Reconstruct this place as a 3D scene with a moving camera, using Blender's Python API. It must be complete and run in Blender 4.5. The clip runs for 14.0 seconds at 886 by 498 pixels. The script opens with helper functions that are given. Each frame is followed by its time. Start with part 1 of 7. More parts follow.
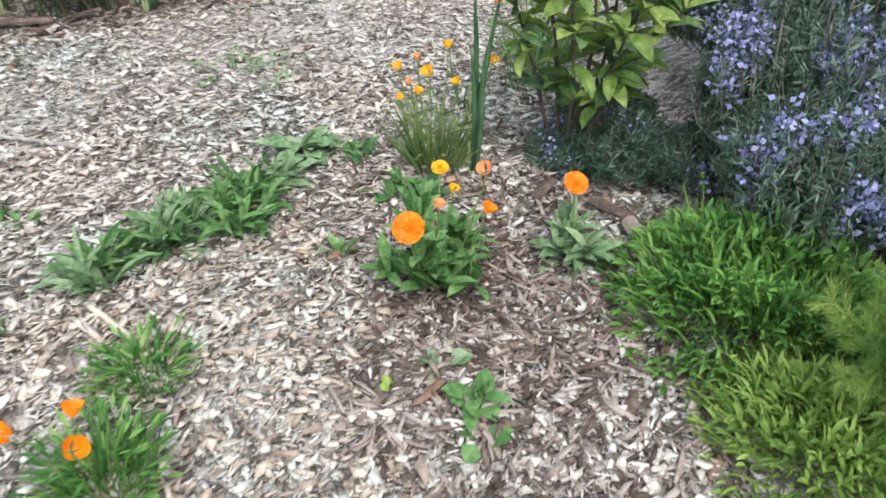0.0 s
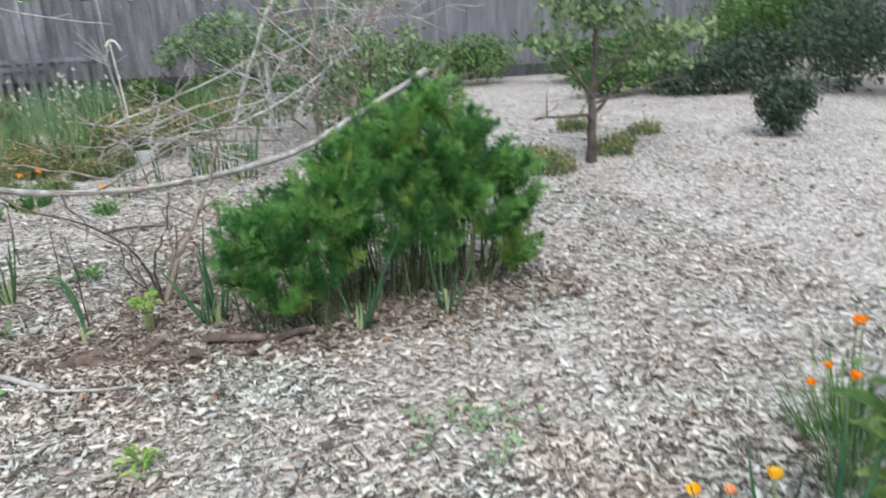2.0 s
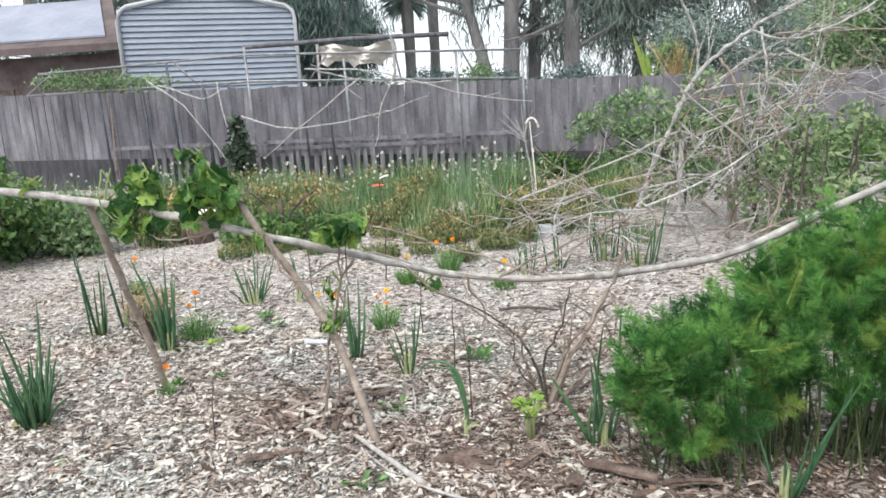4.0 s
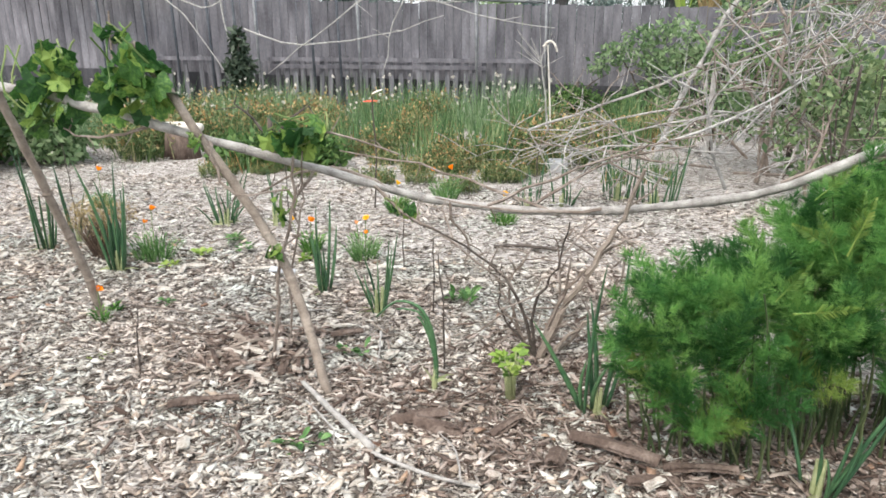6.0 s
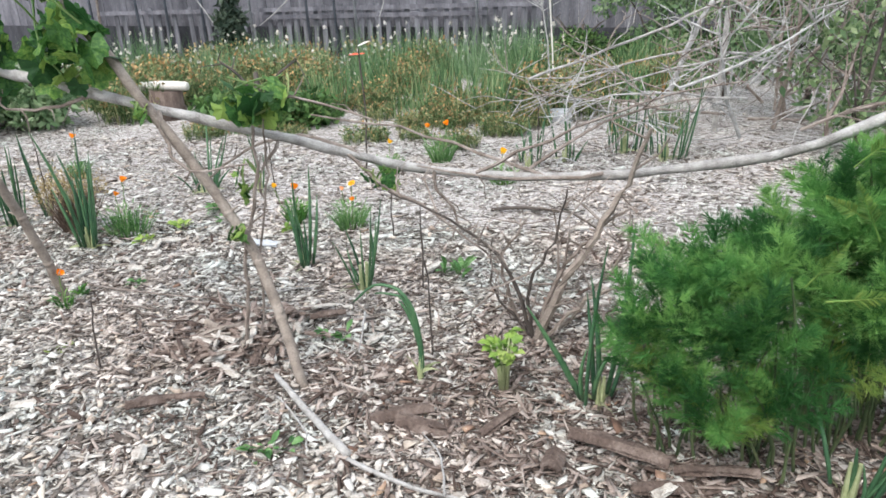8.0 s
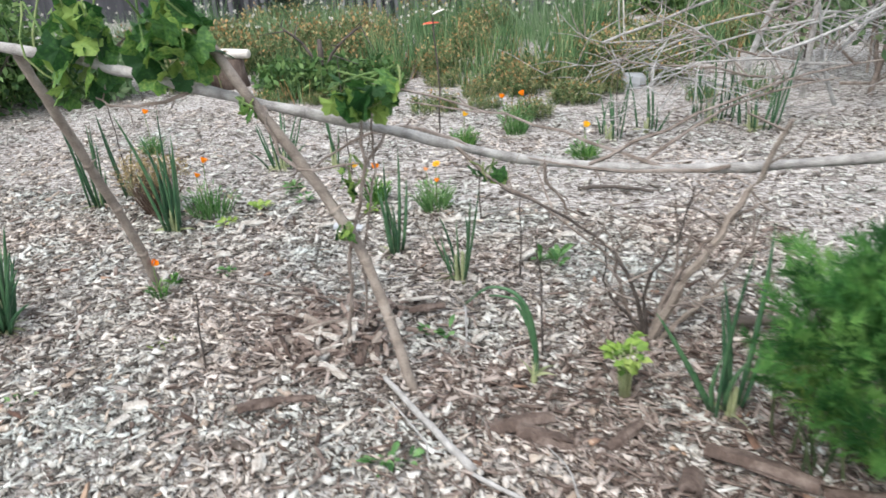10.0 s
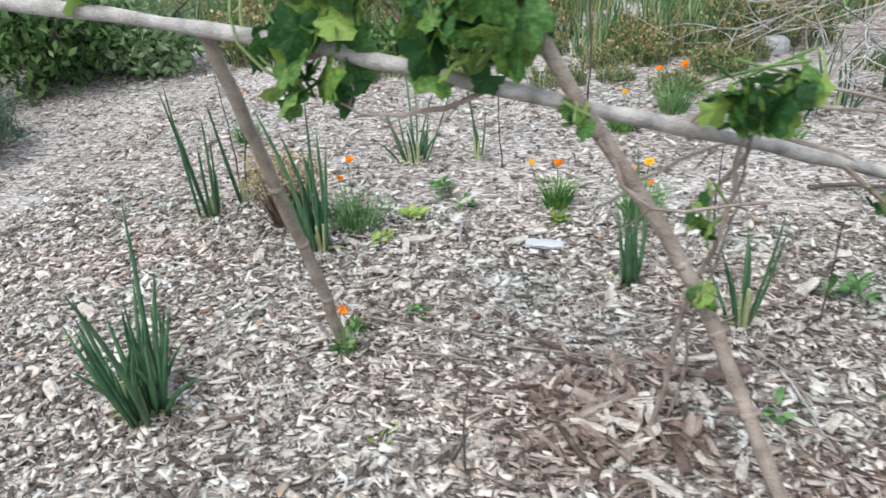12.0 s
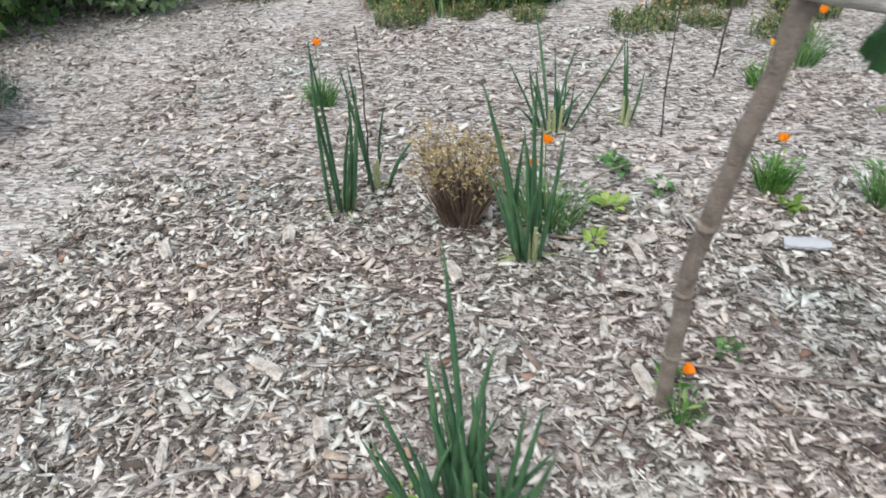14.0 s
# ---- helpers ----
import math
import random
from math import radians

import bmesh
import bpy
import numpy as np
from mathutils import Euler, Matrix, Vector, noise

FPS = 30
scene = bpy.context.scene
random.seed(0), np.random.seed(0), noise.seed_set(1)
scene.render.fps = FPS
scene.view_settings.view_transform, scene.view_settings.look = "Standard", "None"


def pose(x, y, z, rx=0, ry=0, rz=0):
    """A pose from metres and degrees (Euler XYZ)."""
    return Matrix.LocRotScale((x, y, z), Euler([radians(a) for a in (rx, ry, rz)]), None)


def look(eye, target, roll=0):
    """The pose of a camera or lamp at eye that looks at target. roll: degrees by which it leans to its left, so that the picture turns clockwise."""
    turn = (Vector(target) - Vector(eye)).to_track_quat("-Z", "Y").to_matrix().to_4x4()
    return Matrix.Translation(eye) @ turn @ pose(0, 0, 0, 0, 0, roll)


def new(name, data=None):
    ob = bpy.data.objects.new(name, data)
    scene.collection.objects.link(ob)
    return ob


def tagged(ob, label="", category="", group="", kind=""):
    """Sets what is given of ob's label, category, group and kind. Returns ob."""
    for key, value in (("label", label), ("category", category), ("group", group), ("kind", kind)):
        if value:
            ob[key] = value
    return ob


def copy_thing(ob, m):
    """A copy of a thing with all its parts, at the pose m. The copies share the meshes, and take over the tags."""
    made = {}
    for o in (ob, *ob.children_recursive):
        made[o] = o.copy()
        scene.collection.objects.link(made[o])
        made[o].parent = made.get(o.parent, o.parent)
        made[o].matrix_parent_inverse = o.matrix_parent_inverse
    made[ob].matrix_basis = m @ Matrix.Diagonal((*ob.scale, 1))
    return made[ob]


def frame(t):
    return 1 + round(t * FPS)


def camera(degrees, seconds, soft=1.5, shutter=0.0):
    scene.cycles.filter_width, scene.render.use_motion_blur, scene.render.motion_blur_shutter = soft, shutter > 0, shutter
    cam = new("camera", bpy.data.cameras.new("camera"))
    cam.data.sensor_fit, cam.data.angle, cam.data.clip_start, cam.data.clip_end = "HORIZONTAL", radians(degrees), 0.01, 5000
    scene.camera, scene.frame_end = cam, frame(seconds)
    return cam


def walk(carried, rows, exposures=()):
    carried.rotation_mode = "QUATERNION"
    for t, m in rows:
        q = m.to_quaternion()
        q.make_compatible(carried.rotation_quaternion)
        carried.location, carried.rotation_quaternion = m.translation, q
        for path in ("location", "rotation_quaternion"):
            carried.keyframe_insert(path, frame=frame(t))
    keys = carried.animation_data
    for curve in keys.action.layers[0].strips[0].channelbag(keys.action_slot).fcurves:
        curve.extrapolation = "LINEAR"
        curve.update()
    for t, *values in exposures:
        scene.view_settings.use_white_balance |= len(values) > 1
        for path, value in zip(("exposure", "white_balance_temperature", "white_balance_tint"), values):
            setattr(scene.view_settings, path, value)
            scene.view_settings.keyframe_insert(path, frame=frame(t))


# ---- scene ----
cam = camera(63.7, 14.0, 1.6, 0.35)
PATH = [
    (0, (0.573, -1.342, 1.286), (1.518, -0.077, 0.059), 0.7),
    (0.5, (0.676, -1.138, 1.287), (1.676, 0.047, 0.024), 3.6),
    (1, (0.688, -0.896, 1.328), (1.689, 0.34, 0.115), 0.7),
    (1.5, (0.63, -0.683, 1.378), (1.427, 0.792, 0.288), -3.2),
    (2, (0.711, -0.531, 1.429), (1.433, 1.218, 0.783), -1.9),
    (2.5, (0.766, -0.355, 1.454), (1.145, 1.511, 0.844), -1.7),
    (3, (0.673, -0.279, 1.501), (0.703, 1.678, 1.092), -2.1),
    (3.5, (0.643, -0.131, 1.484), (0.472, 1.833, 1.148), -2.8),
    (3.7, (0.654, -0.085, 1.483), (0.399, 1.86, 1.094), -3.7),
    (5.8, (0.746, 0.499, 1.299), (0.413, 2.411, 0.814), -0.9),
    (6, (0.745, 0.536, 1.285), (0.424, 2.421, 0.698), 0.1),
    (6.5, (0.792, 0.711, 1.249), (0.478, 2.603, 0.685), 1.3),
    (7, (0.824, 0.804, 1.233), (0.495, 2.64, 0.512), 0.4),
    (7.5, (0.819, 0.845, 1.242), (0.521, 2.701, 0.559), -0.4),
    (7.7, (0.805, 0.844, 1.258), (0.477, 2.692, 0.566), -1.4),
    (9.8, (0.628, 0.89, 1.381), (0.219, 2.641, 0.506), -1.9),
    (10, (0.525, 0.954, 1.384), (0.076, 2.716, 0.552), -3.3),
    (10.5, (0.301, 1.106, 1.357), (-0.162, 2.813, 0.424), -2.0),
    (11, (0.086, 1.326, 1.36), (-0.502, 3.077, 0.593), -6.7),
    (11.5, (-0.188, 1.439, 1.351), (-0.79, 3.18, 0.573), -4.7),
    (12, (-0.505, 1.514, 1.346), (-0.951, 3.229, 0.419), -4.2),
    (12.5, (-0.807, 1.647, 1.3), (-1.268, 3.361, 0.378), -1.8),
    (13, (-1.125, 1.771, 1.298), (-1.448, 3.443, 0.248), 1.0),
    (13.5, (-1.473, 1.844, 1.324), (-1.687, 3.519, 0.251), -5.7),
    (14, (-1.755, 2.012, 1.307), (-1.903, 3.675, 0.206), -1.2),
]
walk(cam, [(t, look(eye, target, roll)) for t, eye, target, roll in PATH],
     [(0, 0.14, 6500, 10), (1.0, 0.17, 6500, 10), (1.5, 0.06, 6400, 10), (2.0, 0.0, 6300, 8), (3.0, 0.24, 6250, 10), (3.5, 0.26, 6500, 10), (6, 0.29, 6850, 10), (7.5, 0.25, 6400, 10), (10, 0.1, 6450, 10), (12, 0.04, 6350, 10), (14, -0.18, 6450, 10)])

# ---- light ----
world = bpy.data.worlds.new("overcast_sky")
scene.world = world
world.use_nodes = True
wn = world.node_tree.nodes
wl = world.node_tree.links
wn.clear()
sky = wn.new("ShaderNodeTexSky")
sky.sky_type = "NISHITA"
sky.sun_disc = False
sky.sun_elevation = radians(55)
sky.sun_rotation = radians(200)
sky.air_density = 1.0
sky.dust_density = 6.0
sky_bg = wn.new("ShaderNodeBackground")
sky_bg.inputs["Strength"].default_value = 0.08
cloud_bg = wn.new("ShaderNodeBackground")
cloud_bg.inputs["Color"].default_value = (0.86, 0.92, 1.0, 1)
cloud_bg.inputs["Strength"].default_value = 1.15
sky_add = wn.new("ShaderNodeAddShader")
sky_out = wn.new("ShaderNodeOutputWorld")
wl.new(sky.outputs["Color"], sky_bg.inputs["Color"])
wl.new(sky_bg.outputs[0], sky_add.inputs[0])
wl.new(cloud_bg.outputs[0], sky_add.inputs[1])
wl.new(sky_add.outputs[0], sky_out.inputs["Surface"])

sun_data = bpy.data.lights.new("sun", "SUN")
sun_data.energy = 1.9
sun_data.angle = radians(25)
sun_data.color = (1.0, 0.98, 0.95)
sun = new("sun", sun_data)
sun.matrix_world = look((-3, -8, 14), (0, 0, 0))


# ---- materials ----
def material(name, colors, scale=8.0, rough=0.8, bump=0.3, island=0.0, obj=0.0, fine=None, translucent=0.0, metal=0.0, stretch=(1, 1, 1), spec=0.3, patches=None):
    """Noise-driven colour at two scales with bump; island / obj add a random shift per piece."""
    m = bpy.data.materials.new(name)
    m.use_nodes = True
    n, l = m.node_tree.nodes, m.node_tree.links
    n.clear()
    out = n.new("ShaderNodeOutputMaterial")
    bsdf = n.new("ShaderNodeBsdfPrincipled")
    bsdf.inputs["Roughness"].default_value = rough
    bsdf.inputs["Metallic"].default_value = metal
    bsdf.inputs["Specular IOR Level"].default_value = spec
    tc = n.new("ShaderNodeTexCoord")
    mp = n.new("ShaderNodeMapping")
    mp.inputs["Scale"].default_value = stretch
    l.new(tc.outputs["Object"], mp.inputs["Vector"])
    a = n.new("ShaderNodeTexNoise")
    a.inputs["Scale"].default_value = scale
    a.inputs["Detail"].default_value = 5
    b = n.new("ShaderNodeTexNoise")
    b.inputs["Scale"].default_value = fine or scale * 9
    b.inputs["Detail"].default_value = 3
    for t in (a, b):
        l.new(mp.outputs["Vector"], t.inputs["Vector"])
    mix = n.new("ShaderNodeMath")
    mix.operation = "MULTIPLY_ADD"
    l.new(b.outputs["Fac"], mix.inputs[0])
    mix.inputs[1].default_value = 0.45
    l.new(a.outputs["Fac"], mix.inputs[2])
    last = mix.outputs[0]
    shift = -0.22
    if island:
        g = n.new("ShaderNodeNewGeometry")
        k = n.new("ShaderNodeMath")
        k.operation = "MULTIPLY_ADD"
        l.new(g.outputs["Random Per Island"], k.inputs[0])
        k.inputs[1].default_value = island
        l.new(last, k.inputs[2])
        last = k.outputs[0]
        shift -= island / 2
    if obj:
        g = n.new("ShaderNodeObjectInfo")
        k = n.new("ShaderNodeMath")
        k.operation = "MULTIPLY_ADD"
        l.new(g.outputs["Random"], k.inputs[0])
        wide_ = n.new("ShaderNodeMath")
        wide_.operation = "MULTIPLY"
        wide_.inputs[1].default_value = 60
        l.new(g.outputs["Random"], wide_.inputs[0])
        for t in (a, b):
            t.noise_dimensions = "4D"
            l.new(wide_.outputs[0], t.inputs["W"])
        k.inputs[1].default_value = obj
        l.new(last, k.inputs[2])
        last = k.outputs[0]
        shift -= obj / 2
    k = n.new("ShaderNodeMath")
    k.operation = "ADD"
    k.inputs[1].default_value = shift
    l.new(last, k.inputs[0])
    ramp = n.new("ShaderNodeValToRGB")
    e = ramp.color_ramp.elements
    lo, hi = 0.22, 0.78
    for i, c in enumerate(colors):
        p = lo + (hi - lo) * i / max(1, len(colors) - 1)
        if i < 2:
            e[i].position = p
            e[i].color = (*c, 1)
        else:
            e.new(p).color = (*c, 1)
    l.new(k.outputs[0], ramp.inputs["Fac"])
    tint = ramp.outputs["Color"]
    if patches:
        pn = n.new("ShaderNodeTexNoise")
        pn.inputs["Scale"].default_value = 1.5
        pn.inputs["Detail"].default_value = 4
        l.new(tc.outputs["Object"], pn.inputs["Vector"])
        pr = n.new("ShaderNodeValToRGB")
        pr.color_ramp.elements[0].position, pr.color_ramp.elements[0].color = 0.38, (*patches[0], 1)
        pr.color_ramp.elements[1].position, pr.color_ramp.elements[1].color = 0.62, (*patches[1], 1)
        l.new(pn.outputs["Fac"], pr.inputs["Fac"])
        mul = n.new("ShaderNodeMix")
        mul.data_type, mul.blend_type = "RGBA", "MULTIPLY"
        mul.inputs[0].default_value = 1.0
        l.new(tint, mul.inputs[6])
        l.new(pr.outputs["Color"], mul.inputs[7])
        tint = mul.outputs[2]
    l.new(tint, bsdf.inputs["Base Color"])
    if bump:
        bp = n.new("ShaderNodeBump")
        bp.inputs["Strength"].default_value = bump
        bp.inputs["Distance"].default_value = 0.01
        l.new(b.outputs["Fac"], bp.inputs["Height"])
        l.new(bp.outputs["Normal"], bsdf.inputs["Normal"])
    surf = bsdf.outputs[0]
    if translucent:
        tr = n.new("ShaderNodeBsdfTranslucent")
        l.new(ramp.outputs["Color"], tr.inputs["Color"])
        mx = n.new("ShaderNodeMixShader")
        mx.inputs[0].default_value = translucent
        l.new(surf, mx.inputs[1])
        l.new(tr.outputs[0], mx.inputs[2])
        surf = mx.outputs[0]
    l.new(surf, out.inputs["Surface"])
    return m


CHIP = material("wood_chip", [(0.10, 0.083, 0.072), (0.225, 0.199, 0.178), (0.38, 0.352, 0.322), (0.505, 0.478, 0.445), (0.605, 0.582, 0.55), (0.715, 0.697, 0.665)], 18, 0.9, 0.5, island=0.66, patches=((0.985, 0.915, 0.87), (0.905, 0.97, 0.955)))
CHIP_CREAM = material("fresh_wood_chip", [(0.30, 0.235, 0.185), (0.44, 0.37, 0.305), (0.55, 0.48, 0.405), (0.65, 0.585, 0.51)], 18, 0.9, 0.5, island=0.6)
CHIP_RED = material("dead_leaf", [(0.10, 0.058, 0.042), (0.20, 0.12, 0.085), (0.32, 0.205, 0.145), (0.42, 0.30, 0.21)], 20, 0.8, 0.4, island=0.6)
CHIP_DARK = material("bark_chip", [(0.075, 0.052, 0.042), (0.16, 0.12, 0.10), (0.265, 0.21, 0.18), (0.42, 0.36, 0.32)], 20, 0.9, 0.6, island=0.7)


def mulch_material():
    """Small splinters told apart by two stretched cell patterns over dark litter, for where loose chips thin out."""
    m = bpy.data.materials.new("mulch")
    m.use_nodes = True
    n, l = m.node_tree.nodes, m.node_tree.links
    bsdf = n["Principled BSDF"]
    bsdf.inputs["Roughness"].default_value = 0.95
    bsdf.inputs["Specular IOR Level"].default_value = 0.2
    tc = n.new("ShaderNodeTexCoord")
    wob = n.new("ShaderNodeTexNoise")
    wob.inputs["Scale"].default_value = 1.6
    l.new(tc.outputs["Object"], wob.inputs["Vector"])
    layers = []
    for ang, sc in ((0.5, (30, 85, 30)), (1.9, (26, 74, 26)), (2.7, (40, 60, 40))):
        mp = n.new("ShaderNodeMapping")
        mp.inputs["Rotation"].default_value = (0, 0, ang)
        mp.inputs["Scale"].default_value = sc
        l.new(tc.outputs["Object"], mp.inputs["Vector"])
        v = n.new("ShaderNodeTexVoronoi")
        v.inputs["Scale"].default_value = 1.0
        l.new(mp.outputs["Vector"], v.inputs["Vector"])
        layers.append(v)
    sel = n.new("ShaderNodeSeparateColor")
    l.new(layers[2].outputs["Color"], sel.inputs["Color"])
    step = n.new("ShaderNodeMath")
    step.operation = "GREATER_THAN"
    step.inputs[1].default_value = 0.5
    l.new(sel.outputs[0], step.inputs[0])
    both = n.new("ShaderNodeMix")
    both.data_type = "RGBA"
    l.new(step.outputs[0], both.inputs[0])
    l.new(layers[0].outputs["Color"], both.inputs[6])
    l.new(layers[1].outputs["Color"], both.inputs[7])
    tone = n.new("ShaderNodeSeparateColor")
    l.new(both.outputs[2], tone.inputs["Color"])
    big = n.new("ShaderNodeMath")
    big.operation = "MULTIPLY_ADD"
    l.new(wob.outputs["Fac"], big.inputs[0])
    big.inputs[1].default_value = 0.5
    l.new(tone.outputs[1], big.inputs[2])
    off = n.new("ShaderNodeMath")
    off.operation = "SUBTRACT"
    off.inputs[1].default_value = 0.25
    l.new(big.outputs[0], off.inputs[0])
    ramp = n.new("ShaderNodeValToRGB")
    e = ramp.color_ramp.elements
    e[0].position, e[0].color = 0.05, (0.105, 0.09, 0.08, 1)
    e[1].position, e[1].color = 0.95, (0.56, 0.545, 0.525, 1)
    e.new(0.3).color = (0.225, 0.202, 0.187, 1)
    e.new(0.6).color = (0.37, 0.343, 0.32, 1)
    l.new(off.outputs[0], ramp.inputs["Fac"])
    l.new(ramp.outputs["Color"], bsdf.inputs["Base Color"])
    bp = n.new("ShaderNodeBump")
    bp.inputs["Strength"].default_value = 0.7
    bp.inputs["Distance"].default_value = 0.012
    l.new(tone.outputs[2], bp.inputs["Height"])
    l.new(bp.outputs["Normal"], bsdf.inputs["Normal"])
    return m


SOIL = mulch_material()
BARK = material("bark", [(0.045, 0.032, 0.027), (0.11, 0.08, 0.066), (0.22, 0.175, 0.15)], 14, 0.9, 0.8, stretch=(1, 1, 0.3), island=0.3)
GREYWOOD = material("weathered_branch", [(0.18, 0.172, 0.162), (0.35, 0.34, 0.325), (0.52, 0.51, 0.495)], 22, 0.85, 0.6)
POLE = material("stake_bark", [(0.14, 0.115, 0.098), (0.265, 0.225, 0.19), (0.38, 0.335, 0.29)], 18, 0.85, 0.6)
TWIG = material("dead_twig", [(0.09, 0.07, 0.06), (0.20, 0.165, 0.14), (0.34, 0.30, 0.27)], 20, 0.9, 0.4, island=0.5)
PALETWIG = material("pale_dead_twig", [(0.165, 0.165, 0.158), (0.32, 0.322, 0.312), (0.52, 0.522, 0.51)], 20, 0.9, 0.3, island=0.5)
FENCEWOOD = material("weathered_fence", [(0.055, 0.056, 0.066), (0.115, 0.115, 0.132), (0.185, 0.185, 0.208), (0.29, 0.292, 0.325)], 1.6, 0.9, 0.6, obj=0.13, stretch=(3, 3, 0.7), fine=30)
PICKET = material("grey_picket", [(0.07, 0.072, 0.082), (0.14, 0.143, 0.16), (0.25, 0.253, 0.28)], 3, 0.9, 0.6, obj=0.25, stretch=(5, 5, 0.6), fine=34)
# fence wood with the shade at its foot put into the colour
SHADEWOOD = material("shaded_fence_foot", [(0.028, 0.03, 0.035), (0.055, 0.057, 0.065), (0.10, 0.10, 0.115)], 2, 0.9, 0.5, stretch=(5, 5, 0.8))
DARKPIPE = material("dark_painted_pipe", [(0.035, 0.042, 0.052), (0.06, 0.07, 0.085), (0.10, 0.115, 0.135)], 9, 0.6, 0.1)
STEEL = material("galvanized_pipe", [(0.12, 0.13, 0.14), (0.22, 0.235, 0.25), (0.34, 0.35, 0.37)], 9, 0.55, 0.1, metal=0.4)
SIDING = material("grey_siding", [(0.205, 0.245, 0.30), (0.245, 0.288, 0.345), (0.29, 0.335, 0.39)], 0.8, 0.5, 0.05, obj=0.1)
TRIM = material("pale_trim", [(0.31, 0.335, 0.36), (0.40, 0.42, 0.445), (0.48, 0.495, 0.51)], 2, 0.5, 0.05)
WHITE = material("chalky_white", [(0.50, 0.48, 0.44), (0.66, 0.63, 0.58), (0.78, 0.76, 0.72)], 6, 0.7, 0.2)
BROWNPAINT = material("brown_house", [(0.055, 0.042, 0.042), (0.10, 0.08, 0.08), (0.14, 0.115, 0.115)], 2, 0.8, 0.2)
ROOFGREY = material("roof_panel", [(0.17, 0.195, 0.245), (0.22, 0.245, 0.30), (0.28, 0.30, 0.35)], 1, 0.7, 0.05)

LEAF = material("broad_leaf", [(0.036, 0.10, 0.03), (0.072, 0.18, 0.054), (0.13, 0.275, 0.088), (0.225, 0.37, 0.15)], 9, 0.5, 0.15, island=0.45, obj=0.35, translucent=0.25)
LEAF_LIGHT = material("light_leaf", [(0.07, 0.15, 0.03), (0.15, 0.27, 0.05), (0.26, 0.40, 0.08), (0.36, 0.46, 0.13)], 9, 0.5, 0.15, island=0.45, obj=0.35, translucent=0.3)
LEAF_GREY = material("grey_green_leaf", [(0.06, 0.12, 0.05), (0.12, 0.22, 0.10), (0.21, 0.33, 0.17), (0.30, 0.40, 0.24)], 9, 0.6, 0.15, island=0.4, obj=0.35, translucent=0.2)
GRASS = material("grass_blade", [(0.035, 0.115, 0.026), (0.07, 0.205, 0.042), (0.125, 0.29, 0.062), (0.23, 0.37, 0.11)], 5, 0.5, 0.0, island=0.6, translucent=0.25)
LUSH = material("lush_weed_leaf", [(0.045, 0.135, 0.03), (0.09, 0.235, 0.048), (0.155, 0.34, 0.075), (0.27, 0.45, 0.125)], 5, 0.5, 0.0, island=0.42, translucent=0.35)
LUSH_PALE = material("pale_weed_leaf", [(0.10, 0.19, 0.04), (0.18, 0.31, 0.065), (0.28, 0.42, 0.10), (0.40, 0.52, 0.17)], 5, 0.5, 0.0, island=0.42, translucent=0.35)
VINE = material("vine_leaf", [(0.021, 0.073, 0.021), (0.049, 0.138, 0.033), (0.105, 0.225, 0.05), (0.24, 0.365, 0.085)], 12, 0.5, 0.2, obj=0.75, translucent=0.35)
ONION = material("onion_stalk", [(0.022, 0.068, 0.036), (0.046, 0.118, 0.055), (0.085, 0.175, 0.08)], 6, 0.45, 0.05, obj=0.35, spec=0.35)
ONIONBASE = material("onion_base", [(0.20, 0.255, 0.10), (0.33, 0.37, 0.20), (0.48, 0.49, 0.34)], 8, 0.6, 0.05)
FENNEL = material("fennel_thread", [(0.030, 0.115, 0.030), (0.066, 0.21, 0.052), (0.125, 0.32, 0.08), (0.22, 0.43, 0.12)], 4, 0.6, 0.0, island=0.25, obj=0.75, translucent=0.35)
FENNEL_Y = material("fennel_yellowing", [(0.09, 0.19, 0.04), (0.17, 0.31, 0.07), (0.29, 0.39, 0.10)], 4, 0.6, 0.0, island=0.4, obj=0.4, translucent=0.3)
STEMGREEN = material("green_stem", [(0.05, 0.11, 0.03), (0.12, 0.2, 0.06), (0.24, 0.29, 0.12)], 7, 0.6, 0.1, island=0.4)
FENNELSTEM = material("fennel_stem", [(0.03, 0.05, 0.022), (0.065, 0.095, 0.042), (0.13, 0.155, 0.075)], 7, 0.6, 0.1, obj=0.5)
BIG_LIGHT = material("shrub_big_light_leaf", [(0.05, 0.105, 0.024), (0.10, 0.185, 0.042), (0.185, 0.29, 0.068), (0.32, 0.42, 0.12)], 5, 0.45, 0.15, obj=0.6, translucent=0.3)
BIG_DARK = material("shrub_big_dark_leaf", [(0.025, 0.06, 0.025), (0.05, 0.11, 0.04), (0.09, 0.17, 0.06), (0.15, 0.25, 0.10)], 5, 0.45, 0.15, obj=0.6, translucent=0.25)
ROSEMARY = material("rosemary_needle", [(0.026, 0.056, 0.040), (0.053, 0.10, 0.068), (0.095, 0.155, 0.107), (0.155, 0.22, 0.16)], 6, 0.6, 0.0, island=0.45, translucent=0.1)
BLUE = material("blue_flower", [(0.22, 0.24, 0.50), (0.33, 0.355, 0.64), (0.48, 0.50, 0.75)], 20, 0.6, 0.0, island=0.5, translucent=0.25)
ORANGE = material("orange_petal", [(0.80, 0.16, 0.004), (0.92, 0.25, 0.006), (0.97, 0.34, 0.01)], 12, 0.5, 0.0, island=0.3, translucent=0.3)
YELLOW = material("yellow_petal", [(0.85, 0.34, 0.01), (0.93, 0.47, 0.015), (0.96, 0.58, 0.03)], 12, 0.5, 0.0, island=0.4, translucent=0.3)
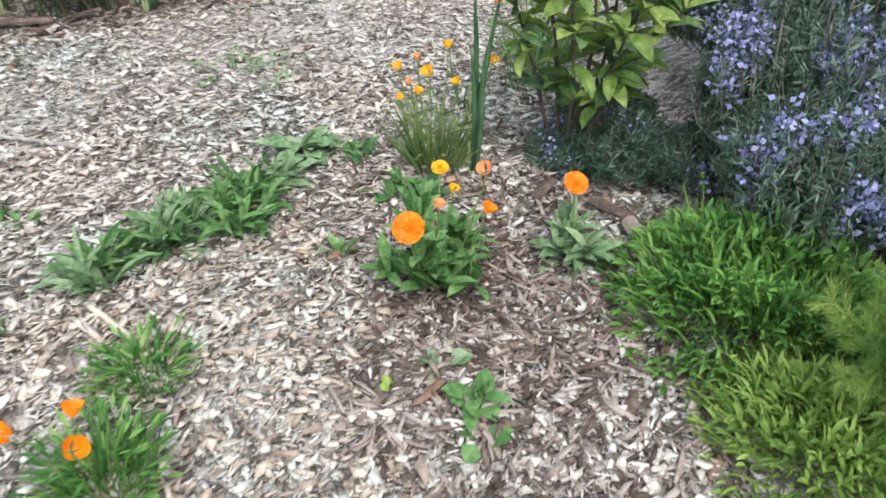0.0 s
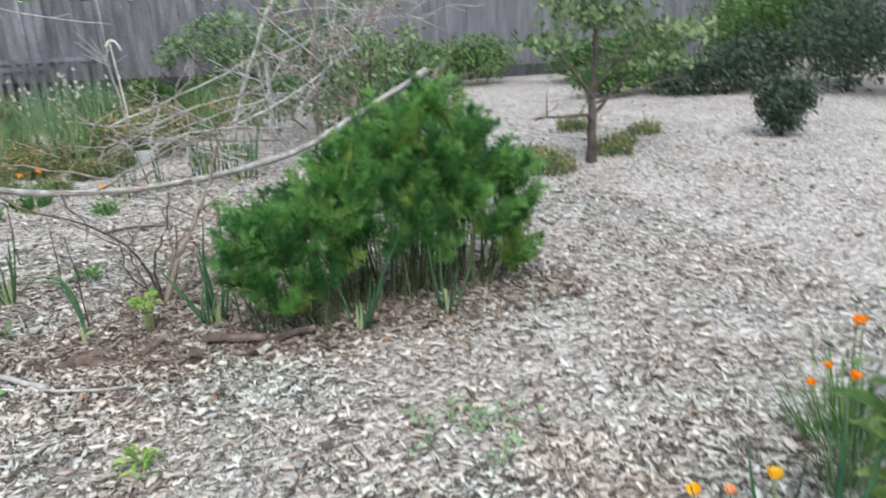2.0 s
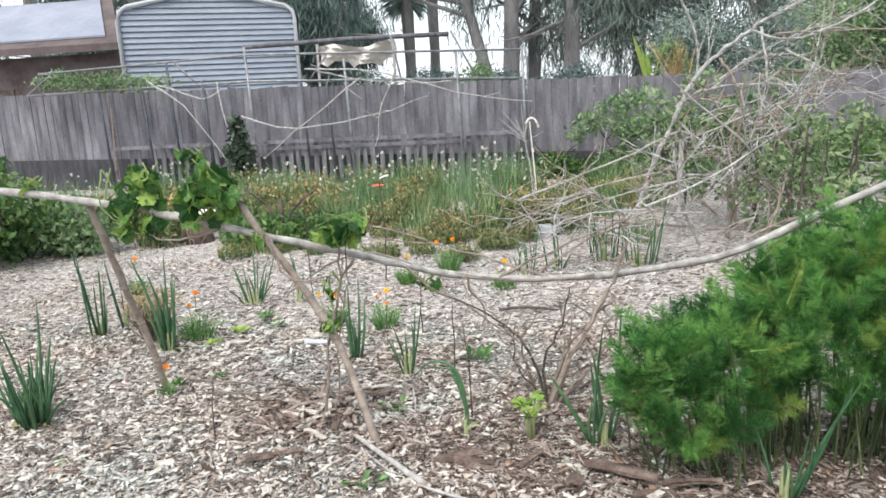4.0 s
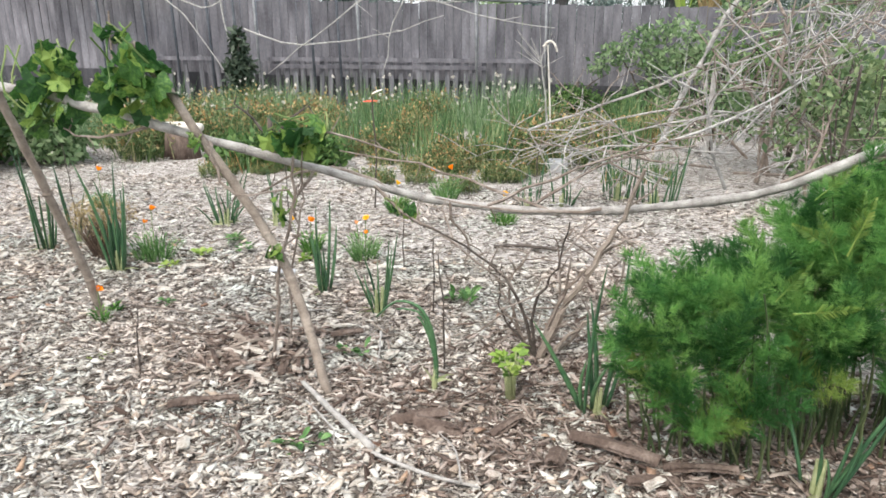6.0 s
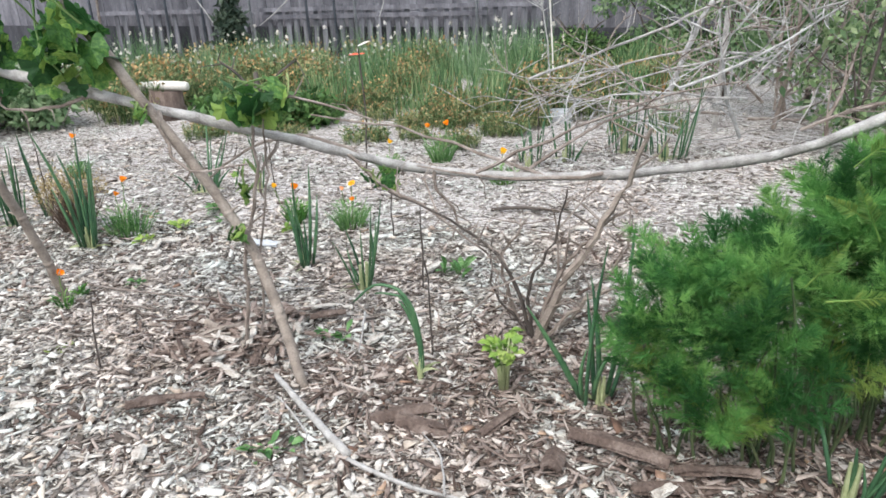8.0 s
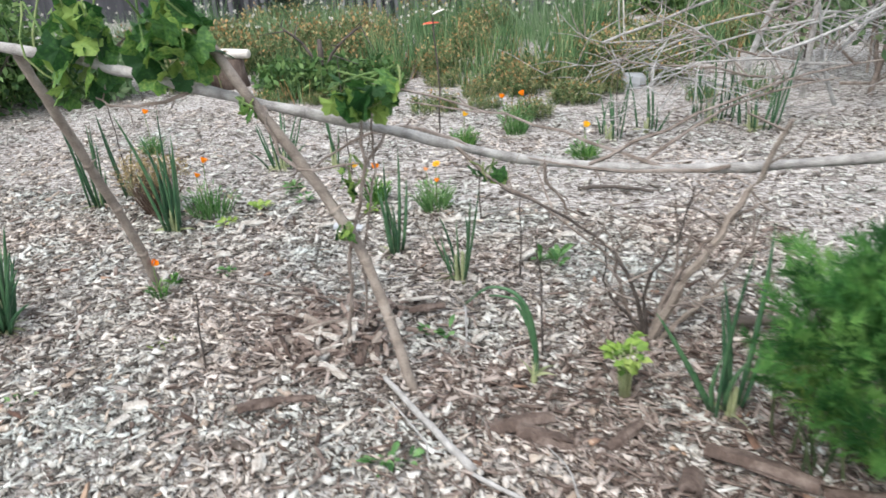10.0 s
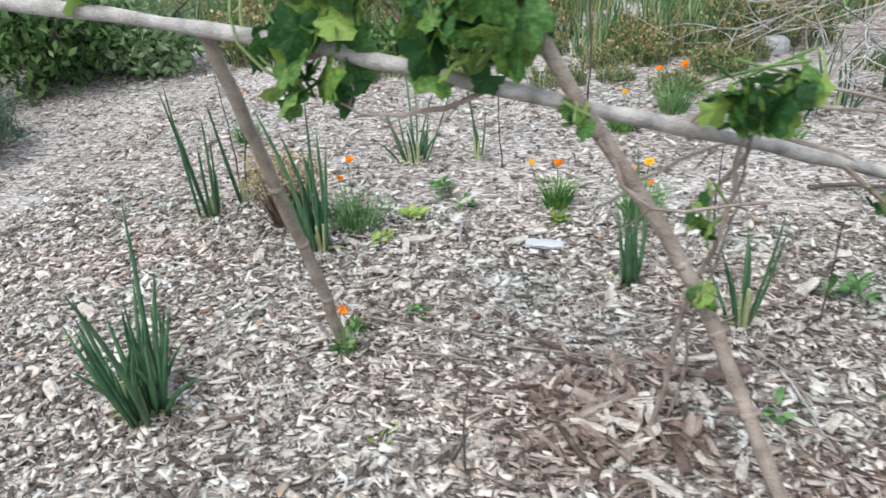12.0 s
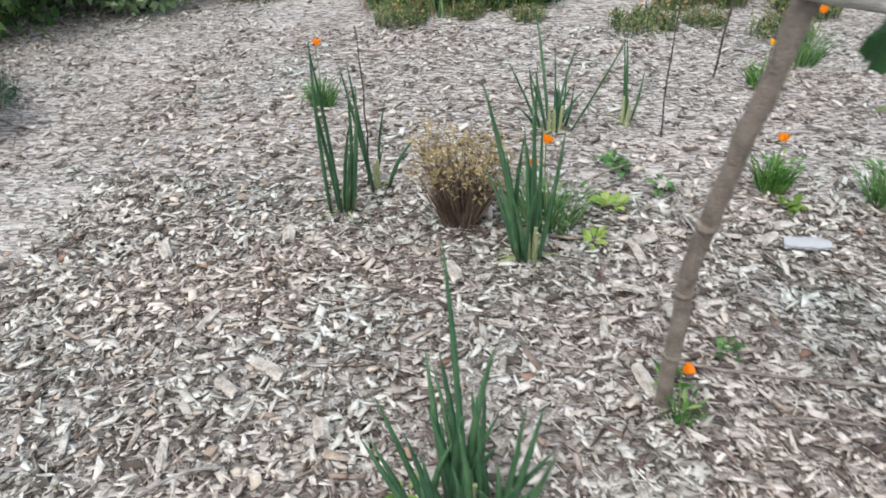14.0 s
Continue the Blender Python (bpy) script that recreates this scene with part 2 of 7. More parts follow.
PEACH = material("peach_petal", [(0.75, 0.25, 0.09), (0.85, 0.36, 0.15), (0.9, 0.45, 0.2)], 12, 0.5, 0.0, island=0.3, translucent=0.3)
RED = material("red_tag", [(0.55, 0.06, 0.03), (0.66, 0.10, 0.05), (0.7, 0.16, 0.08)], 12, 0.6, 0.0, island=0.3)
DRY = material("dry_stem", [(0.07, 0.045, 0.035), (0.15, 0.105, 0.08), (0.25, 0.19, 0.14)], 10, 0.9, 0.0, island=0.6)
DRYTOP = material("dry_seed_head", [(0.16, 0.12, 0.055), (0.27, 0.21, 0.10), (0.38, 0.31, 0.165)], 10, 0.9, 0.0, island=0.6)
RUST = material("rusty_flower", [(0.17, 0.135, 0.075), (0.29, 0.21, 0.11), (0.46, 0.25, 0.10), (0.48, 0.40, 0.20)], 10, 0.8, 0.0, island=0.7, translucent=0.2)
MEADOW = material("meadow_green", [(0.05, 0.095, 0.035), (0.10, 0.165, 0.06), (0.175, 0.235, 0.095), (0.33, 0.32, 0.17)], 3, 0.7, 0.0, island=0.6, translucent=0.2)
# Distance haze is mixed into the next three leaf colours: paler and cooler.
CROWN = material("hazy_tree_leaf", [(0.085, 0.13, 0.115), (0.155, 0.215, 0.19), (0.245, 0.315, 0.28), (0.35, 0.42, 0.385)], 0.6, 0.6, 0.0, island=0.6, translucent=0.4)
CROWN_BLUE = material("hazy_blue_grey_tree_leaf", [(0.05, 0.088, 0.085), (0.095, 0.145, 0.135), (0.15, 0.215, 0.20), (0.225, 0.30, 0.28)], 0.6, 0.6, 0.0, island=0.6, translucent=0.4)
CROWN_MID = material("mid_green_tree_leaf", [(0.09, 0.165, 0.075), (0.155, 0.255, 0.12), (0.24, 0.345, 0.18), (0.34, 0.44, 0.26)], 0.6, 0.6, 0.0, island=0.6, translucent=0.4)
CROWN_DARK = material("dark_tree_leaf", [(0.025, 0.045, 0.03), (0.05, 0.078, 0.052), (0.085, 0.115, 0.08)], 0.6, 0.6, 0.0, island=0.6, translucent=0.15)
CROWN_GREEN = material("shrub_leaf", [(0.035, 0.085, 0.025), (0.065, 0.145, 0.04), (0.115, 0.215, 0.065), (0.19, 0.29, 0.10)], 0.8, 0.55, 0.0, island=0.6, translucent=0.25)
CROWN_LIGHT = material("fruit_tree_leaf", [(0.07, 0.13, 0.06), (0.13, 0.21, 0.09), (0.21, 0.30, 0.14), (0.30, 0.38, 0.20)], 0.8, 0.55, 0.0, island=0.6, translucent=0.3)
STALKGREEN = material("blue_green_stalk", [(0.045, 0.11, 0.045), (0.10, 0.20, 0.08), (0.17, 0.28, 0.12), (0.30, 0.37, 0.19)], 3, 0.6, 0.0, island=0.6, translucent=0.2)
TRUNK = material("gum_bark", [(0.09, 0.09, 0.092), (0.17, 0.17, 0.172), (0.28, 0.28, 0.28)], 1.6, 0.9, 0.5, stretch=(1, 1, 0.25))
DARKTRUNK = material("dark_bark", [(0.035, 0.03, 0.028), (0.08, 0.068, 0.06), (0.14, 0.12, 0.105)], 8, 0.9, 0.6)


# ---- mesh helpers ----
class Geo:
    """Collects vertices and faces for one mesh."""

    def __init__(self, seed=0):
        self.v, self.f, self.n = [], [], 0
        self.r = random.Random(seed)

    def add(self, verts, faces):
        o = self.n
        self.v.extend(verts)
        self.f.extend([tuple(i + o for i in f) for f in faces])
        self.n += len(verts)

    def tube(self, pts, rads, sides=6):
        pts = [Vector(p) for p in pts]
        if not isinstance(rads, (list, tuple)):
            rads = [rads] * len(pts)
        verts, faces = [], []
        for i, p in enumerate(pts):
            d = (pts[min(i + 1, len(pts) - 1)] - pts[max(i - 1, 0)]).normalized()
            u = d.cross(Vector((0.31, 0.2, 0.93)) if abs(d.z) < 0.9 else Vector((1, 0.1, 0))).normalized()
            w = d.cross(u)
            for k in range(sides):
                a = 2 * math.pi * k / sides
                verts.append(p + (u * math.cos(a) + w * math.sin(a)) * rads[i])
        for i in range(len(pts) - 1):
            for k in range(sides):
                faces.append((i * sides + k, i * sides + (k + 1) % sides, (i + 1) * sides + (k + 1) % sides, (i + 1) * sides + k))
        faces.append(tuple(reversed(range(sides))))
        faces.append(tuple(range((len(pts) - 1) * sides, len(pts) * sides)))
        self.add(verts, faces)

    def blade(self, base, d, length, width, bend=0.3, n=3, side=None):
        """A grass-like blade that tapers and bends down."""
        p, d = Vector(base), Vector(d).normalized()
        s = side or d.cross(Vector((self.r.uniform(-1, 1), self.r.uniform(-1, 1), 0.2)))
        s = s.normalized() if s.length > 1e-4 else Vector((1, 0, 0))
        verts, faces = [], []
        for i in range(n + 1):
            w = width * (1 - (i / n) ** 1.6) * 0.5 + width * 0.03
            verts += [p - s * w, p + s * w]
            p = p + d * (length / n)
            d = (d + Vector((0, 0, -bend / n * (1 + i)))).normalized()
        for i in range(n):
            faces.append((2 * i, 2 * i + 1, 2 * i + 3, 2 * i + 2))
        self.add(verts, faces)

    def leaf(self, base, d, length, width, droop=0.3, fold=0.25, prof=(0.12, 0.75, 1.0, 0.72, 0.02)):
        """A broad leaf folded along its midrib."""
        p, d = Vector(base), Vector(d).normalized()
        s = d.cross(Vector((0, 0, 1)))
        s = s.normalized() if s.length > 0.05 else Vector((1, 0, 0))
        roll = self.r.uniform(-0.6, 0.6)
        s = (s * math.cos(roll) + s.cross(d) * math.sin(roll)).normalized()
        n = len(prof)
        verts, faces = [], []
        for i in range(n):
            w = width * prof[i] * 0.5 * self.r.uniform(0.9, 1.1)
            up = s.cross(d).normalized()
            verts += [p - s * w + up * (w * fold), p, p + s * w + up * (w * fold)]
            p = p + d * (length / (n - 1))
            d = (d + Vector((0, 0, -droop / n * (1 + i * 0.6)))).normalized()
        for i in range(n - 1):
            a = 3 * i
            faces += [(a, a + 1, a + 4, a + 3), (a + 1, a + 2, a + 5, a + 4)]
        self.add(verts, faces)

    def box(self, a, b, m=None):
        x0, y0, z0 = a
        x1, y1, z1 = b
        vs = [Vector(c) for c in ((x0, y0, z0), (x1, y0, z0), (x1, y1, z0), (x0, y1, z0), (x0, y0, z1), (x1, y0, z1), (x1, y1, z1), (x0, y1, z1))]
        if m:
            vs = [m @ v for v in vs]
        self.add(vs, [(3, 2, 1, 0), (4, 5, 6, 7), (0, 1, 5, 4), (1, 2, 6, 5), (2, 3, 7, 6), (3, 0, 4, 7)])

    def mesh(self, name, mat, smooth=False):
        me = bpy.data.meshes.new(name)
        me.from_pydata([tuple(v) for v in self.v], [], self.f)
        me.materials.append(mat)
        if smooth:
            me.polygons.foreach_set("use_smooth", [True] * len(me.polygons))
        me.update()
        return me


def part(name, geo, mat, parent, label="", smooth=False):
    """One mesh object under a thing or part, from a Geo or a shared mesh."""
    me = geo.mesh(name, mat, smooth) if isinstance(geo, Geo) else geo
    ob = new(name, me)
    ob.parent = parent
    if label:
        ob["label"] = label
    if name in TINY:
        ob["kind"] = "stuff"
    return ob


TINY = {"foliage", "rosette", "leaf_rosette", "stem_tuft", "bloom_tuft", "seed_head_tuft", "leaf_mound", "needle_mass", "blossom", "crown", "woody_frame", "seed_stem", "side_branch", "side_twig", "bare_branch"}


def thing(name, x, y, z, label, category, group="", rz=0.0, kind=""):
    ob = new(name)
    ob.empty_display_size = 0.1
    ob.matrix_world = pose(x, y, z, 0, 0, rz)
    return tagged(ob, label, category, group, kind)


def single(name, geo, mat, label, category, group="", kind="", smooth=False, at=(0, 0, 0), rz=0.0):
    ob = new(name, geo.mesh(name, mat, smooth) if isinstance(geo, Geo) else geo)
    ob.matrix_world = pose(*at, 0, 0, rz)
    return tagged(ob, label, category, group, kind)


def array_mesh(name, verts, quads, mat):
    """A mesh from numpy arrays of vertices (n, 3) and quads (m, 4)."""
    me = bpy.data.meshes.new(name)
    me.vertices.add(len(verts))
    me.vertices.foreach_set("co", np.asarray(verts, np.float32).ravel())
    me.loops.add(len(quads) * 4)
    me.loops.foreach_set("vertex_index", np.asarray(quads, np.int32).ravel())
    me.polygons.add(len(quads))
    me.polygons.foreach_set("loop_start", np.arange(len(quads), dtype=np.int32) * 4)
    me.polygons.foreach_set("loop_total", np.full(len(quads), 4, np.int32))
    me.materials.append(mat)
    me.update(calc_edges=True)
    me.validate()
    return me


def unit(a):
    return a / (np.linalg.norm(a, axis=1, keepdims=True) + 1e-9)


def leaf_cards(name, centers, size, mat, seed, aspect=0.45, droop=0.0, out_from=None):
    """Many small folded leaves, one diamond each, at the given centres."""
    rg = np.random.RandomState(seed)
    c = np.asarray(centers, float)
    n = len(c)
    d = rg.normal(size=(n, 3))
    if out_from is not None:
        d = d * 0.8 + unit(c - np.asarray(out_from))
    d[:, 2] -= droop
    d = unit(d)
    s = unit(np.cross(d, rg.normal(size=(n, 3))))
    u = np.cross(s, d)
    L = size * rg.uniform(0.6, 1.4, (n, 1))
    W = L * aspect * 0.5
    v = np.stack([c, c + d * L * 0.45 - s * W + u * W * 0.3, c + d * L, c + d * L * 0.45 + s * W + u * W * 0.3], 1).reshape(-1, 3)
    return array_mesh(name, v, np.arange(4 * n).reshape(-1, 4), mat)


def blob_points(rg, blobs, n):
    """Points spread through soft ellipsoids (x, y, z, rx, ry, rz), thicker towards their skins."""
    vol = np.array([b[3] * b[4] * b[5] for b in blobs])
    pick = rg.choice(len(blobs), n, p=vol / vol.sum())
    b = np.array(blobs)[pick]
    d = unit(rg.normal(size=(n, 3)))
    r = rg.uniform(0, 1, (n, 1)) ** 0.45 * rg.uniform(0.75, 1.15, (n, 1))
    return b[:, :3] + d * r * b[:, 3:]


def height(x, y):
    """Gentle unevenness of the mulch."""
    return 0.012 * np.sin(1.7 * x + 0.4) * np.cos(1.3 * y) + 0.008 * np.sin(4.1 * x - 2.3 * y) + 0.005 * np.sin(7.7 * y + 3.1 * x)


# ---- ground ----
def steps(a, b, fine, far):
    mid = np.arange(a, b + 1e-6, fine)
    grow = np.geomspace(fine * 2, far, 26).cumsum()
    return np.concatenate([(a - grow)[::-1], mid, b + grow])


gx, gy = steps(-6, 8, 0.12, 420), steps(-4, 10, 0.12, 420)
GX, GY = np.meshgrid(gx, gy)
near = np.clip(1.2 - np.maximum(np.abs(GX - 1) - 6, np.abs(GY - 3) - 6) / 2, 0, 1)
GZ = height(GX, GY) * near - 0.006 * near
gv = np.stack([GX, GY, GZ], -1).reshape(-1, 3)
w = len(gx)
i0 = (np.arange(len(gy) - 1)[:, None] * w + np.arange(w - 1)[None]).ravel()
ground = new("ground", array_mesh("ground", gv, np.stack([i0, i0 + 1, i0 + w + 1, i0 + w], 1), SOIL))
ground.data.polygons.foreach_set("use_smooth", [True] * len(ground.data.polygons))
tagged(ground, "ground covered with pale pinkish tan wood chip mulch", "ground", kind="structure")


def chips(name, regions, mat, label, seed, long=(0.012, 0.043), lift=0.016, slim=1.0):
    """Loose splinters of wood: tapered slabs, randomly turned and tilted. regions: x0, x1, y0, y1, number per square metre."""
    rg = np.random.RandomState(seed)
    xy = []
    for x0, x1, y0, y1, per in regions:
        n = int((x1 - x0) * (y1 - y0) * per)
        xy.append(np.stack([rg.uniform(x0, x1, n), rg.uniform(y0, y1, n)], 1))
    xy = np.concatenate(xy)
    n = len(xy)
    L = rg.uniform(long[0], long[1], n) * rg.choice([0.5, 0.8, 1.15, 1.7], n, p=[0.34, 0.38, 0.22, 0.06])
    W = np.minimum(L * np.where(rg.uniform(0, 1, n) < 0.45, rg.uniform(0.08, 0.25, n), rg.uniform(0.3, 0.95, n)), 0.027) * slim
    T = W * rg.uniform(0.12, 0.3, n)
    ang, tip, rol = rg.uniform(0, 2 * np.pi, n), rg.normal(0, 0.2, n), rg.normal(0, 0.3, n)
    d = np.stack([np.cos(ang) * np.cos(tip), np.sin(ang) * np.cos(tip), np.sin(tip)], 1)
    s0 = np.stack([-np.sin(ang), np.cos(ang), np.zeros(n)], 1)
    u0 = np.cross(d, s0)
    s = s0 * np.cos(rol)[:, None] + u0 * np.sin(rol)[:, None]
    u = np.cross(d, s)
    c = np.column_stack([xy, height(xy[:, 0], xy[:, 1]) + rg.uniform(0.0, lift, n)])
    corners = []
    for e, tap in ((-0.5, rg.uniform(0.35, 1, n)), (0.5, rg.uniform(0.1, 0.9, n))):
        skew = rg.uniform(-0.3, 0.3, n)
        for a, b in ((-0.5, -0.5), (0.5, -0.5), (0.5, 0.5), (-0.5, 0.5)):
            corners.append(c + d * ((e + skew * a * 1.4) * L)[:, None] + s * (a * W * tap)[:, None] + u * (b * T)[:, None])
    v = np.stack(corners, 1).reshape(-1, 3)
    q = np.array([(4, 5, 6, 7), (3, 2, 1, 0), (3, 7, 6, 2), (0, 4, 7, 3), (1, 2, 6, 5), (0, 1, 5, 4)])
    quads = (np.arange(n)[:, None, None] * 8 + q[None]).reshape(-1, 4)
    ob = new(name, array_mesh(name, v, quads, mat))
    return tagged(ob, label, "mulch", kind="stuff")


chips("wood_chips", [(0.0, 2.7, -1.3, 1.3, 6800), (-3.3, 1.3, 1.9, 4.4, 6200), (-3.5, 3.2, 4.4, 6.5, 1500), (1.3, 4.0, 1.3, 4.4, 2000), (0.0, 1.3, 1.3, 1.9, 3500), (-5.5, -3.3, 2.5, 7.5, 800), (3.2, 6.5, 2.0, 7.0, 350), (-7.0, 8.0, -4.0, 9.5, 130), (-3.6, 0.2, 0.6, 2.0, 900), (-1.2, 0.2, -1.6, 0.8, 900), (2.6, 4.2, -2.0, 1.5, 500), (-0.6, 3.0, -2.2, -1.2, 800)],
      CHIP, "loose pale tan and grey wood chips of a mulch layer", 3)
chips("bark_mulch", [(-0.9, 0.1, 2.35, 3.3, 450), (0.1, 1.3, 2.3, 3.0, 1100), (1.0, 2.75, 2.3, 3.2, 1900), (1.2, 2.0, -0.5, 0.2, 700), (1.3, 2.3, -0.7, 0.6, 600), (1.0, 1.9, -1.0, -0.15, 2200), (1.4, 2.0, -0.7, 0.1, 900), (0.7, 1.35, 3.85, 4.3, 1100), (0.45, 1.7, 2.45, 3.5, 1300), (-0.05, 0.7, 2.55, 3.1, 1500), (0.5, 1.2, 2.4, 2.9, 1200), (0.8, 2.0, 2.6, 3.2, 900), (1.6, 2.3, -0.5, 0.1, 900), (-2.2, -1.2, 2.6, 4.2, 220), (-0.7, 0.5, 2.2, 3.0, 500), (0.2, 1.3, 2.9, 3.5, 500), (0.3, 1.4, 2.9, 3.7, 350), (-3.0, 0.3, 2.2, 4.4, 130), (0.2, 2.4, -1.2, 1.6, 110)],
      CHIP_DARK, "dark reddish brown shredded bark mulch", 4, long=(0.025, 0.08), lift=0.022, slim=0.7)
chips("bark_heap", [(-0.75, -0.22, 2.82, 3.32, 900), (-0.64, -0.3, 2.95, 3.25, 1300), (-0.5, -0.25, 3.05, 3.2, 1300)], CHIP_DARK, "crumbly heap of torn brown bark on mulch", 5, long=(0.025, 0.09), lift=0.055, slim=0.8)


chips("fresh_chips", [(0.45, 1.08, -1.0, 0.35, 3200), (1.08, 1.3, -0.25, 0.35, 2400), (0.75, 1.1, -0.7, 0.1, 1500), (0.9, 1.3, -0.3, 0.5, 900), (-3.4, -2.0, 3.0, 5.5, 350), (-1.4, 0.6, 2.0, 2.7, 500), (-0.4, 1.0, 1.6, 2.5, 400), (-3.0, 1.0, 2.4, 4.6, 150), (0.4, 2.0, 0.3, 2.2, 350)], CHIP_CREAM, "chunky cream coloured fresh wood chips on mulch", 6, long=(0.012, 0.036), lift=0.024, slim=1.15)
chips("dead_leaf_litter", [(1.0, 2.2, -1.0, 0.5, 75), (-3.2, 2.4, 2.1, 4.6, 12), (0.2, 2.4, 2.2, 2.9, 60), (0.4, 2.6, -1.2, 1.6, 8)], CHIP_RED, "scattered reddish brown dead leaf pieces on mulch", 7, long=(0.022, 0.05), lift=0.026, slim=1.2)


# ---- fallen branch, stakes and grapevine ----
def wobble(pts, amount, rnd, sub=3):
    """A smooth line through the points with small kinks."""
    out = []
    pts = [Vector(p) for p in pts]
    for i in range(len(pts) - 1):
        p0, p1, p2, p3 = pts[max(i - 1, 0)], pts[i], pts[i + 1], pts[min(i + 2, len(pts) - 1)]
        for k in range(sub):
            t = k / sub
            q = 0.5 * (2 * p1 + (p2 - p0) * t + (2 * p0 - 5 * p1 + 4 * p2 - p3) * t * t + (3 * p1 - p0 - 3 * p2 + p3) * t ** 3)
            out.append(q + Vector((rnd.uniform(-1, 1), rnd.uniform(-1, 1), rnd.uniform(-1, 1))) * (amount if out else 0))
    out.append(pts[-1])
    return out


def taper(n, a, b):
    return [a + (b - a) * i / (n - 1) for i in range(n)]


rnd = random.Random(11)
branch = thing("fallen_branch", -1.3, 2.8, 0, "long weathered grey branch propped level across two leaning stakes", "branch")
branch.matrix_world = Matrix()
g = Geo(1)
BOUGH = [(-2.3, 2.93, 1.22), (-1.7, 2.925, 1.137), (-1.24, 2.92, 1.075), (-0.9, 2.925, 0.997), (-0.54, 2.993, 0.895), (-0.15, 3.157, 0.759), (0.2, 3.30, 0.638), (0.62, 3.36, 0.585), (1.08, 3.28, 0.64), (1.5, 3.05, 0.79), (2.03, 2.795, 1.137)]
line = wobble(BOUGH, 0.004, rnd, 4)
g.tube(line, [0.0165 + 0.0025 * math.sin(i * 1.9) for i in range(len(line))], 9)
part("bough", g, GREYWOOD, branch, smooth=True)
def on_bough(x):
    for p, q in zip(BOUGH, BOUGH[1:]):
        if p[0] <= x <= q[0]:
            return Vector(p).lerp(Vector(q), (x - p[0]) / (q[0] - p[0]))
    return Vector(BOUGH[-1])


for k, (x, pts) in enumerate((
        (0.05, [(-0.15, -0.02, 0.07), (-0.32, -0.06, 0.06), (-0.5, -0.08, -0.03), (-0.6, -0.1, -0.12)]),
        (0.0, [(0.12, -0.03, -0.1), (0.35, -0.06, -0.22), (0.55, -0.05, -0.38)]),
        (-0.55, [(0.05, -0.07, -0.1), (0.13, -0.1, -0.18), (0.35, -0.12, -0.15)]),
        (0.3, [(0.02, 0, -0.1), (0.08, 0.02, -0.18), (0.06, 0.02, -0.27)]),
        (-0.75, [(-0.1, -0.04, -0.04), (-0.23, -0.06, -0.05), (-0.31, -0.08, -0.01)]),
        (-0.2, [(-0.08, -0.03, -0.14), (-0.06, -0.05, -0.24)]),
        (0.7, [(-0.25, 0.05, 0.07), (-0.55, 0.1, 0.15), (-0.9, 0.1, 0.2)]),
        (0.6, [(0.3, 0.2, 0.16), (0.7, 0.4, 0.22)]),
        (0.9, [(-0.3, -0.03, -0.02), (-0.65, -0.05, 0.03)]),
        (0.45, [(0.25, 0.1, 0.1), (0.6, 0.3, 0.2), (1.0, 0.5, 0.25)]),
        (-0.35, [(0.1, -0.03, 0.08), (0.25, -0.02, 0.1), (0.5, 0, 0.02)]))):
    g = Geo(k)
    a = on_bough(x)
    w_ = wobble([a] + [a + Vector(p) for p in pts], 0.008, rnd, 3)
    g.tube(w_, taper(len(w_), 0.0075, 0.003), 5)
    for i in range(2, len(w_) - 1, 2):
        e = w_[i] + Vector((rnd.uniform(-0.08, 0.08), rnd.uniform(-0.05, 0.05), rnd.uniform(-0.09, 0.07)))
        g.tube([w_[i], (w_[i] + e) / 2 + Vector((0.01, 0, 0.01)), e], [0.003, 0.0022, 0.001], 4)
    part("side_twig", g, TWIG, branch)


def stake(pts, r, label, seed):
    rn = random.Random(seed)
    ob = thing("vine_stake", *pts[0], label, "stake", "vine stakes")
    g = Geo(seed)
    base = Vector(pts[0])
    ln = wobble([Vector(p) - base for p in pts], 0.003, rn, 4)
    g.tube([ln[0] - Vector((0, 0, 0.06))] + ln, [r] + [r * (1 - 0.15 * i / len(ln)) * rn.uniform(0.94, 1.06) for i in range(len(ln))], 9)
    part("pole", g, POLE, ob, smooth=True)
    for k in (3, 6, 9):
        if k < len(ln) - 1:
            g = Geo(k)
            p = ln[k]
            g.tube([p - Vector((0, 0, 0.012)), p, p + Vector((0, 0, 0.012))], [r * 0.95, r * 1.1, r * 0.95], 9)
            e = p + Vector((rn.uniform(-0.05, 0.05), -0.01, rn.uniform(0.02, 0.05)))
            g.tube([p, e], [0.006, 0.003], 5)
            part("knot", g, POLE, ob, smooth=True)
    return ob


stake([(-1.335, 3.309, 0), (-1.354, 3.254, 0.28), (-1.378, 3.166, 0.56), (-1.379, 3.05, 0.84), (-1.375, 2.95, 1.09)], 0.0195, "brown leaning wooden stake standing in mulch under a branch", 5)
stake([(-0.069, 2.80, -0.01), (-0.205, 2.934, 0.27), (-0.305, 2.968, 0.49), (-0.462, 2.964, 0.75), (-0.567, 2.955, 0.91), (-0.655, 2.95, 1.06), (-0.80, 2.97, 1.235)], 0.0185, "brown slanting wooden stake crossing a fallen branch", 6)


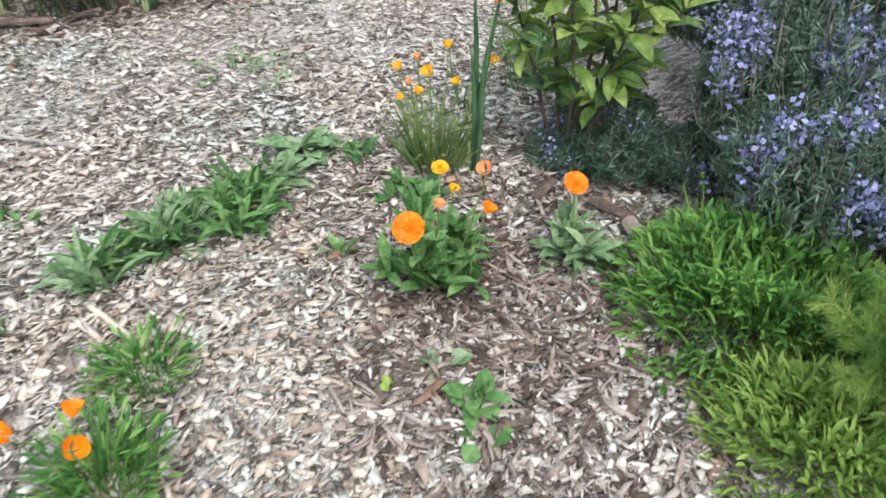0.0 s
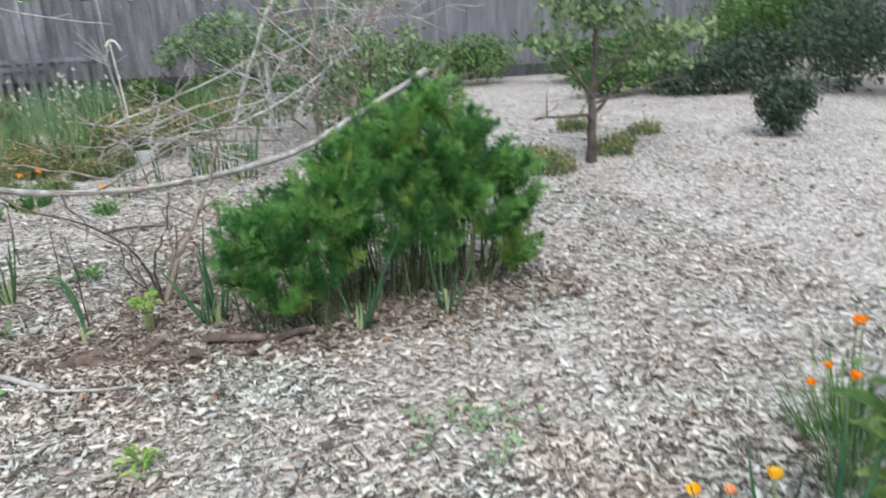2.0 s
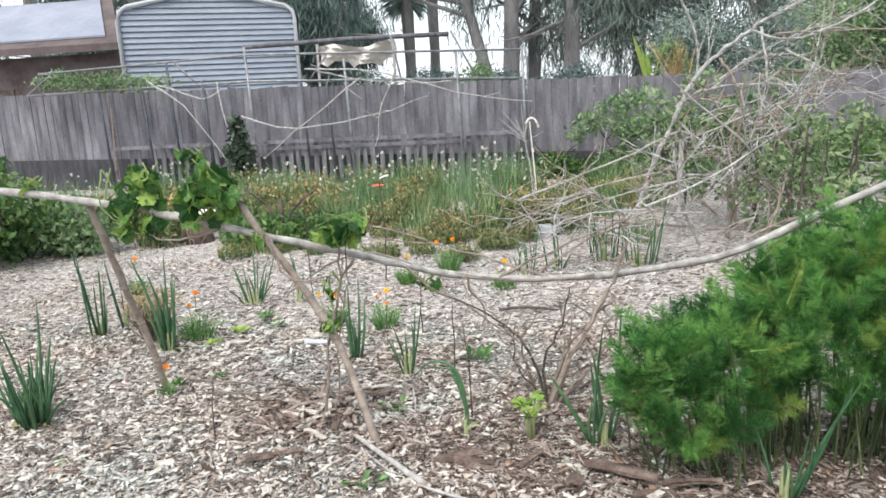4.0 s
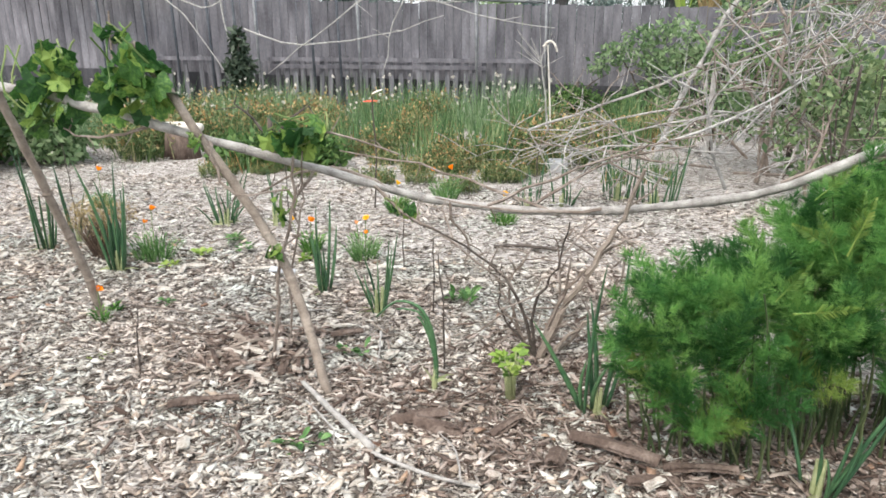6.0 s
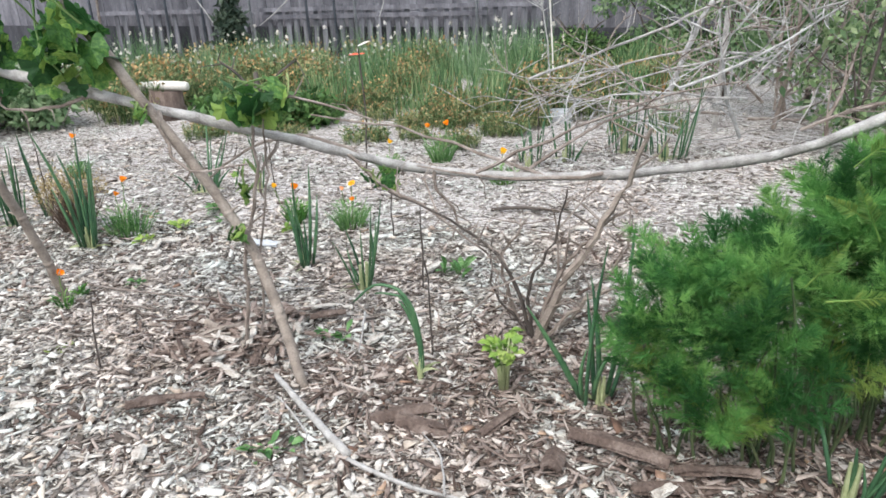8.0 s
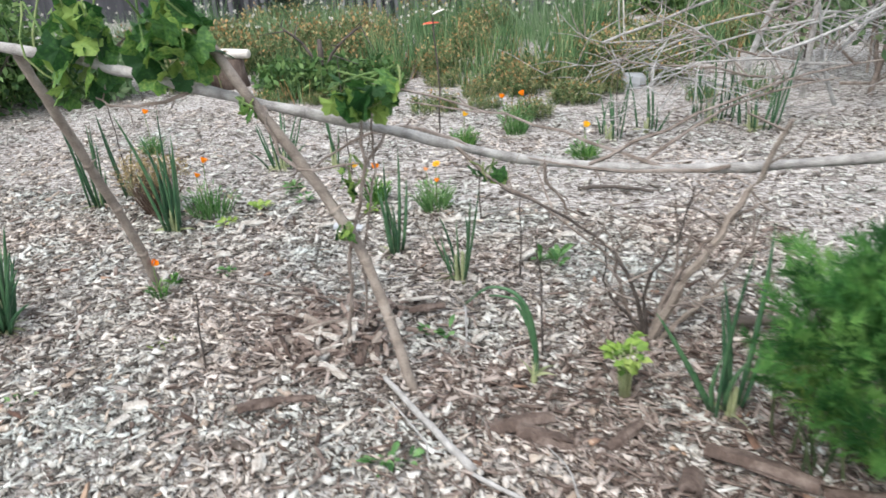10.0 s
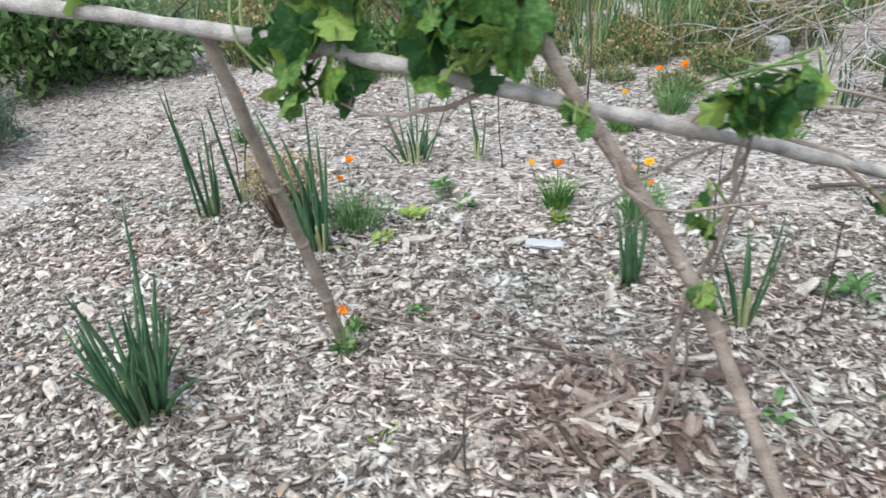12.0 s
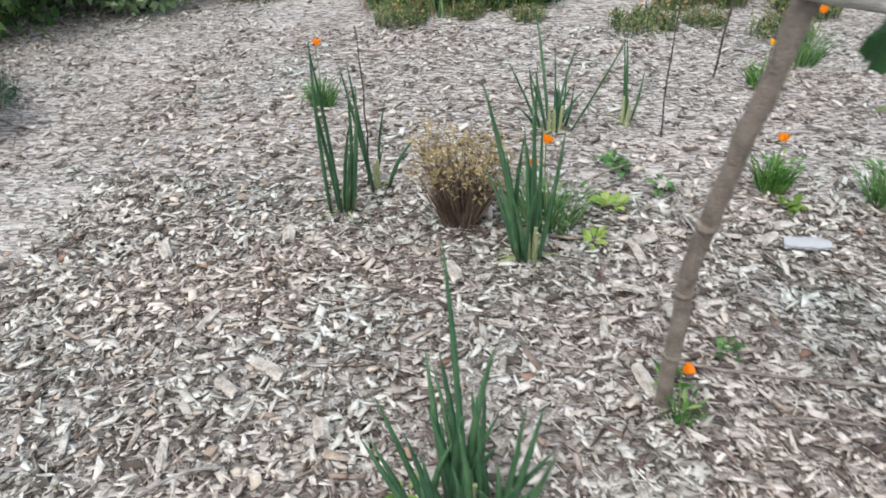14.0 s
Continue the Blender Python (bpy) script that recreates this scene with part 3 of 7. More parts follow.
def vine_leaf_mesh(name, seed):
    """A five-lobed toothed leaf, its stalk end at the origin."""
    rn = random.Random(seed)
    me = Geo(seed)
    out = []
    n = 26
    for i in range(n):
        a = -math.pi + 2 * math.pi * (i + 0.5) / n
        lobes = 0.70 + 0.30 * abs(math.cos(2.5 * a)) ** 0.8
        if abs(a) > 2.7:
            lobes *= 0.55
        r = lobes * rn.uniform(0.93, 1.07) * (1.07 if i % 2 else 0.95)
        x, y = math.sin(a) * r * 0.92, math.cos(a) * r + 0.35
        z = -0.16 * (x * x + (y - 0.35) ** 2) + 0.07 * math.sin(5 * a + seed)
        out.append((x * 0.5, y * 0.5, z * 0.5))
    me.add([Vector((0, 0.17, 0.02))] + [Vector(p) for p in out], [(0, 1 + i, 1 + (i + 1) % n) for i in range(n)])
    return me.mesh(name, VINE)


VINE_STEM = [(-0.39, 3.02, -0.02), (-0.345, 3.02, 0.16), (-0.33, 3.02, 0.36), (-0.255, 3.02, 0.62), (-0.245, 3.02, 0.76), (-0.22, 3.0, 0.93)]
VLEAF = [vine_leaf_mesh("vine_leaf", s) for s in range(4)]
vine = thing("grapevine", -0.9, 2.85, 0.9, "leafy green grapevine shoots growing on the stakes and branch", "vine")
vine.matrix_world = Matrix()
rnd = random.Random(21)
for k, (dx, r_) in enumerate(((0.0, 0.008), (0.035, 0.005))):
    g = Geo(k)
    ln = wobble([(x + dx * (1.3 - z), y + dx, z) for x, y, z in VINE_STEM], 0.006, rnd, 4)
    g.tube(ln, taper(len(ln), r_, r_ * 0.6), 6)
    for i in range(6, len(ln), 4):
        g.tube([ln[i], ln[i] + Vector((rnd.uniform(-0.07, 0.07), rnd.uniform(-0.03, 0.03), rnd.uniform(0.02, 0.08)))], [0.004, 0.002], 4)
    part("vine_stem", g, TWIG, vine, "thin brown woody vine stem")
for (cx, cy, cz, rx, ry, rz_), count, size in (
        ((-1.13, 2.92, 1.07, 0.14, 0.09, 0.16), 44, 0.105), ((-1.06, 2.90, 1.2, 0.08, 0.07, 0.05), 9, 0.08), ((-0.79, 2.91, 1.11, 0.14, 0.09, 0.15), 48, 0.105),
        ((-0.86, 2.95, 1.27, 0.06, 0.06, 0.04), 10, 0.06), ((-0.22, 3.0, 0.93, 0.12, 0.07, 0.07), 34, 0.085), ((-0.57, 2.94, 0.90, 0.04, 0.04, 0.03), 8, 0.05),
        ((-0.3, 2.93, 0.49, 0.03, 0.03, 0.03), 7, 0.05), ((-0.29, 3.02, 0.66, 0.05, 0.04, 0.06), 9, 0.045), ((-1.62, 2.93, 1.18, 0.05, 0.05, 0.03), 4, 0.06), ((0.12, 3.2, 0.62, 0.08, 0.05, 0.04), 6, 0.07)):
    g = Geo(count)
    for k in range(4):
        g.tube(wobble([(cx, cy, cz - rz_ * 0.8), (cx + rnd.uniform(-rx, rx), cy + rnd.uniform(-ry, ry), cz), (cx + rnd.uniform(-rx, rx), cy + rnd.uniform(-ry, ry), cz + rz_)], 0.004, rnd), 0.0035, 5)
    part("shoot", g, STEMGREEN, vine)
    for k in range(count):
        d = Vector((rnd.gauss(0, 1), rnd.gauss(0, 1), rnd.gauss(0, 1))).normalized() * rnd.random() ** 0.4
        p = Vector((cx + d.x * rx, cy + d.y * ry, cz + d.z * rz_))
        ob = part("leaf", VLEAF[k % 4], VINE, vine)
        s = size * rnd.uniform(0.5, 1.3)
        ob.matrix_world = Matrix.LocRotScale(p, Euler((rnd.uniform(-1.7, -0.2), rnd.uniform(-0.7, 0.7), rnd.uniform(0, 6.28))), (s, s, s))


# ---- onions ----
def stalk_mesh(seed, h, lean, r):
    g = Geo(seed)
    rn = random.Random(seed)
    a = rn.uniform(0, 6.28)
    dx, dy = math.cos(a) * lean, math.sin(a) * lean
    pts = [Vector((dx * t * t * h, dy * t * t * h, t * h)) for t in (0, 0.2, 0.45, 0.7, 0.9, 1.0)]
    g.tube(pts, [r * 0.8, r, r * 0.95, r * 0.75, r * 0.4, r * 0.08], 7)
    return g.mesh("stalk", ONION, True)


STALKS = [stalk_mesh(40 + i, 1.0, 0.12 + 0.05 * (i % 4), 0.03) for i in range(8)]

def bud_mesh():
    g = Geo(2)
    rn = random.Random(2)
    for k in range(70):
        d = Vector((rn.gauss(0, 1), rn.gauss(0, 1), rn.gauss(0, 1))).normalized()
        g.blade(d * 0.2, d, 0.8, 0.4, 0.1, 1)
    return g.mesh("flower_head", WHITE)


BUD = bud_mesh()


def onion(x, y, h, n, seed, spread=0.05, lean=0.25, buds=0, label="clump of dark green onion stalks growing out of mulch", thick=1.0, group="onion plants", rad=0.0065):
    rn = random.Random(seed)
    ob = thing("onion_plant", x, y, 0, label, "onion", group)
    g = Geo(seed)
    for k in range(max(2, n // 2)):
        a = rn.uniform(0, 6.28)
        p = Vector((math.cos(a), math.sin(a), 0)) * spread * 0.4 * rn.random()
        g.tube([p - Vector((0, 0, 0.02)), p + Vector((0, 0, 0.03)), p * 1.3 + Vector((0, 0, rn.uniform(0.07, 0.14)))], [0.010 * thick, 0.009 * thick, 0.006 * thick], 6)
    for k in range(n // 2):
        a = rn.uniform(0, 6.28)
        g.blade((0, 0, 0.01), (math.cos(a), math.sin(a), 0.25), 0.12, 0.012, 0.5)
    part("pale_base", g, ONIONBASE, ob, "pale yellowish green onion base")
    for k in range(n):
        a = rn.uniform(0, 6.28)
        rr = spread * math.sqrt(rn.random())
        hh = h * (1.0 if k < max(2, buds) else rn.uniform(0.28, 0.8) if n < 30 else rn.uniform(0.25, 0.66))
        tilt = lean * rr / spread
        s = part("stalk", STALKS[rn.randrange(8)], ONION, ob)
        wd = rad / 0.03 * thick * rn.uniform(0.75, 1.2)
        m = Matrix.LocRotScale((math.cos(a) * rr, math.sin(a) * rr, 0.02), Euler((-math.sin(a) * tilt, math.cos(a) * tilt, 0)) if k >= buds else Euler((rn.uniform(-0.06, 0.06), rn.uniform(-0.06, 0.06), 0)), (wd, wd, hh))
        s.matrix_local = m
        if k < buds:
            b = part("flower_head", BUD, WHITE, s, "small papery white onion flower head")
            b.matrix_world = ob.matrix_world @ m @ Matrix.Translation(s.data.vertices[len(s.data.vertices) - 1].co) @ Matrix.Diagonal((0.02 / wd, 0.02 / wd, 0.022 / hh, 1))
    return ob


onion(-1.80, 2.90, 0.6, 44, 1, spread=0.085, lean=0.34, label="large clump of dark green onion stalks rising from mulch", rad=0.0085)
onion(-1.65, 3.93, 0.62, 14, 2, spread=0.05, lean=0.22, label="onion clump beside a dry brown shrub", rad=0.008)
onion(-2.31, 4.22, 0.64, 9, 3, spread=0.06, lean=0.25, buds=1)
onion(-2.2, 4.36, 0.5, 5, 33, spread=0.04, lean=0.2)
onion(-1.52, 4.95, 0.5, 16, 4, spread=0.09, lean=0.5)
onion(-1.2, 5.05, 0.38, 4, 34, spread=0.04, lean=0.3)
onion(-0.075, 3.58, 0.40, 9, 5, spread=0.05, lean=0.45, label="small onion clump with splayed green stalks")
onion(-0.425, 3.79, 0.46, 8, 6, spread=0.04, lean=0.25, rad=0.008)
onion(0.90, 2.82, 0.55, 9, 7, spread=0.06, lean=0.45, buds=1, label="onion clump at the foot of a fennel bush", rad=0.009)
onion(0.5, 5.7, 0.42, 9, 8, spread=0.10, lean=0.2)
onion(0.75, 5.9, 0.4, 8, 9, spread=0.10, lean=0.2)
onion(1.18, 6.2, 0.55, 14, 10, spread=0.16, lean=0.2)
onion(1.45, 6.0, 0.55, 12, 12, spread=0.14, lean=0.2)
onion(1.89, 0.27, 0.62, 4, 13, spread=0.03, lean=0.15, label="tall onion stalks beside yellow poppies", rad=0.009)
onion(2.15, 0.62, 0.26, 5, 14, spread=0.05, lean=0.4, rad=0.004)
onion(1.5, 2.45, 0.5, 8, 15, spread=0.06, lean=0.4, label="onion stalks at the front of the fennel bush")
onion(1.95, 2.42, 0.4, 6, 17, spread=0.05, lean=0.5)

bent = thing("bent_leek", 0.31, 2.89, 0, "leek with a drooping bent green leaf standing in mulch", "leek")
g = Geo(3)
for k in range(3):
    pts = [(0, 0, 0), (0.01, 0, 0.1), (-0.01 - 0.01 * k, 0, 0.25), (-0.06, 0, 0.33 - 0.02 * k), (-0.14, 0.01, 0.34 - 0.03 * k), (-0.22, 0.02, 0.27 - 0.05 * k)]
    pts = pts[: 6 - k]
    g.tube(wobble(pts, 0.002, rnd), taper(len(wobble(pts, 0, rnd)), 0.012 - 0.002 * k, 0.003), 6)
part("leaf", g, ONION, bent, smooth=True)
g = Geo(4)
g.tube([(0, 0, -0.02), (0.005, 0, 0.04), (0.01, 0, 0.1)], [0.013, 0.011, 0.008], 7)
for k in range(5):
    g.blade((0, 0, 0.03), (rnd.uniform(-1, 1), rnd.uniform(-1, 1), 0.5), 0.09, 0.014, 0.6)
part("pale_base", g, ONIONBASE, bent)


# ---- flowers ----
def daisy_mesh(name, mat, petals=26, seed=0):
    """A calendula head, 1 m across, facing up."""
    g = Geo(seed)
    for ring, (r0, n, lift) in enumerate(((0.06, petals, 0.05), (0.05, petals - 6, 0.14), (0.03, petals - 12, 0.2))):
        for k in range(n):
            a = 2 * math.pi * k / n + ring * 0.2
            g.leaf((math.cos(a) * r0, math.sin(a) * r0, 0.02 * ring), (math.cos(a), math.sin(a), lift + 0.25), 0.47 - 0.08 * ring, 0.16, 0.35, 0.15, (0.5, 0.9, 1, 0.7))
    return g.mesh(name, mat)


def cup_mesh(name, mat, seed=0):
    """A four-petalled poppy cup, 1 m across."""
    g = Geo(seed)
    rn = random.Random(seed)
    for k in range(4):
        a0 = k * math.pi / 2 + rn.uniform(-0.2, 0.2)
        verts, faces = [], []
        for i in range(4):
            t = i / 3
            for j in range(5):
                a = a0 + (j - 2) * 0.30 * (0.5 + t)
                r = 0.08 + 0.40 * t * (1 - 0.08 * abs(j - 2))
                verts.append(Vector((math.cos(a) * r, math.sin(a) * r, 0.55 * t * t + 0.05 * (k % 2) + 0.05 * rn.random() * t)))
        for i in range(3):
            for j in range(4):
                faces.append((i * 5 + j, i * 5 + j + 1, i * 5 + j + 6, i * 5 + j + 5))
        g.add(verts, faces)
    return g.mesh(name, mat)


DAISY = daisy_mesh("flower_head", ORANGE)
DAISY_Y = daisy_mesh("flower_head", YELLOW, 22, 1)
CUPS = {"o": cup_mesh("flower_cup", ORANGE, 1), "y": cup_mesh("flower_cup", YELLOW, 2), "p": cup_mesh("flower_cup", PEACH, 3), "d": DAISY, "e": DAISY_Y}
g = Geo(1)
for k in range(9):
    a = k * 0.7
    g.tube([(0, 0, 0), (math.cos(a) * 0.1, math.sin(a) * 0.1, 0.12)], [0.05, 0.03], 4)
EYE = g.mesh("flower_eye", ORANGE)


def flowers(ob, heads, seed, bare=False):
    """Stems and heads on a plant. heads: x, y, z from the plant's base, kind, size, tilt to the south."""
    rn = random.Random(seed)
    for x, y, z, kind, size, tilt in heads:
        g = Geo(rn.randrange(999))
        g.tube(wobble([(x * 0.3, y * 0.3, 0), (x * 0.75, y * 0.75, z * 0.55), (x, y, z)], 0.003, rn), 0.0022, 5)
        part("flower_stem", g, STEMGREEN, ob)
        f = part("flower", CUPS[kind], ORANGE, ob)
        spin = rn.uniform(0, 6)
        f.matrix_local = Matrix.Translation((x, y, z)) @ Euler((tilt, rn.uniform(-0.25, 0.25), -0.6 if kind in "de" else spin)).to_matrix().to_4x4() @ Matrix.Diagonal((size, size, size, 1))
        if kind in "de":
            e = part("flower_eye", EYE, DRYTOP, f)
            e.matrix_local = Matrix.Translation((0, 0, 0.06))


def rosette(g, x, y, n, length, width, seed, rise=0.7, prof=(0.15, 0.6, 1.0, 0.85, 0.05), z=0.0):
    rn = random.Random(seed)
    for k in range(n):
        a = rn.uniform(0, 6.28)
        rr = rn.uniform(0, 0.02)
        g.leaf((x + math.cos(a) * rr, y + math.sin(a) * rr, z + rn.uniform(0, 0.02)), (math.cos(a), math.sin(a), rise * rn.uniform(0.3, 1.5)), length * rn.uniform(0.6, 1.15), width * rn.uniform(0.7, 1.2), rn.uniform(0.3, 0.9), 0.3, prof)


CAL_TUFTS = []
cal = thing("calendula_plant", 1.46, -0.12, 0, "bushy green calendula with bright orange and yellow flowers", "flower plant", "calendulas")
rnd = random.Random(7)
for k in range(15):
    a, rr = rnd.uniform(0, 6.28), 0.13 * math.sqrt(rnd.random())
    CAL_TUFTS.append((math.cos(a) * rr, math.sin(a) * rr, rnd.uniform(0.01, 0.13)))
flowers(cal, [(-0.136, -0.08, 0.287, "d", 0.076, 0.75), (0.18, 0.226, 0.19, "e", 0.05, 0.4), (0.104, -0.07, 0.35, "p", 0.045, 0.5), (0.123, 0.09, 0.2, "y", 0.035, 0.3), (0.03, -0.16, 0.31, "o", 0.042, 0.6), (-0.03, -0.053, 0.285, "p", 0.036, 0.3)], 7)

cal2 = thing("calendula_plant", 1.83, -0.28, 0, "pale green calendula rosette with one open orange flower", "flower plant", "calendulas")
flowers(cal2, [(-0.01, 0.02, 0.26, "d", 0.066, 0.55)], 8)


def poppy_clump(x, y, r, h, n, heads, seed, label, mat=None, name="poppy_plant", group="poppies"):
    """Fine upright foliage with cup flowers above it."""
    ob = thing(name, x, y, 0, label, "flower plant", group)
    g = Geo(seed)
    rn = random.Random(seed)
    for k in range(n):
        a, rr = rn.uniform(0, 6.28), r * math.sqrt(rn.random()) * 0.6
        d = (math.cos(a) * rr / r * 0.8 + rn.uniform(-0.25, 0.25), math.sin(a) * rr / r * 0.8 + rn.uniform(-0.25, 0.25), 1)
        g.blade((math.cos(a) * rr, math.sin(a) * rr, -0.01), d, h * rn.uniform(0.5, 1.1), 0.005 * rn.uniform(0.7, 1.7), rn.uniform(0.1, 0.5), 3)
    for k in range(n // 2):
        a, rr = rn.uniform(0, 6.28), r * math.sqrt(rn.random())
        g.leaf((math.cos(a) * rr, math.sin(a) * rr, h * rn.uniform(0.2, 0.8)), (math.cos(a), math.sin(a), rn.uniform(0.2, 1.4)), 0.04, 0.009, 0.3)
    part("foliage", g, mat or GRASS, ob)
    flowers(ob, heads, seed)
    return ob


poppy_clump(1.82, 0.38, 0.13, 0.26, 200, [(-0.01, 0.2, 0.28, "y", 0.04, 0.3), (-0.03, -0.01, 0.343, "y", 0.046, 0.5), (0.187, -0.056, 0.345, "y", 0.04, 0.3), (0.105, 0.076, 0.37, "y", 0.042, 0.3), (-0.095, -0.026, 0.306, "y", 0.038, 0.6), (0.067, -0.035, 0.297, "y", 0.036, 0.6), (-0.06, 0.05, 0.30, "p", 0.03, 0.6), (-0.12, 0.03, 0.27, "y", 0.03, 0.4), (0.0, 0.1, 0.35, "p", 0.03, 0.2)], 31, "clump of yellow poppies with thin yellowish green foliage", STEMGREEN)
poppy_clump(2.5, 0.66, 0.13, 0.3, 70, [(0.0, 0.05, 0.36, "o", 0.04, 0.3), (0.12, -0.08, 0.3, "o", 0.036, 0.4), (-0.1, 0.1, 0.34, "o", 0.034, 0.4), (0.2, 0.05, 0.3, "y", 0.036, 0.3)], 32, "loose clump of orange poppies among thin stems", LEAF_GREY)
poppy_clump(2.72, 0.86, 0.2, 0.34, 150, [(0.0, 0.02, 0.42, "o", 0.042, 0.3), (0.15, 0.1, 0.36, "o", 0.04, 0.3), (-0.12, 0.0, 0.3, "o", 0.034, 0.4), (0.1, -0.15, 0.25, "y", 0.04, 0.3), (0.22, -0.1, 0.32, "o", 0.036, 0.3)], 33, "orange poppies growing among thin grassy stems", GRASS)
poppy_clump(0.54, -0.27, 0.13, 0.15, 420, [(-0.11, 0.055, 0.2, "o", 0.05, 0.6), (-0.03, -0.043, 0.2, "o", 0.052, 0.7), (-0.01, 0.04, 0.2, "o", 0.046, 0.5)], 34, "grassy weed clump with three orange poppies", GRASS)
poppy_clump(0.69, -0.03, 0.12, 0.12, 330, [], 35, "small clump of fine green weeds in mulch", GRASS, "weed_clump", "weeds")
poppy_clump(-1.30, 3.255, 0.035, 0.08, 40, [(-0.015, 0.02, 0.15, "o", 0.036, 0.8)], 36, "tiny poppy with one orange flower beside a stake")
for k, (x, y, r, h, heads) in enumerate((
        (-1.58, 4.17, 0.16, 0.17, [(-0.02, 0.04, 0.285, "o", 0.045, 0.5), (-0.06, 0.02, 0.21, "o", 0.036, 0.5)]), (-0.73, 4.47, 0.08, 0.13, [(0.0, 0, 0.185, "o", 0.05, 0.4), (-0.12, 0, 0.19, "y", 0.036, 0.4)]),
        (-0.37, 4.35, 0.09, 0.18, [(0.02, 0, 0.26, "e", 0.04, 0.5), (0.03, -0.05, 0.18, "o", 0.03, 0.6), (-0.04, 0, 0.22, "p", 0.03, 0.5)]), (0.36, 5.3, 0.10, 0.12, [(0, 0, 0.2, "y", 0.05, 0.4)]),
        (-2.60, 5.18, 0.07, 0.15, [(0, 0, 0.3, "o", 0.05, 0.4)]), (-0.45, 5.55, 0.1, 0.12, [(0, 0, 0.2, "y", 0.045, 0.4)]), (-0.15, 5.9, 0.12, 0.2, [(0.05, 0, 0.26, "o", 0.05, 0.4), (-0.1, 0, 0.24, "o", 0.045, 0.4)]))):
    poppy_clump(x, y, r, h, 170, heads, 50 + k, "small green clump with orange and yellow flowers in mulch", GRASS if k % 2 else LEAF)


# ---- weeds ----
def weed_leaf(seed, mat):
    g = Geo(seed)
    g.leaf((0, 0, 0), (0, 1, 0.3 + 0.15 * (seed % 4)), 1.0, 0.2, 0.8 - 0.1 * (seed % 3), 0.3, (0.15, 0.6, 1.0, 0.85, 0.05))
    return g.mesh("leaf", mat)


WEEDLEAF = {}


def leaf_parts(ob, x, y, n, length, width, seed, rise, mat, z=0.0):
    """Single leaves round a crown at x, y."""
    rn = random.Random(seed)
    if mat.name not in WEEDLEAF:
        WEEDLEAF[mat.name] = [weed_leaf(i, mat) for i in range(6)]
    for k in range(n):
        lf = part("leaf", WEEDLEAF[mat.name][rn.randrange(6)], mat, ob)
        w_, l_ = width * rn.uniform(0.7, 1.2), length * rn.uniform(0.6, 1.15)
        lf.matrix_local = Matrix.LocRotScale((x + rn.uniform(-0.015, 0.015), y + rn.uniform(-0.015, 0.015), z + rn.uniform(0, 0.02)), Euler((rise * rn.uniform(-0.1, 0.7), rn.uniform(-0.3, 0.3), rn.uniform(0, 6.28))), (w_ * 5, l_, l_))


def weed(x, y, n, length, width, seed, label="broad-leaved green weed growing in mulch", mat=None, rise=0.7, clumps=1, spread=0.0, grass=0):
    rn = random.Random(seed)
    ob = thing("weed", x, y, 0.0, label, "weed", "weeds")
    for k in range(clumps):
        a, rr = rn.uniform(0, 6.28), spread * math.sqrt(rn.random())
        cx, cy = math.cos(a) * rr, math.sin(a) * rr
        g = Geo(seed)
        if length >= 0.085:
            leaf_parts(ob, cx, cy, n, length, width, seed * 7 + k, rise, mat or LEAF)
        else:
            rosette(g, cx, cy, n, length, width, seed * 7 + k, rise)
        for j in range(grass):
            b = rn.uniform(0, 6.28)
            g.blade((cx, cy, 0), (math.cos(b) * 0.8, math.sin(b) * 0.8, 0.8), rn.uniform(0.06, 0.13), 0.008, rn.uniform(0.4, 1.0), 3)
        if g.n:
            part("rosette", g, mat or LEAF, ob)
    return ob


for k, (x, y, z) in enumerate(CAL_TUFTS):
    leaf_parts(cal, x, y, 16, 0.12, 0.034, k, 1.9, LEAF, z)
leaf_parts(cal2, 0, 0, 34, 0.15, 0.034, 8, 0.7, LEAF_GREY)
for k, (x, y, z) in enumerate(((0.03, 0.02, 0.03), (-0.04, 0.01, 0.04), (0.0, -0.04, 0.05), (0.01, 0.03, 0.08))):
    leaf_parts(cal2, x, y, 16, 0.10, 0.027, 9 + k, 1.7, LEAF_GREY, z)
for k, (x, y, sp) in enumerate(((0.70, 0.40, 0.06), (0.78, 0.43, 0.08), (0.87, 0.45, 0.09), (0.98, 0.47, 0.11), (1.09, 0.47, 0.11), (1.20, 0.49, 0.11), (1.30, 0.54, 0.07))):
    weed(x, y, 10, 0.15, 0.024, 60 + k, "spreading green dandelion weeds in a strip on mulch", LEAF if k % 3 else LEAF_GREY, 1.5, (3, 4, 3, 6, 6, 6, 3)[k], sp, 12)
weed(1.47, 0.71, 13, 0.13, 0.05, 70, "grey-green thistle rosette in mulch", LEAF_GREY, 0.5, 3, 0.05)
weed(1.62, 0.6, 9, 0.06, 0.03, 71, mat=LEAF, clumps=3, spread=0.05)
weed(1.6, 0.3, 9, 0.09, 0.03, 72, mat=LEAF, clumps=3, spread=0.05, rise=1.4)
weed(1.68, 0.22, 8, 0.08, 0.03, 73, mat=LEAF, clumps=2, spread=0.04, rise=1.4)
weed(1.30, 0.14, 7, 0.06, 0.02, 116, "small broad-leaved green seedling in mulch", LEAF, 1.4, 2, 0.03)
weed(1.29, -0.40, 5, 0.07, 0.05, 117, "small broad-leaved green seedling in mulch", LEAF_GREY, 0.8)
weed(1.27, -0.52, 6, 0.09, 0.05, 74, "small broad-leaved green seedling in mulch", LEAF, 1.0, 2, 0.03)
weed(1.22, -0.62, 5, 0.07, 0.045, 75, "small broad-leaved green seedling in mulch", LEAF, 0.9)
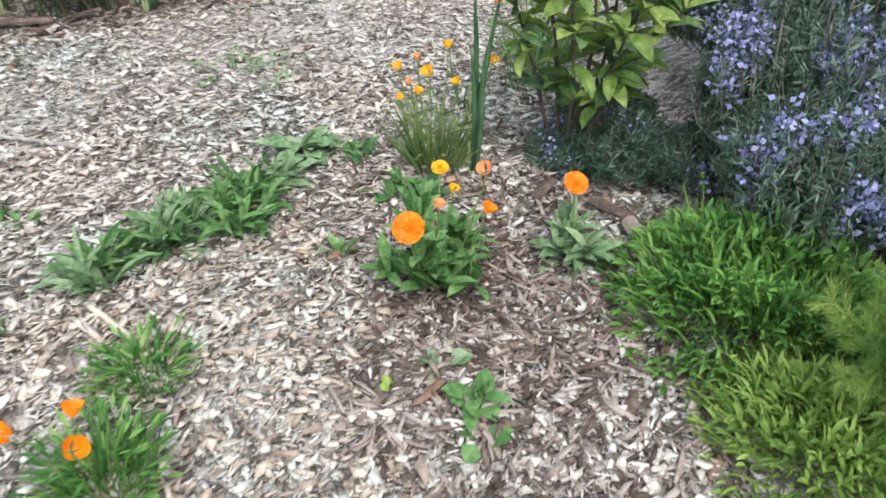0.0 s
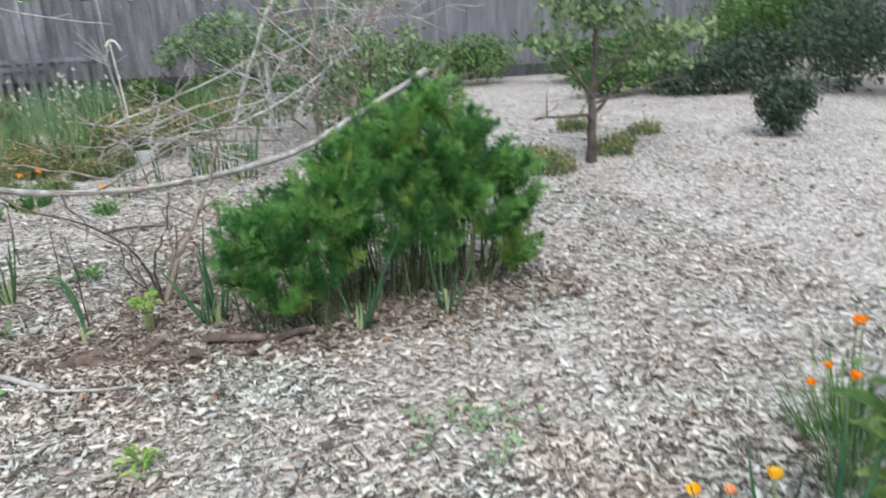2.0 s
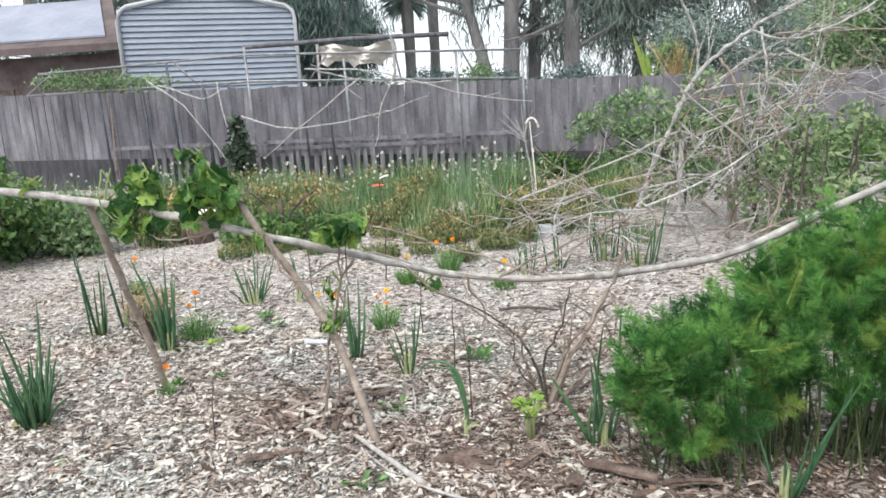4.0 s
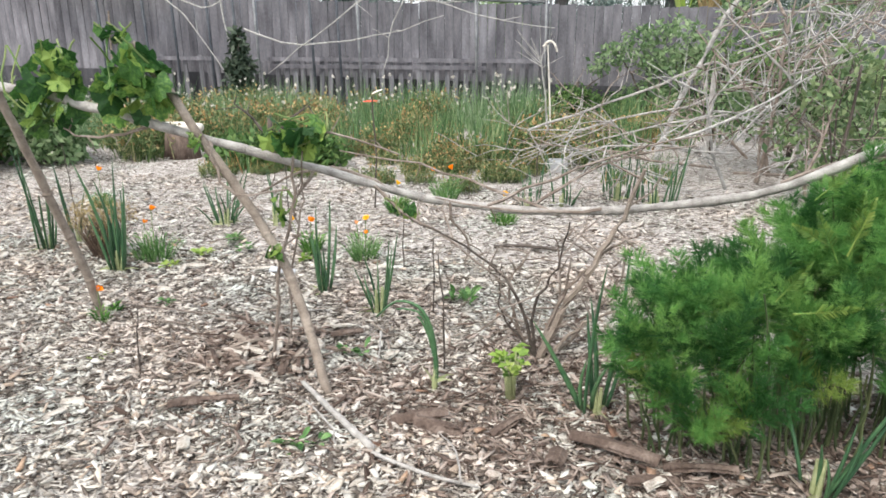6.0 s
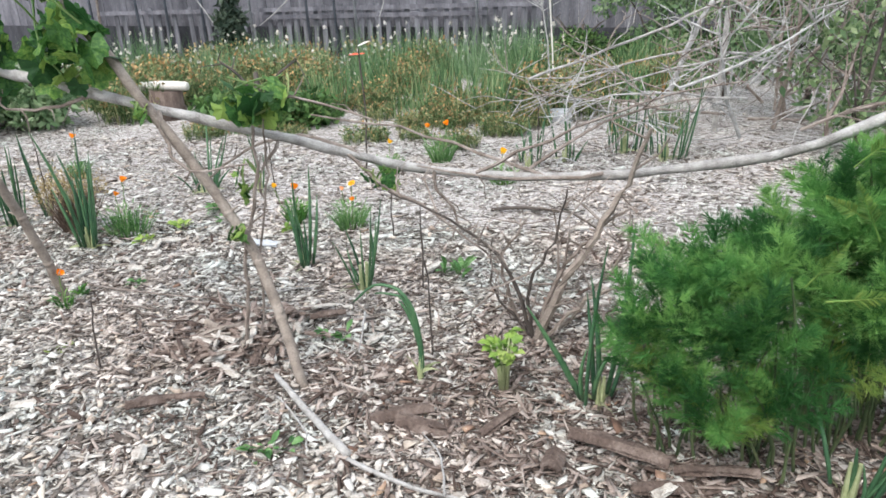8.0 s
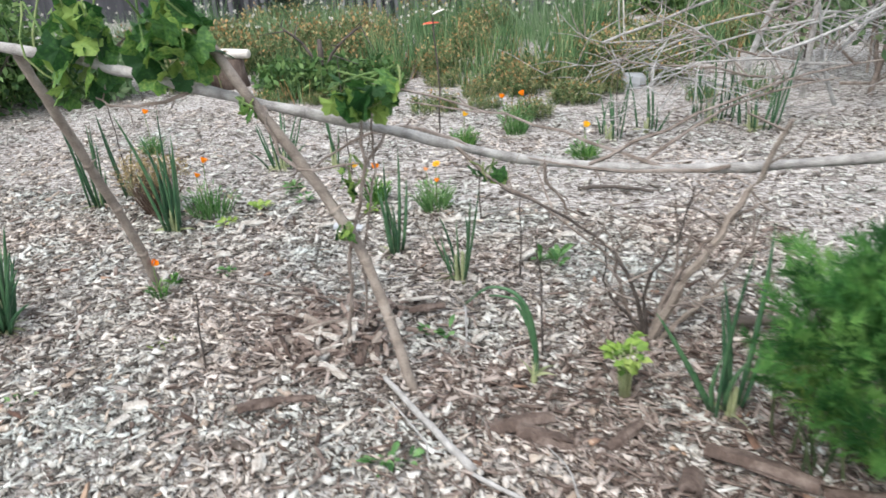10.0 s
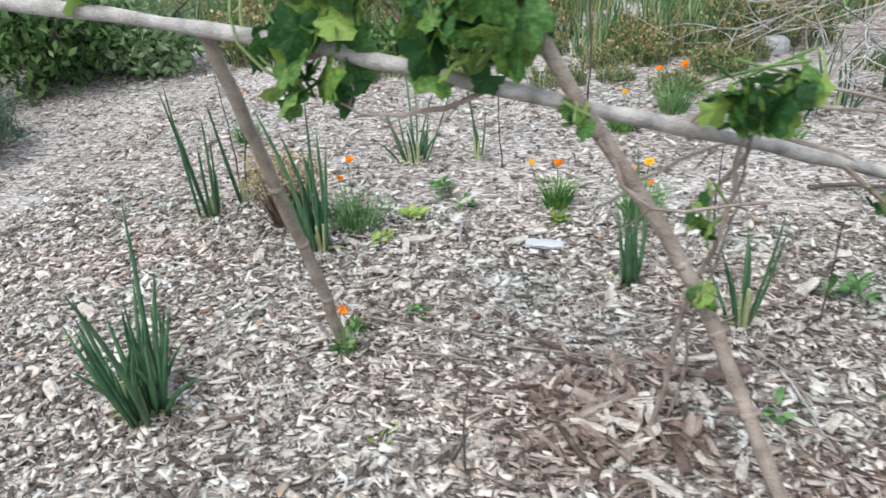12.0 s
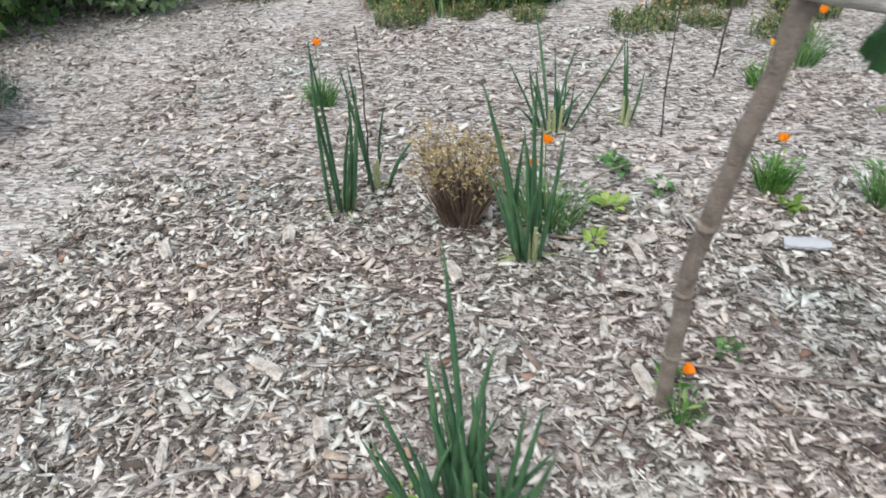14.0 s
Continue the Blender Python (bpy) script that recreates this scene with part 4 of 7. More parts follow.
weed(1.12, -0.4, 6, 0.04, 0.02, 76, "tiny seedling in mulch", LEAF_LIGHT, 0.9)
weed(0.35, 0.3, 8, 0.08, 0.03, 77, mat=LEAF, clumps=4, spread=0.08)
weed(0.51, 0.83, 9, 0.06, 0.025, 78, mat=LEAF, clumps=6, spread=0.11)
weed(0.33, 1.14, 9, 0.05, 0.02, 79, mat=LEAF, clumps=4, spread=0.06)
weed(0.55, 1.74, 9, 0.07, 0.015, 80, "small tuft of yellowish weeds in mulch", LEAF_LIGHT, 1.0, 4, 0.05)
for k in range(14):
    weed(1.35 + 0.5 * rnd.random(), 1.25 + 0.4 * rnd.random(), 6, 0.035, 0.01, 90 + k, "tiny grass seedlings scattered on mulch", LEAF_GREY, 0.9, 3, 0.06)
celery = thing("celery_plant", 0.60, 2.86, 0, "young celery plant with pale stems and light green leaves", "celery")
rn_c = random.Random(81)
for k in range(11):
    a, rr = rn_c.uniform(0, 6.28), rn_c.uniform(0.3, 1.0)
    tip = Vector((math.cos(a) * 0.075 * rr, math.sin(a) * 0.075 * rr, rn_c.uniform(0.13, 0.2)))
    g = Geo(k)
    g.tube([(math.cos(a) * 0.012, math.sin(a) * 0.012, -0.01), tuple(tip * 0.5 + Vector((0, 0, 0.015))), tuple(tip)], [0.006, 0.005, 0.003], 6)
    stem_ = part("stem", g, ONIONBASE, celery, "pale yellowish green stem", smooth=True)
    g = Geo(k + 20)
    for j in range(5):
        g.leaf(tip - Vector((0, 0, 0.012 * (j % 3))), (math.cos(a) * 0.6 + rn_c.gauss(0, 0.7), math.sin(a) * 0.6 + rn_c.gauss(0, 0.7), 0.5), rn_c.uniform(0.03, 0.052), rn_c.uniform(0.018, 0.032), 0.5, 0.25, (0.2, 0.9, 0.7, 1.0, 0.5, 0.1))
    part("leaf", g, LEAF_LIGHT, stem_)
weed(0.3, 3.8, 7, 0.09, 0.03, 82, mat=LEAF, clumps=3, spread=0.05, rise=1.5)
weed(-0.06, 3.14, 7, 0.05, 0.03, 83, mat=LEAF, clumps=2, spread=0.04)
weed(-1.43, 4.07, 7, 0.05, 0.025, 84, mat=LEAF_LIGHT, clumps=2, spread=0.03)
weed(-1.38, 4.25, 8, 0.06, 0.024, 85, mat=LEAF_LIGHT, clumps=3, spread=0.06)
weed(-1.16, 4.45, 8, 0.05, 0.02, 86, mat=LEAF, clumps=3, spread=0.06)
weed(-1.3, 4.6, 8, 0.06, 0.03, 87, mat=LEAF, clumps=3, spread=0.06)
weed(-0.72, 4.3, 7, 0.05, 0.025, 88, mat=LEAF_LIGHT, clumps=2, spread=0.03)
weed(-1.14, 3.52, 7, 0.04, 0.02, 89, mat=LEAF, clumps=2, spread=0.02)
weed(-1.93, 3.0, 6, 0.04, 0.02, 110, mat=LEAF_LIGHT)
weed(-1.32, 3.38, 9, 0.06, 0.012, 111, mat=GRASS, clumps=2, spread=0.02, rise=1.6)
weed(-1.3, 2.52, 7, 0.04, 0.02, 112, mat=LEAF, clumps=2, spread=0.05)
weed(-0.05, 2.45, 7, 0.05, 0.02, 113, mat=LEAF, clumps=3, spread=0.06)
weed(-1.05, 2.9, 6, 0.03, 0.018, 114, mat=LEAF_LIGHT, clumps=3, spread=0.08)

rnd = random.Random(120)


def lush_clump(x, y, rx, ry, h, n, seed, label, mat=None):
    """A soft mound of small leaves with thin pale seed stems."""
    rn = random.Random(seed)
    ob = thing("lush_weed_clump", x, y, 0, label, "weed", "lush weeds")
    for q in range(6):
        g = Geo(seed + q)
        ca, cr = q * 1.05, 0.5 if q else 0.0
        for k in range(n):
            a, rr = rn.uniform(0, 6.28), math.sqrt(rn.random()) * 0.62
            u, v = math.cos(ca) * cr + math.cos(a) * rr, math.sin(ca) * cr + math.sin(a) * rr
            rad = min(1.0, math.hypot(u, v))
            z = h * math.sqrt(max(0.02, 1 - rad * rad)) * rn.uniform(0.35, 1) * (0.85 + 0.3 * math.sin(9 * u + 5 * v))
            if k % 7:
                g.leaf((u * rx, v * ry, z), (u + rn.uniform(-0.8, 0.8), v + rn.uniform(-0.8, 0.8), 0.9), rn.uniform(0.02, 0.065), rn.uniform(0.006, 0.015), rn.uniform(0.2, 1.1))
            else:
                g.blade((u * rx * 0.85, v * ry * 0.85, z * 0.4), (u * 0.8 + rn.uniform(-0.4, 0.4), v * 0.8 + rn.uniform(-0.4, 0.4), 1), rn.uniform(0.08, 0.17), 0.006, rn.uniform(0.3, 1.0), 3)
        part("leaf_mound", g, mat or LUSH, ob)
    for k in range(20):
        a, rr = rn.uniform(0, 6.28), math.sqrt(rn.random())
        p = Vector((math.cos(a) * rr * rx * 0.9, math.sin(a) * rr * ry * 0.9, h * 0.5 * (1 - rr * 0.6)))
        q = p + Vector((math.cos(a) * 0.12 * rr + rn.uniform(-0.06, 0.06), math.sin(a) * 0.12 * rr, rn.uniform(0.1, 0.18)))
        g = Geo(k)
        g.tube([p, (p + q) / 2 + Vector((0, 0, 0.02)), q], [0.0025, 0.002, 0.001], 4)
        for j in range(6):
            g.leaf(p.lerp(q, 0.4 + 0.1 * j), (rn.uniform(-1, 1), rn.uniform(-1, 1), 0.6), 0.02, 0.006, 0.1)
        part("seed_stem", g, LEAF_LIGHT, ob)
    for k in range(7):
        a = rn.uniform(0, 6.28)
        g = Geo(k + 50)
        g.blade((math.cos(a) * rx * 0.5, math.sin(a) * ry * 0.5, h * 0.4), (math.cos(a) * 0.9, math.sin(a) * 0.9, 0.9), rn.uniform(0.22, 0.36), 0.008, 0.7, 5)
        part("grass_blade", g, LEAF_LIGHT, ob)
    return ob


lush_clump(2.06, -0.72, 0.36, 0.36, 0.24, 900, 120, "dense bright green mound of lush chickweed and grass")
lush_clump(1.84, -1.08, 0.28, 0.26, 0.15, 520, 130, "yellowish green mound of lush weeds at the mulch edge", LUSH_PALE)


# ---- fennel ----
def plume_mesh(seed, mat):
    """A feathery frond about 1 m long along +z, of fine threads."""
    g = Geo(seed)
    rn = random.Random(seed)
    for b in range(11):
        z0 = 0.08 + 0.078 * b
        for s in range(3):
            a = rn.uniform(0, 6.28)
            p0 = Vector((0, 0, z0))
            ln = 0.26 * (1 - 0.6 * b / 11)
            d = Vector((math.cos(a), math.sin(a), 1.0))
            p1 = p0 + d.normalized() * ln
            for k in range(30):
                q = p0.lerp(p1, 0.1 + 0.9 * k / 29)
                dd = d * 1.2 + Vector((rn.gauss(0, 0.8), rn.gauss(0, 0.8), rn.gauss(0.2, 0.6)))
                g.blade(q, dd, rn.uniform(0.07, 0.16), 0.0062, rn.uniform(0, 0.7), 1)
    return g.mesh("plume", mat)


PLUMES = [plume_mesh(200 + i, FENNEL) for i in range(5)]
PLUMES_Y = [plume_mesh(210 + i, FENNEL_Y) for i in range(2)]


def fennel(x, y, label, lobes, stems, seed, yellow=0.05, size=(0.17, 0.29), per=25):
    """Upright stems under separate feathery lobes. lobes: x, y, z, radius, share of yellowing fronds, from the foot."""
    rn = random.Random(seed)
    ob = thing("fennel_bush", x, y, 0, label, "fennel", "fennel")
    for k in range(stems):
        lx, ly, lz, lr, _ = lobes[k % len(lobes)]
        tx, ty = lx + rn.gauss(0, lr * 0.45), ly + rn.gauss(0, lr * 0.45)
        bx, by = tx * 0.9 + rn.gauss(0, 0.04), ty * 0.7 + rn.gauss(0, 0.05)
        h = lz + rn.uniform(-0.1, 0.1)
        g = Geo(k)
        g.tube(wobble([(bx, by, -0.02), (bx * 0.6 + tx * 0.4 + rn.uniform(-0.03, 0.03), by * 0.5 + ty * 0.5, h * 0.5), (tx, ty, max(0.1, h))], 0.006, rn), [0.0052 - 0.0004 * i for i in range(7)], 5)
        part("stem", g, FENNELSTEM, ob)
    for lx, ly, lz, lr, yl in lobes:
        for k in range(int(per * (lr / 0.14) ** 2)):
            d0 = Vector((rn.gauss(0, 1), rn.gauss(0, 1), rn.gauss(0.35, 0.8))).normalized()
            c = Vector((lx, ly, lz)) + Vector((d0.x, d0.y, d0.z * 0.8)) * lr * rn.random() ** 0.5
            c.z = max(c.z, 0.12)
            s = rn.uniform(*size)
            p = part("plume", PLUMES_Y[k % 2] if rn.random() < max(yellow, yl) else PLUMES[k % 5], FENNEL, ob)
            d = (Vector((d0.x, d0.y * 0.9, d0.z * 0.5)) + Vector((lx * 0.35, 0, 0.75)) + Vector((rn.gauss(0, 0.22), rn.gauss(0, 0.22), 0))).normalized()
            p.matrix_local = Matrix.LocRotScale(c - d * s * 0.5, d.to_track_quat("Z", "Y"), (s, s, s))
    return ob


def pinnate_frond(seed):
    """A stiff feathered frond about 1 m long along +z."""
    g = Geo(seed)
    rn = random.Random(seed)
    g.tube([(0, 0, 0), (0.01, 0.02, 0.5), (0.0, 0.07, 1.0)], [0.014, 0.01, 0.003], 5)
    for k in range(30):
        t = 0.3 + 0.7 * k / 30
        for sgn in (-1, 1):
            for j in range(2):
                g.leaf((0, 0.07 * t * t, t), (sgn, rn.gauss(0.1 * j, 0.25), 0.9), 0.26 * (1.12 - t), 0.028, 0.1, 0.1)
    return g.mesh("yellow_frond", FENNEL_Y)


FENNEL_LOBES = [(-0.74, -0.14, 0.50, 0.12, 0), (-0.57, -0.16, 0.52, 0.13, 0), (-0.85, -0.20, 0.40, 0.10, 0), (-0.64, -0.22, 0.38, 0.13, 0), (-0.80, -0.24, 0.26, 0.10, 0), (-0.46, 0.02, 0.54, 0.12, 0), (-0.56, -0.26, 0.24, 0.10, 0.1), (-0.68, -0.26, 0.17, 0.08, 0.1),
                (-0.33, -0.08, 0.62, 0.13, 0), (-0.22, 0.04, 0.76, 0.12, 0), (-0.06, -0.05, 0.74, 0.15, 0), (0.03, 0.02, 0.90, 0.13, 0), (0.18, 0.03, 0.95, 0.13, 0), (0.14, -0.15, 0.72, 0.14, 0), (0.33, -0.02, 0.80, 0.14, 0),
                (0.46, -0.06, 0.63, 0.14, 0), (0.28, -0.20, 0.50, 0.13, 0), (0.0, -0.24, 0.48, 0.12, 0), (-0.26, -0.2, 0.43, 0.11, 0.1), (0.42, -0.16, 0.36, 0.11, 0.15), (0.13, -0.24, 0.33, 0.09, 0.2),
                (0.60, 0.0, 0.55, 0.13, 0), (0.66, -0.04, 0.38, 0.11, 0.1), (0.60, -0.1, 0.27, 0.10, 0.6), (0.54, -0.16, 0.16, 0.09, 0.9), (-0.2, 0.26, 0.52, 0.15, 0), (0.15, 0.28, 0.6, 0.16, 0), (0.42, 0.26, 0.5, 0.15, 0), (-0.48, 0.2, 0.4, 0.12, 0),
                (-0.14, -0.12, 0.62, 0.15, 0), (0.10, -0.20, 0.56, 0.14, 0), (-0.36, -0.20, 0.48, 0.12, 0), (-0.40, -0.20, 0.33, 0.10, 0.1), (-0.14, -0.2, 0.36, 0.09, 0.25), (0.30, -0.12, 0.66, 0.15, 0), (-0.38, 0.0, 0.66, 0.12, 0), (0.02, 0.1, 0.5, 0.15, 0), (0.32, 0.1, 0.45, 0.14, 0), (-0.3, 0.12, 0.42, 0.13, 0)]
fen = fennel(1.87, 2.80, "large bright green feathery fennel bush with bare lower stems", FENNEL_LOBES, 190, 220)
FROND = pinnate_frond(230)
for x, y, z, L, rx_, ry_ in ((-0.50, -0.36, 0.56, 0.17, 10, 78), (-0.54, -0.33, 0.58, 0.15, 15, 28), (-0.40, -0.33, 0.70, 0.16, 10, -28), (-0.38, -0.33, 0.72, 0.17, 12, 12), (-0.42, -0.30, 0.74, 0.13, 20, -60), (-0.36, -0.30, 0.70, 0.19, 5, 2), (-0.47, -0.30, 0.86, 0.13, 10, 40)):
    fr = part("yellow_frond", FROND, FENNEL_Y, fen, "yellowing stiff fennel frond")
    fr.matrix_local = pose(x, y, z, rx_, ry_, 0) @ Matrix.Diagonal((L, L, L, 1))
fennel(1.98, -1.2, "young feathery yellowish green fennel plant", [(0, 0, 0.3, 0.15, 1), (0.14, 0.06, 0.34, 0.13, 1), (-0.1, 0.1, 0.28, 0.12, 1)], 12, 221, 1.0)


# ---- shrubs ----
def rosemary(x, y, blobs, n, blooms, seed, label):
    """Upright sprigs set with needles, and blue flowers near their tips."""
    rn = random.Random(seed)
    rg = np.random.RandomState(seed)
    ob = thing("rosemary_bush", x, y, 0, label, "shrub", "rosemary")
    gs, needles, buds = Geo(seed), [], []
    for k in range(n):
        b = blobs[rn.randrange(len(blobs))]
        d = Vector((rn.gauss(0, 1), rn.gauss(0, 1), abs(rn.gauss(0, 1)))).normalized() * rn.uniform(0.55, 1.0)
        tip = Vector((b[0] + d.x * b[3], b[1] + d.y * b[4], max(0.04, b[2] + d.z * b[5])))
        root = Vector((b[0] * 0.8 + d.x * b[3] * 0.4, b[1] * 0.8 + d.y * b[4] * 0.4, max(0.0, b[2] * 0.35)))
        mid = (root + tip) / 2 + Vector((d.x, d.y, 0)) * 0.05
        if k % 4 == 0:
            gs.tube([root, mid, tip], [0.005, 0.0035, 0.0015], 4)
        ln = (tip - mid).length
        for j in range(26):
            t = j / 25
            needles.append(mid.lerp(tip, t))
        if rn.random() < 3.0 * blooms and noise.noise(Vector((tip.x * 6, tip.y * 6, tip.z * 6 + seed))) > 0.13:
            for j in range(18):
                q = mid.lerp(tip, rn.uniform(0.55, 1.08))
                buds.append(q + Vector((rn.gauss(0, 0.015), rn.gauss(0, 0.015), rn.gauss(0, 0.015))))
    part("woody_frame", gs, TWIG, ob)
    part("needle_mass", leaf_cards("needles", [tuple(v) for v in needles], 0.032, ROSEMARY, seed, 0.16, -0.5), ROSEMARY, ob)
    if buds:
        part("blossom", leaf_cards("blossom", [tuple(v) for v in buds], 0.017, BLUE, seed + 1, 0.8), BLUE, ob, "pale violet blue rosemary blossom")
    return ob


rosemary(2.66, -0.62, [(0, 0, 0.32, 0.36, 0.42, 0.42), (0.2, 0.35, 0.4, 0.34, 0.34, 0.5), (0.2, -0.3, 0.35, 0.35, 0.4, 0.5), (-0.17, -0.1, 0.25, 0.27, 0.36, 0.33), (0.4, 0, 0.65, 0.35, 0.45, 0.45), (-0.1, 0.3, 0.3, 0.22, 0.25, 0.35), (-0.36, -0.02, 0.28, 0.26, 0.26, 0.26), (0.05, -0.55, 0.3, 0.35, 0.35, 0.4)], 5200, 0.26, 300, "large dark rosemary bush covered with violet blue flowers")
rosemary(2.34, 0.0, [(0, 0, 0.06, 0.24, 0.2, 0.12), (0.12, 0.2, 0.06, 0.22, 0.2, 0.13), (-0.12, 0.14, 0.04, 0.16, 0.14, 0.09), (0.14, -0.18, 0.06, 0.2, 0.14, 0.12)], 1300, 0.04, 301, "low creeping rosemary with a few violet flowers")
rosemary(3.15, 0.05, [(0, 0, 0.3, 0.35, 0.4, 0.4), (0.2, 0.5, 0.35, 0.4, 0.4, 0.45), (0.1, -0.4, 0.5, 0.4, 0.4, 0.5)], 2400, 0.12, 303, "dark rosemary bush behind a leafy shrub")
rosemary(-4.1, 4.8, [(-0.1, 0, 0.15, 0.32, 0.34, 0.26), (-0.4, 0.3, 0.2, 0.36, 0.36, 0.3), (-0.2, -0.35, 0.14, 0.3, 0.3, 0.24)], 900, 0.004, 302, "dark low rosemary bush beside the mulch path")


def big_leaf(seed, mat):
    g = Geo(seed)
    g.leaf((0, 0, 0), (0, 1, 0.25), 1.0, 0.33, 0.75, 0.25, (0.08, 0.55, 0.95, 1.0, 0.75, 0.02))
    return g.mesh("leaf", mat)


BIGLEAF = {m.name: [big_leaf(i, m) for i in range(4)] for m in (BIG_LIGHT, BIG_DARK)}


def leafy_shrub(x, y, stems, seed, label, mat, leaf=0.15, per=30, r=0.009):
    """Upright stems with large drooping leaves. stems: tip offsets."""
    rn = random.Random(seed)
    ob = thing("leafy_shrub", x, y, 0, label, "shrub")
    for tip in stems:
        t = Vector(tip)
        base = Vector((t.x * 0.2, t.y * 0.2, -0.01))
        ln = wobble([base, base.lerp(t, 0.5) + Vector((rn.uniform(-0.04, 0.04), rn.uniform(-0.04, 0.04), 0.03)), t], 0.004, rn, 4)
        g = Geo(rn.randrange(999))
        g.tube(ln, taper(len(ln), r, r * 0.4), 6)
        part("stem", g, DARKTRUNK, ob, smooth=True)
        for k in range(per):
            i = min(int(rn.uniform(0.42, 1.0) * (len(ln) - 1)), len(ln) - 2)
            lf = part("leaf", BIGLEAF[(BIG_DARK if k % 5 == 0 else mat).name][k % 4], mat, ob)
            s_ = leaf * rn.uniform(0.4, 1.15)
            lf.matrix_local = Matrix.LocRotScale(ln[i].lerp(ln[i + 1], rn.random()), Euler((rn.uniform(-0.3, 0.7), rn.uniform(-0.5, 0.5), rn.uniform(0, 6.28))), (s_, s_, s_))
    return ob


leafy_shrub(2.22, 0.13, [(-0.12, 0.0, 0.72), (0.05, 0.1, 0.88), (-0.26, 0.12, 0.68), (0.0, -0.16, 0.52), (0.2, -0.05, 0.62), (0.26, 0.15, 0.8), (0.34, -0.1, 0.5), (-0.08, 0.2, 0.8)], 310, "upright leafy shrub with long light green leaves on dark stems", BIG_LIGHT, 0.155, 38)
leafy_shrub(2.75, 0.35, [(0.0, 0.1, 0.9), (0.15, 0.25, 1.1), (-0.15, 0.2, 0.75), (0.1, -0.1, 0.7), (0.25, 0.3, 1.0)], 311, "tall dark green leafy shrub behind rosemary", BIG_DARK, 0.15, 30)

# bare twiggy shrub under the branch
bare = thing("bare_shrub", 0.68, 3.2, 0, "leafless grey-brown twiggy shrub under the fallen branch", "shrub")
rnd = random.Random(320)
for k, (pts, r) in enumerate((
        ([(0.0, 0, 0), (0.09, -0.01, 0.22), (0.2, 0.02, 0.42), (0.3, 0.05, 0.6), (0.36, 0.0, 0.8)], 0.019), ([(0.0, 0, 0), (0.05, 0.02, 0.2), (0.13, 0.03, 0.34), (0.24, 0.05, 0.45), (0.34, 0.06, 0.52)], 0.011),
        ([(0, 0, 0), (-0.06, -0.02, 0.22), (-0.13, -0.05, 0.36), (-0.28, -0.1, 0.5), (-0.5, -0.1, 0.6)], 0.009), ([(0.02, 0, 0), (0.12, 0, 0.12), (0.25, 0.05, 0.2), (0.42, 0.05, 0.24)], 0.009),
        ([(-0.02, 0.02, 0), (-0.1, 0.04, 0.16), (-0.12, 0.05, 0.32), (-0.04, 0.06, 0.46)], 0.009), ([(0, 0, 0.02), (-0.08, 0.02, 0.1), (-0.16, 0.0, 0.24), (-0.15, -0.03, 0.42)], 0.007),
        ([(0.04, 0.05, 0), (0.16, 0.1, 0.1), (0.3, 0.12, 0.3), (0.33, 0.1, 0.46)], 0.008), ([(0.02, 0.02, 0), (0.08, 0.05, 0.3), (0.04, 0.05, 0.52)], 0.007), ([(-0.01, 0.0, 0), (-0.02, -0.03, 0.25), (0.06, -0.05, 0.42), (0.1, -0.04, 0.6)], 0.008))):
    g = Geo(k)
    ln = wobble(pts, 0.008, rnd, 4)
    g.tube(ln, taper(len(ln), r, r * 0.35), 6)
    limb = part("bare_branch", g, (POLE, TWIG, DARKTRUNK)[k % 3], bare)
    for i in range(3, len(ln)):
        for j in range(i % 2):
            e = ln[i] + Vector((rnd.gauss(0, 0.1), rnd.gauss(0, 0.08), rnd.gauss(0.04, 0.07)))
            e.z = max(e.z, 0.02)
            g = Geo(i)
            m_ = (ln[i] + e) / 2 + Vector((rnd.gauss(0, 0.02), rnd.gauss(0, 0.02), rnd.gauss(0.01, 0.02)))
            g.tube([ln[i], m_, e], [0.0045, 0.0034, 0.0018], 4)
            g.tube([m_, m_ + (e - m_) * 0.7 + Vector((rnd.gauss(0, 0.03), rnd.gauss(0, 0.03), rnd.gauss(0.02, 0.03)))], [0.002, 0.001], 4)
            part("side_twig", g, TWIG, limb)

dry = thing("dry_lavender", -1.88, 4.15, 0, "round dried brown lavender clump with tan seed heads", "dry shrub")
g, h_ = Geo(330), Geo(331)
rnd = random.Random(330)
for k in range(620):
    a, rr = rnd.uniform(0, 6.28), math.sqrt(rnd.random())
    d = Vector((math.cos(a) * rr * 0.36 + rnd.gauss(0, 0.16), math.sin(a) * rr * 0.36 + rnd.gauss(0, 0.16), 1)).normalized()
    b = Vector((math.cos(a) * rr * 0.06, math.sin(a) * rr * 0.06, 0))
    L = rnd.uniform(0.08, 0.30) if k % 3 == 0 else rnd.uniform(0.22, 0.34) + 0.04 * math.sin(3 * a)
    g.blade(b, d, L, 0.0035, rnd.uniform(-0.3, 0.5), 3)
    if k % 3 == 1:
        tip = b + d * L
        for j in range(7):
            h_.leaf(tip + Vector((rnd.gauss(0, 0.012), rnd.gauss(0, 0.012), rnd.gauss(-0.012, 0.016))), (rnd.gauss(0, 1), rnd.gauss(0, 1), 0.7), 0.02, 0.007, 0.2)
part("stem_tuft", g, DRY, dry)
part("seed_head_tuft", h_, DRYTOP, dry, "pale tan seed heads")


# ---- dead wood on the ground ----
def stick(pts, r0, r1, label, mat, seed, name="stick"):
    rn = random.Random(seed)
    p0 = Vector(pts[0])
    g = Geo(seed)
    ln = wobble([Vector(p) - p0 for p in pts], 0.003, rn, 4)
    g.tube(ln, taper(len(ln), r0, r1), 7)
    return single(name, g, mat, label, "stick", "sticks", at=tuple(p0), smooth=True)


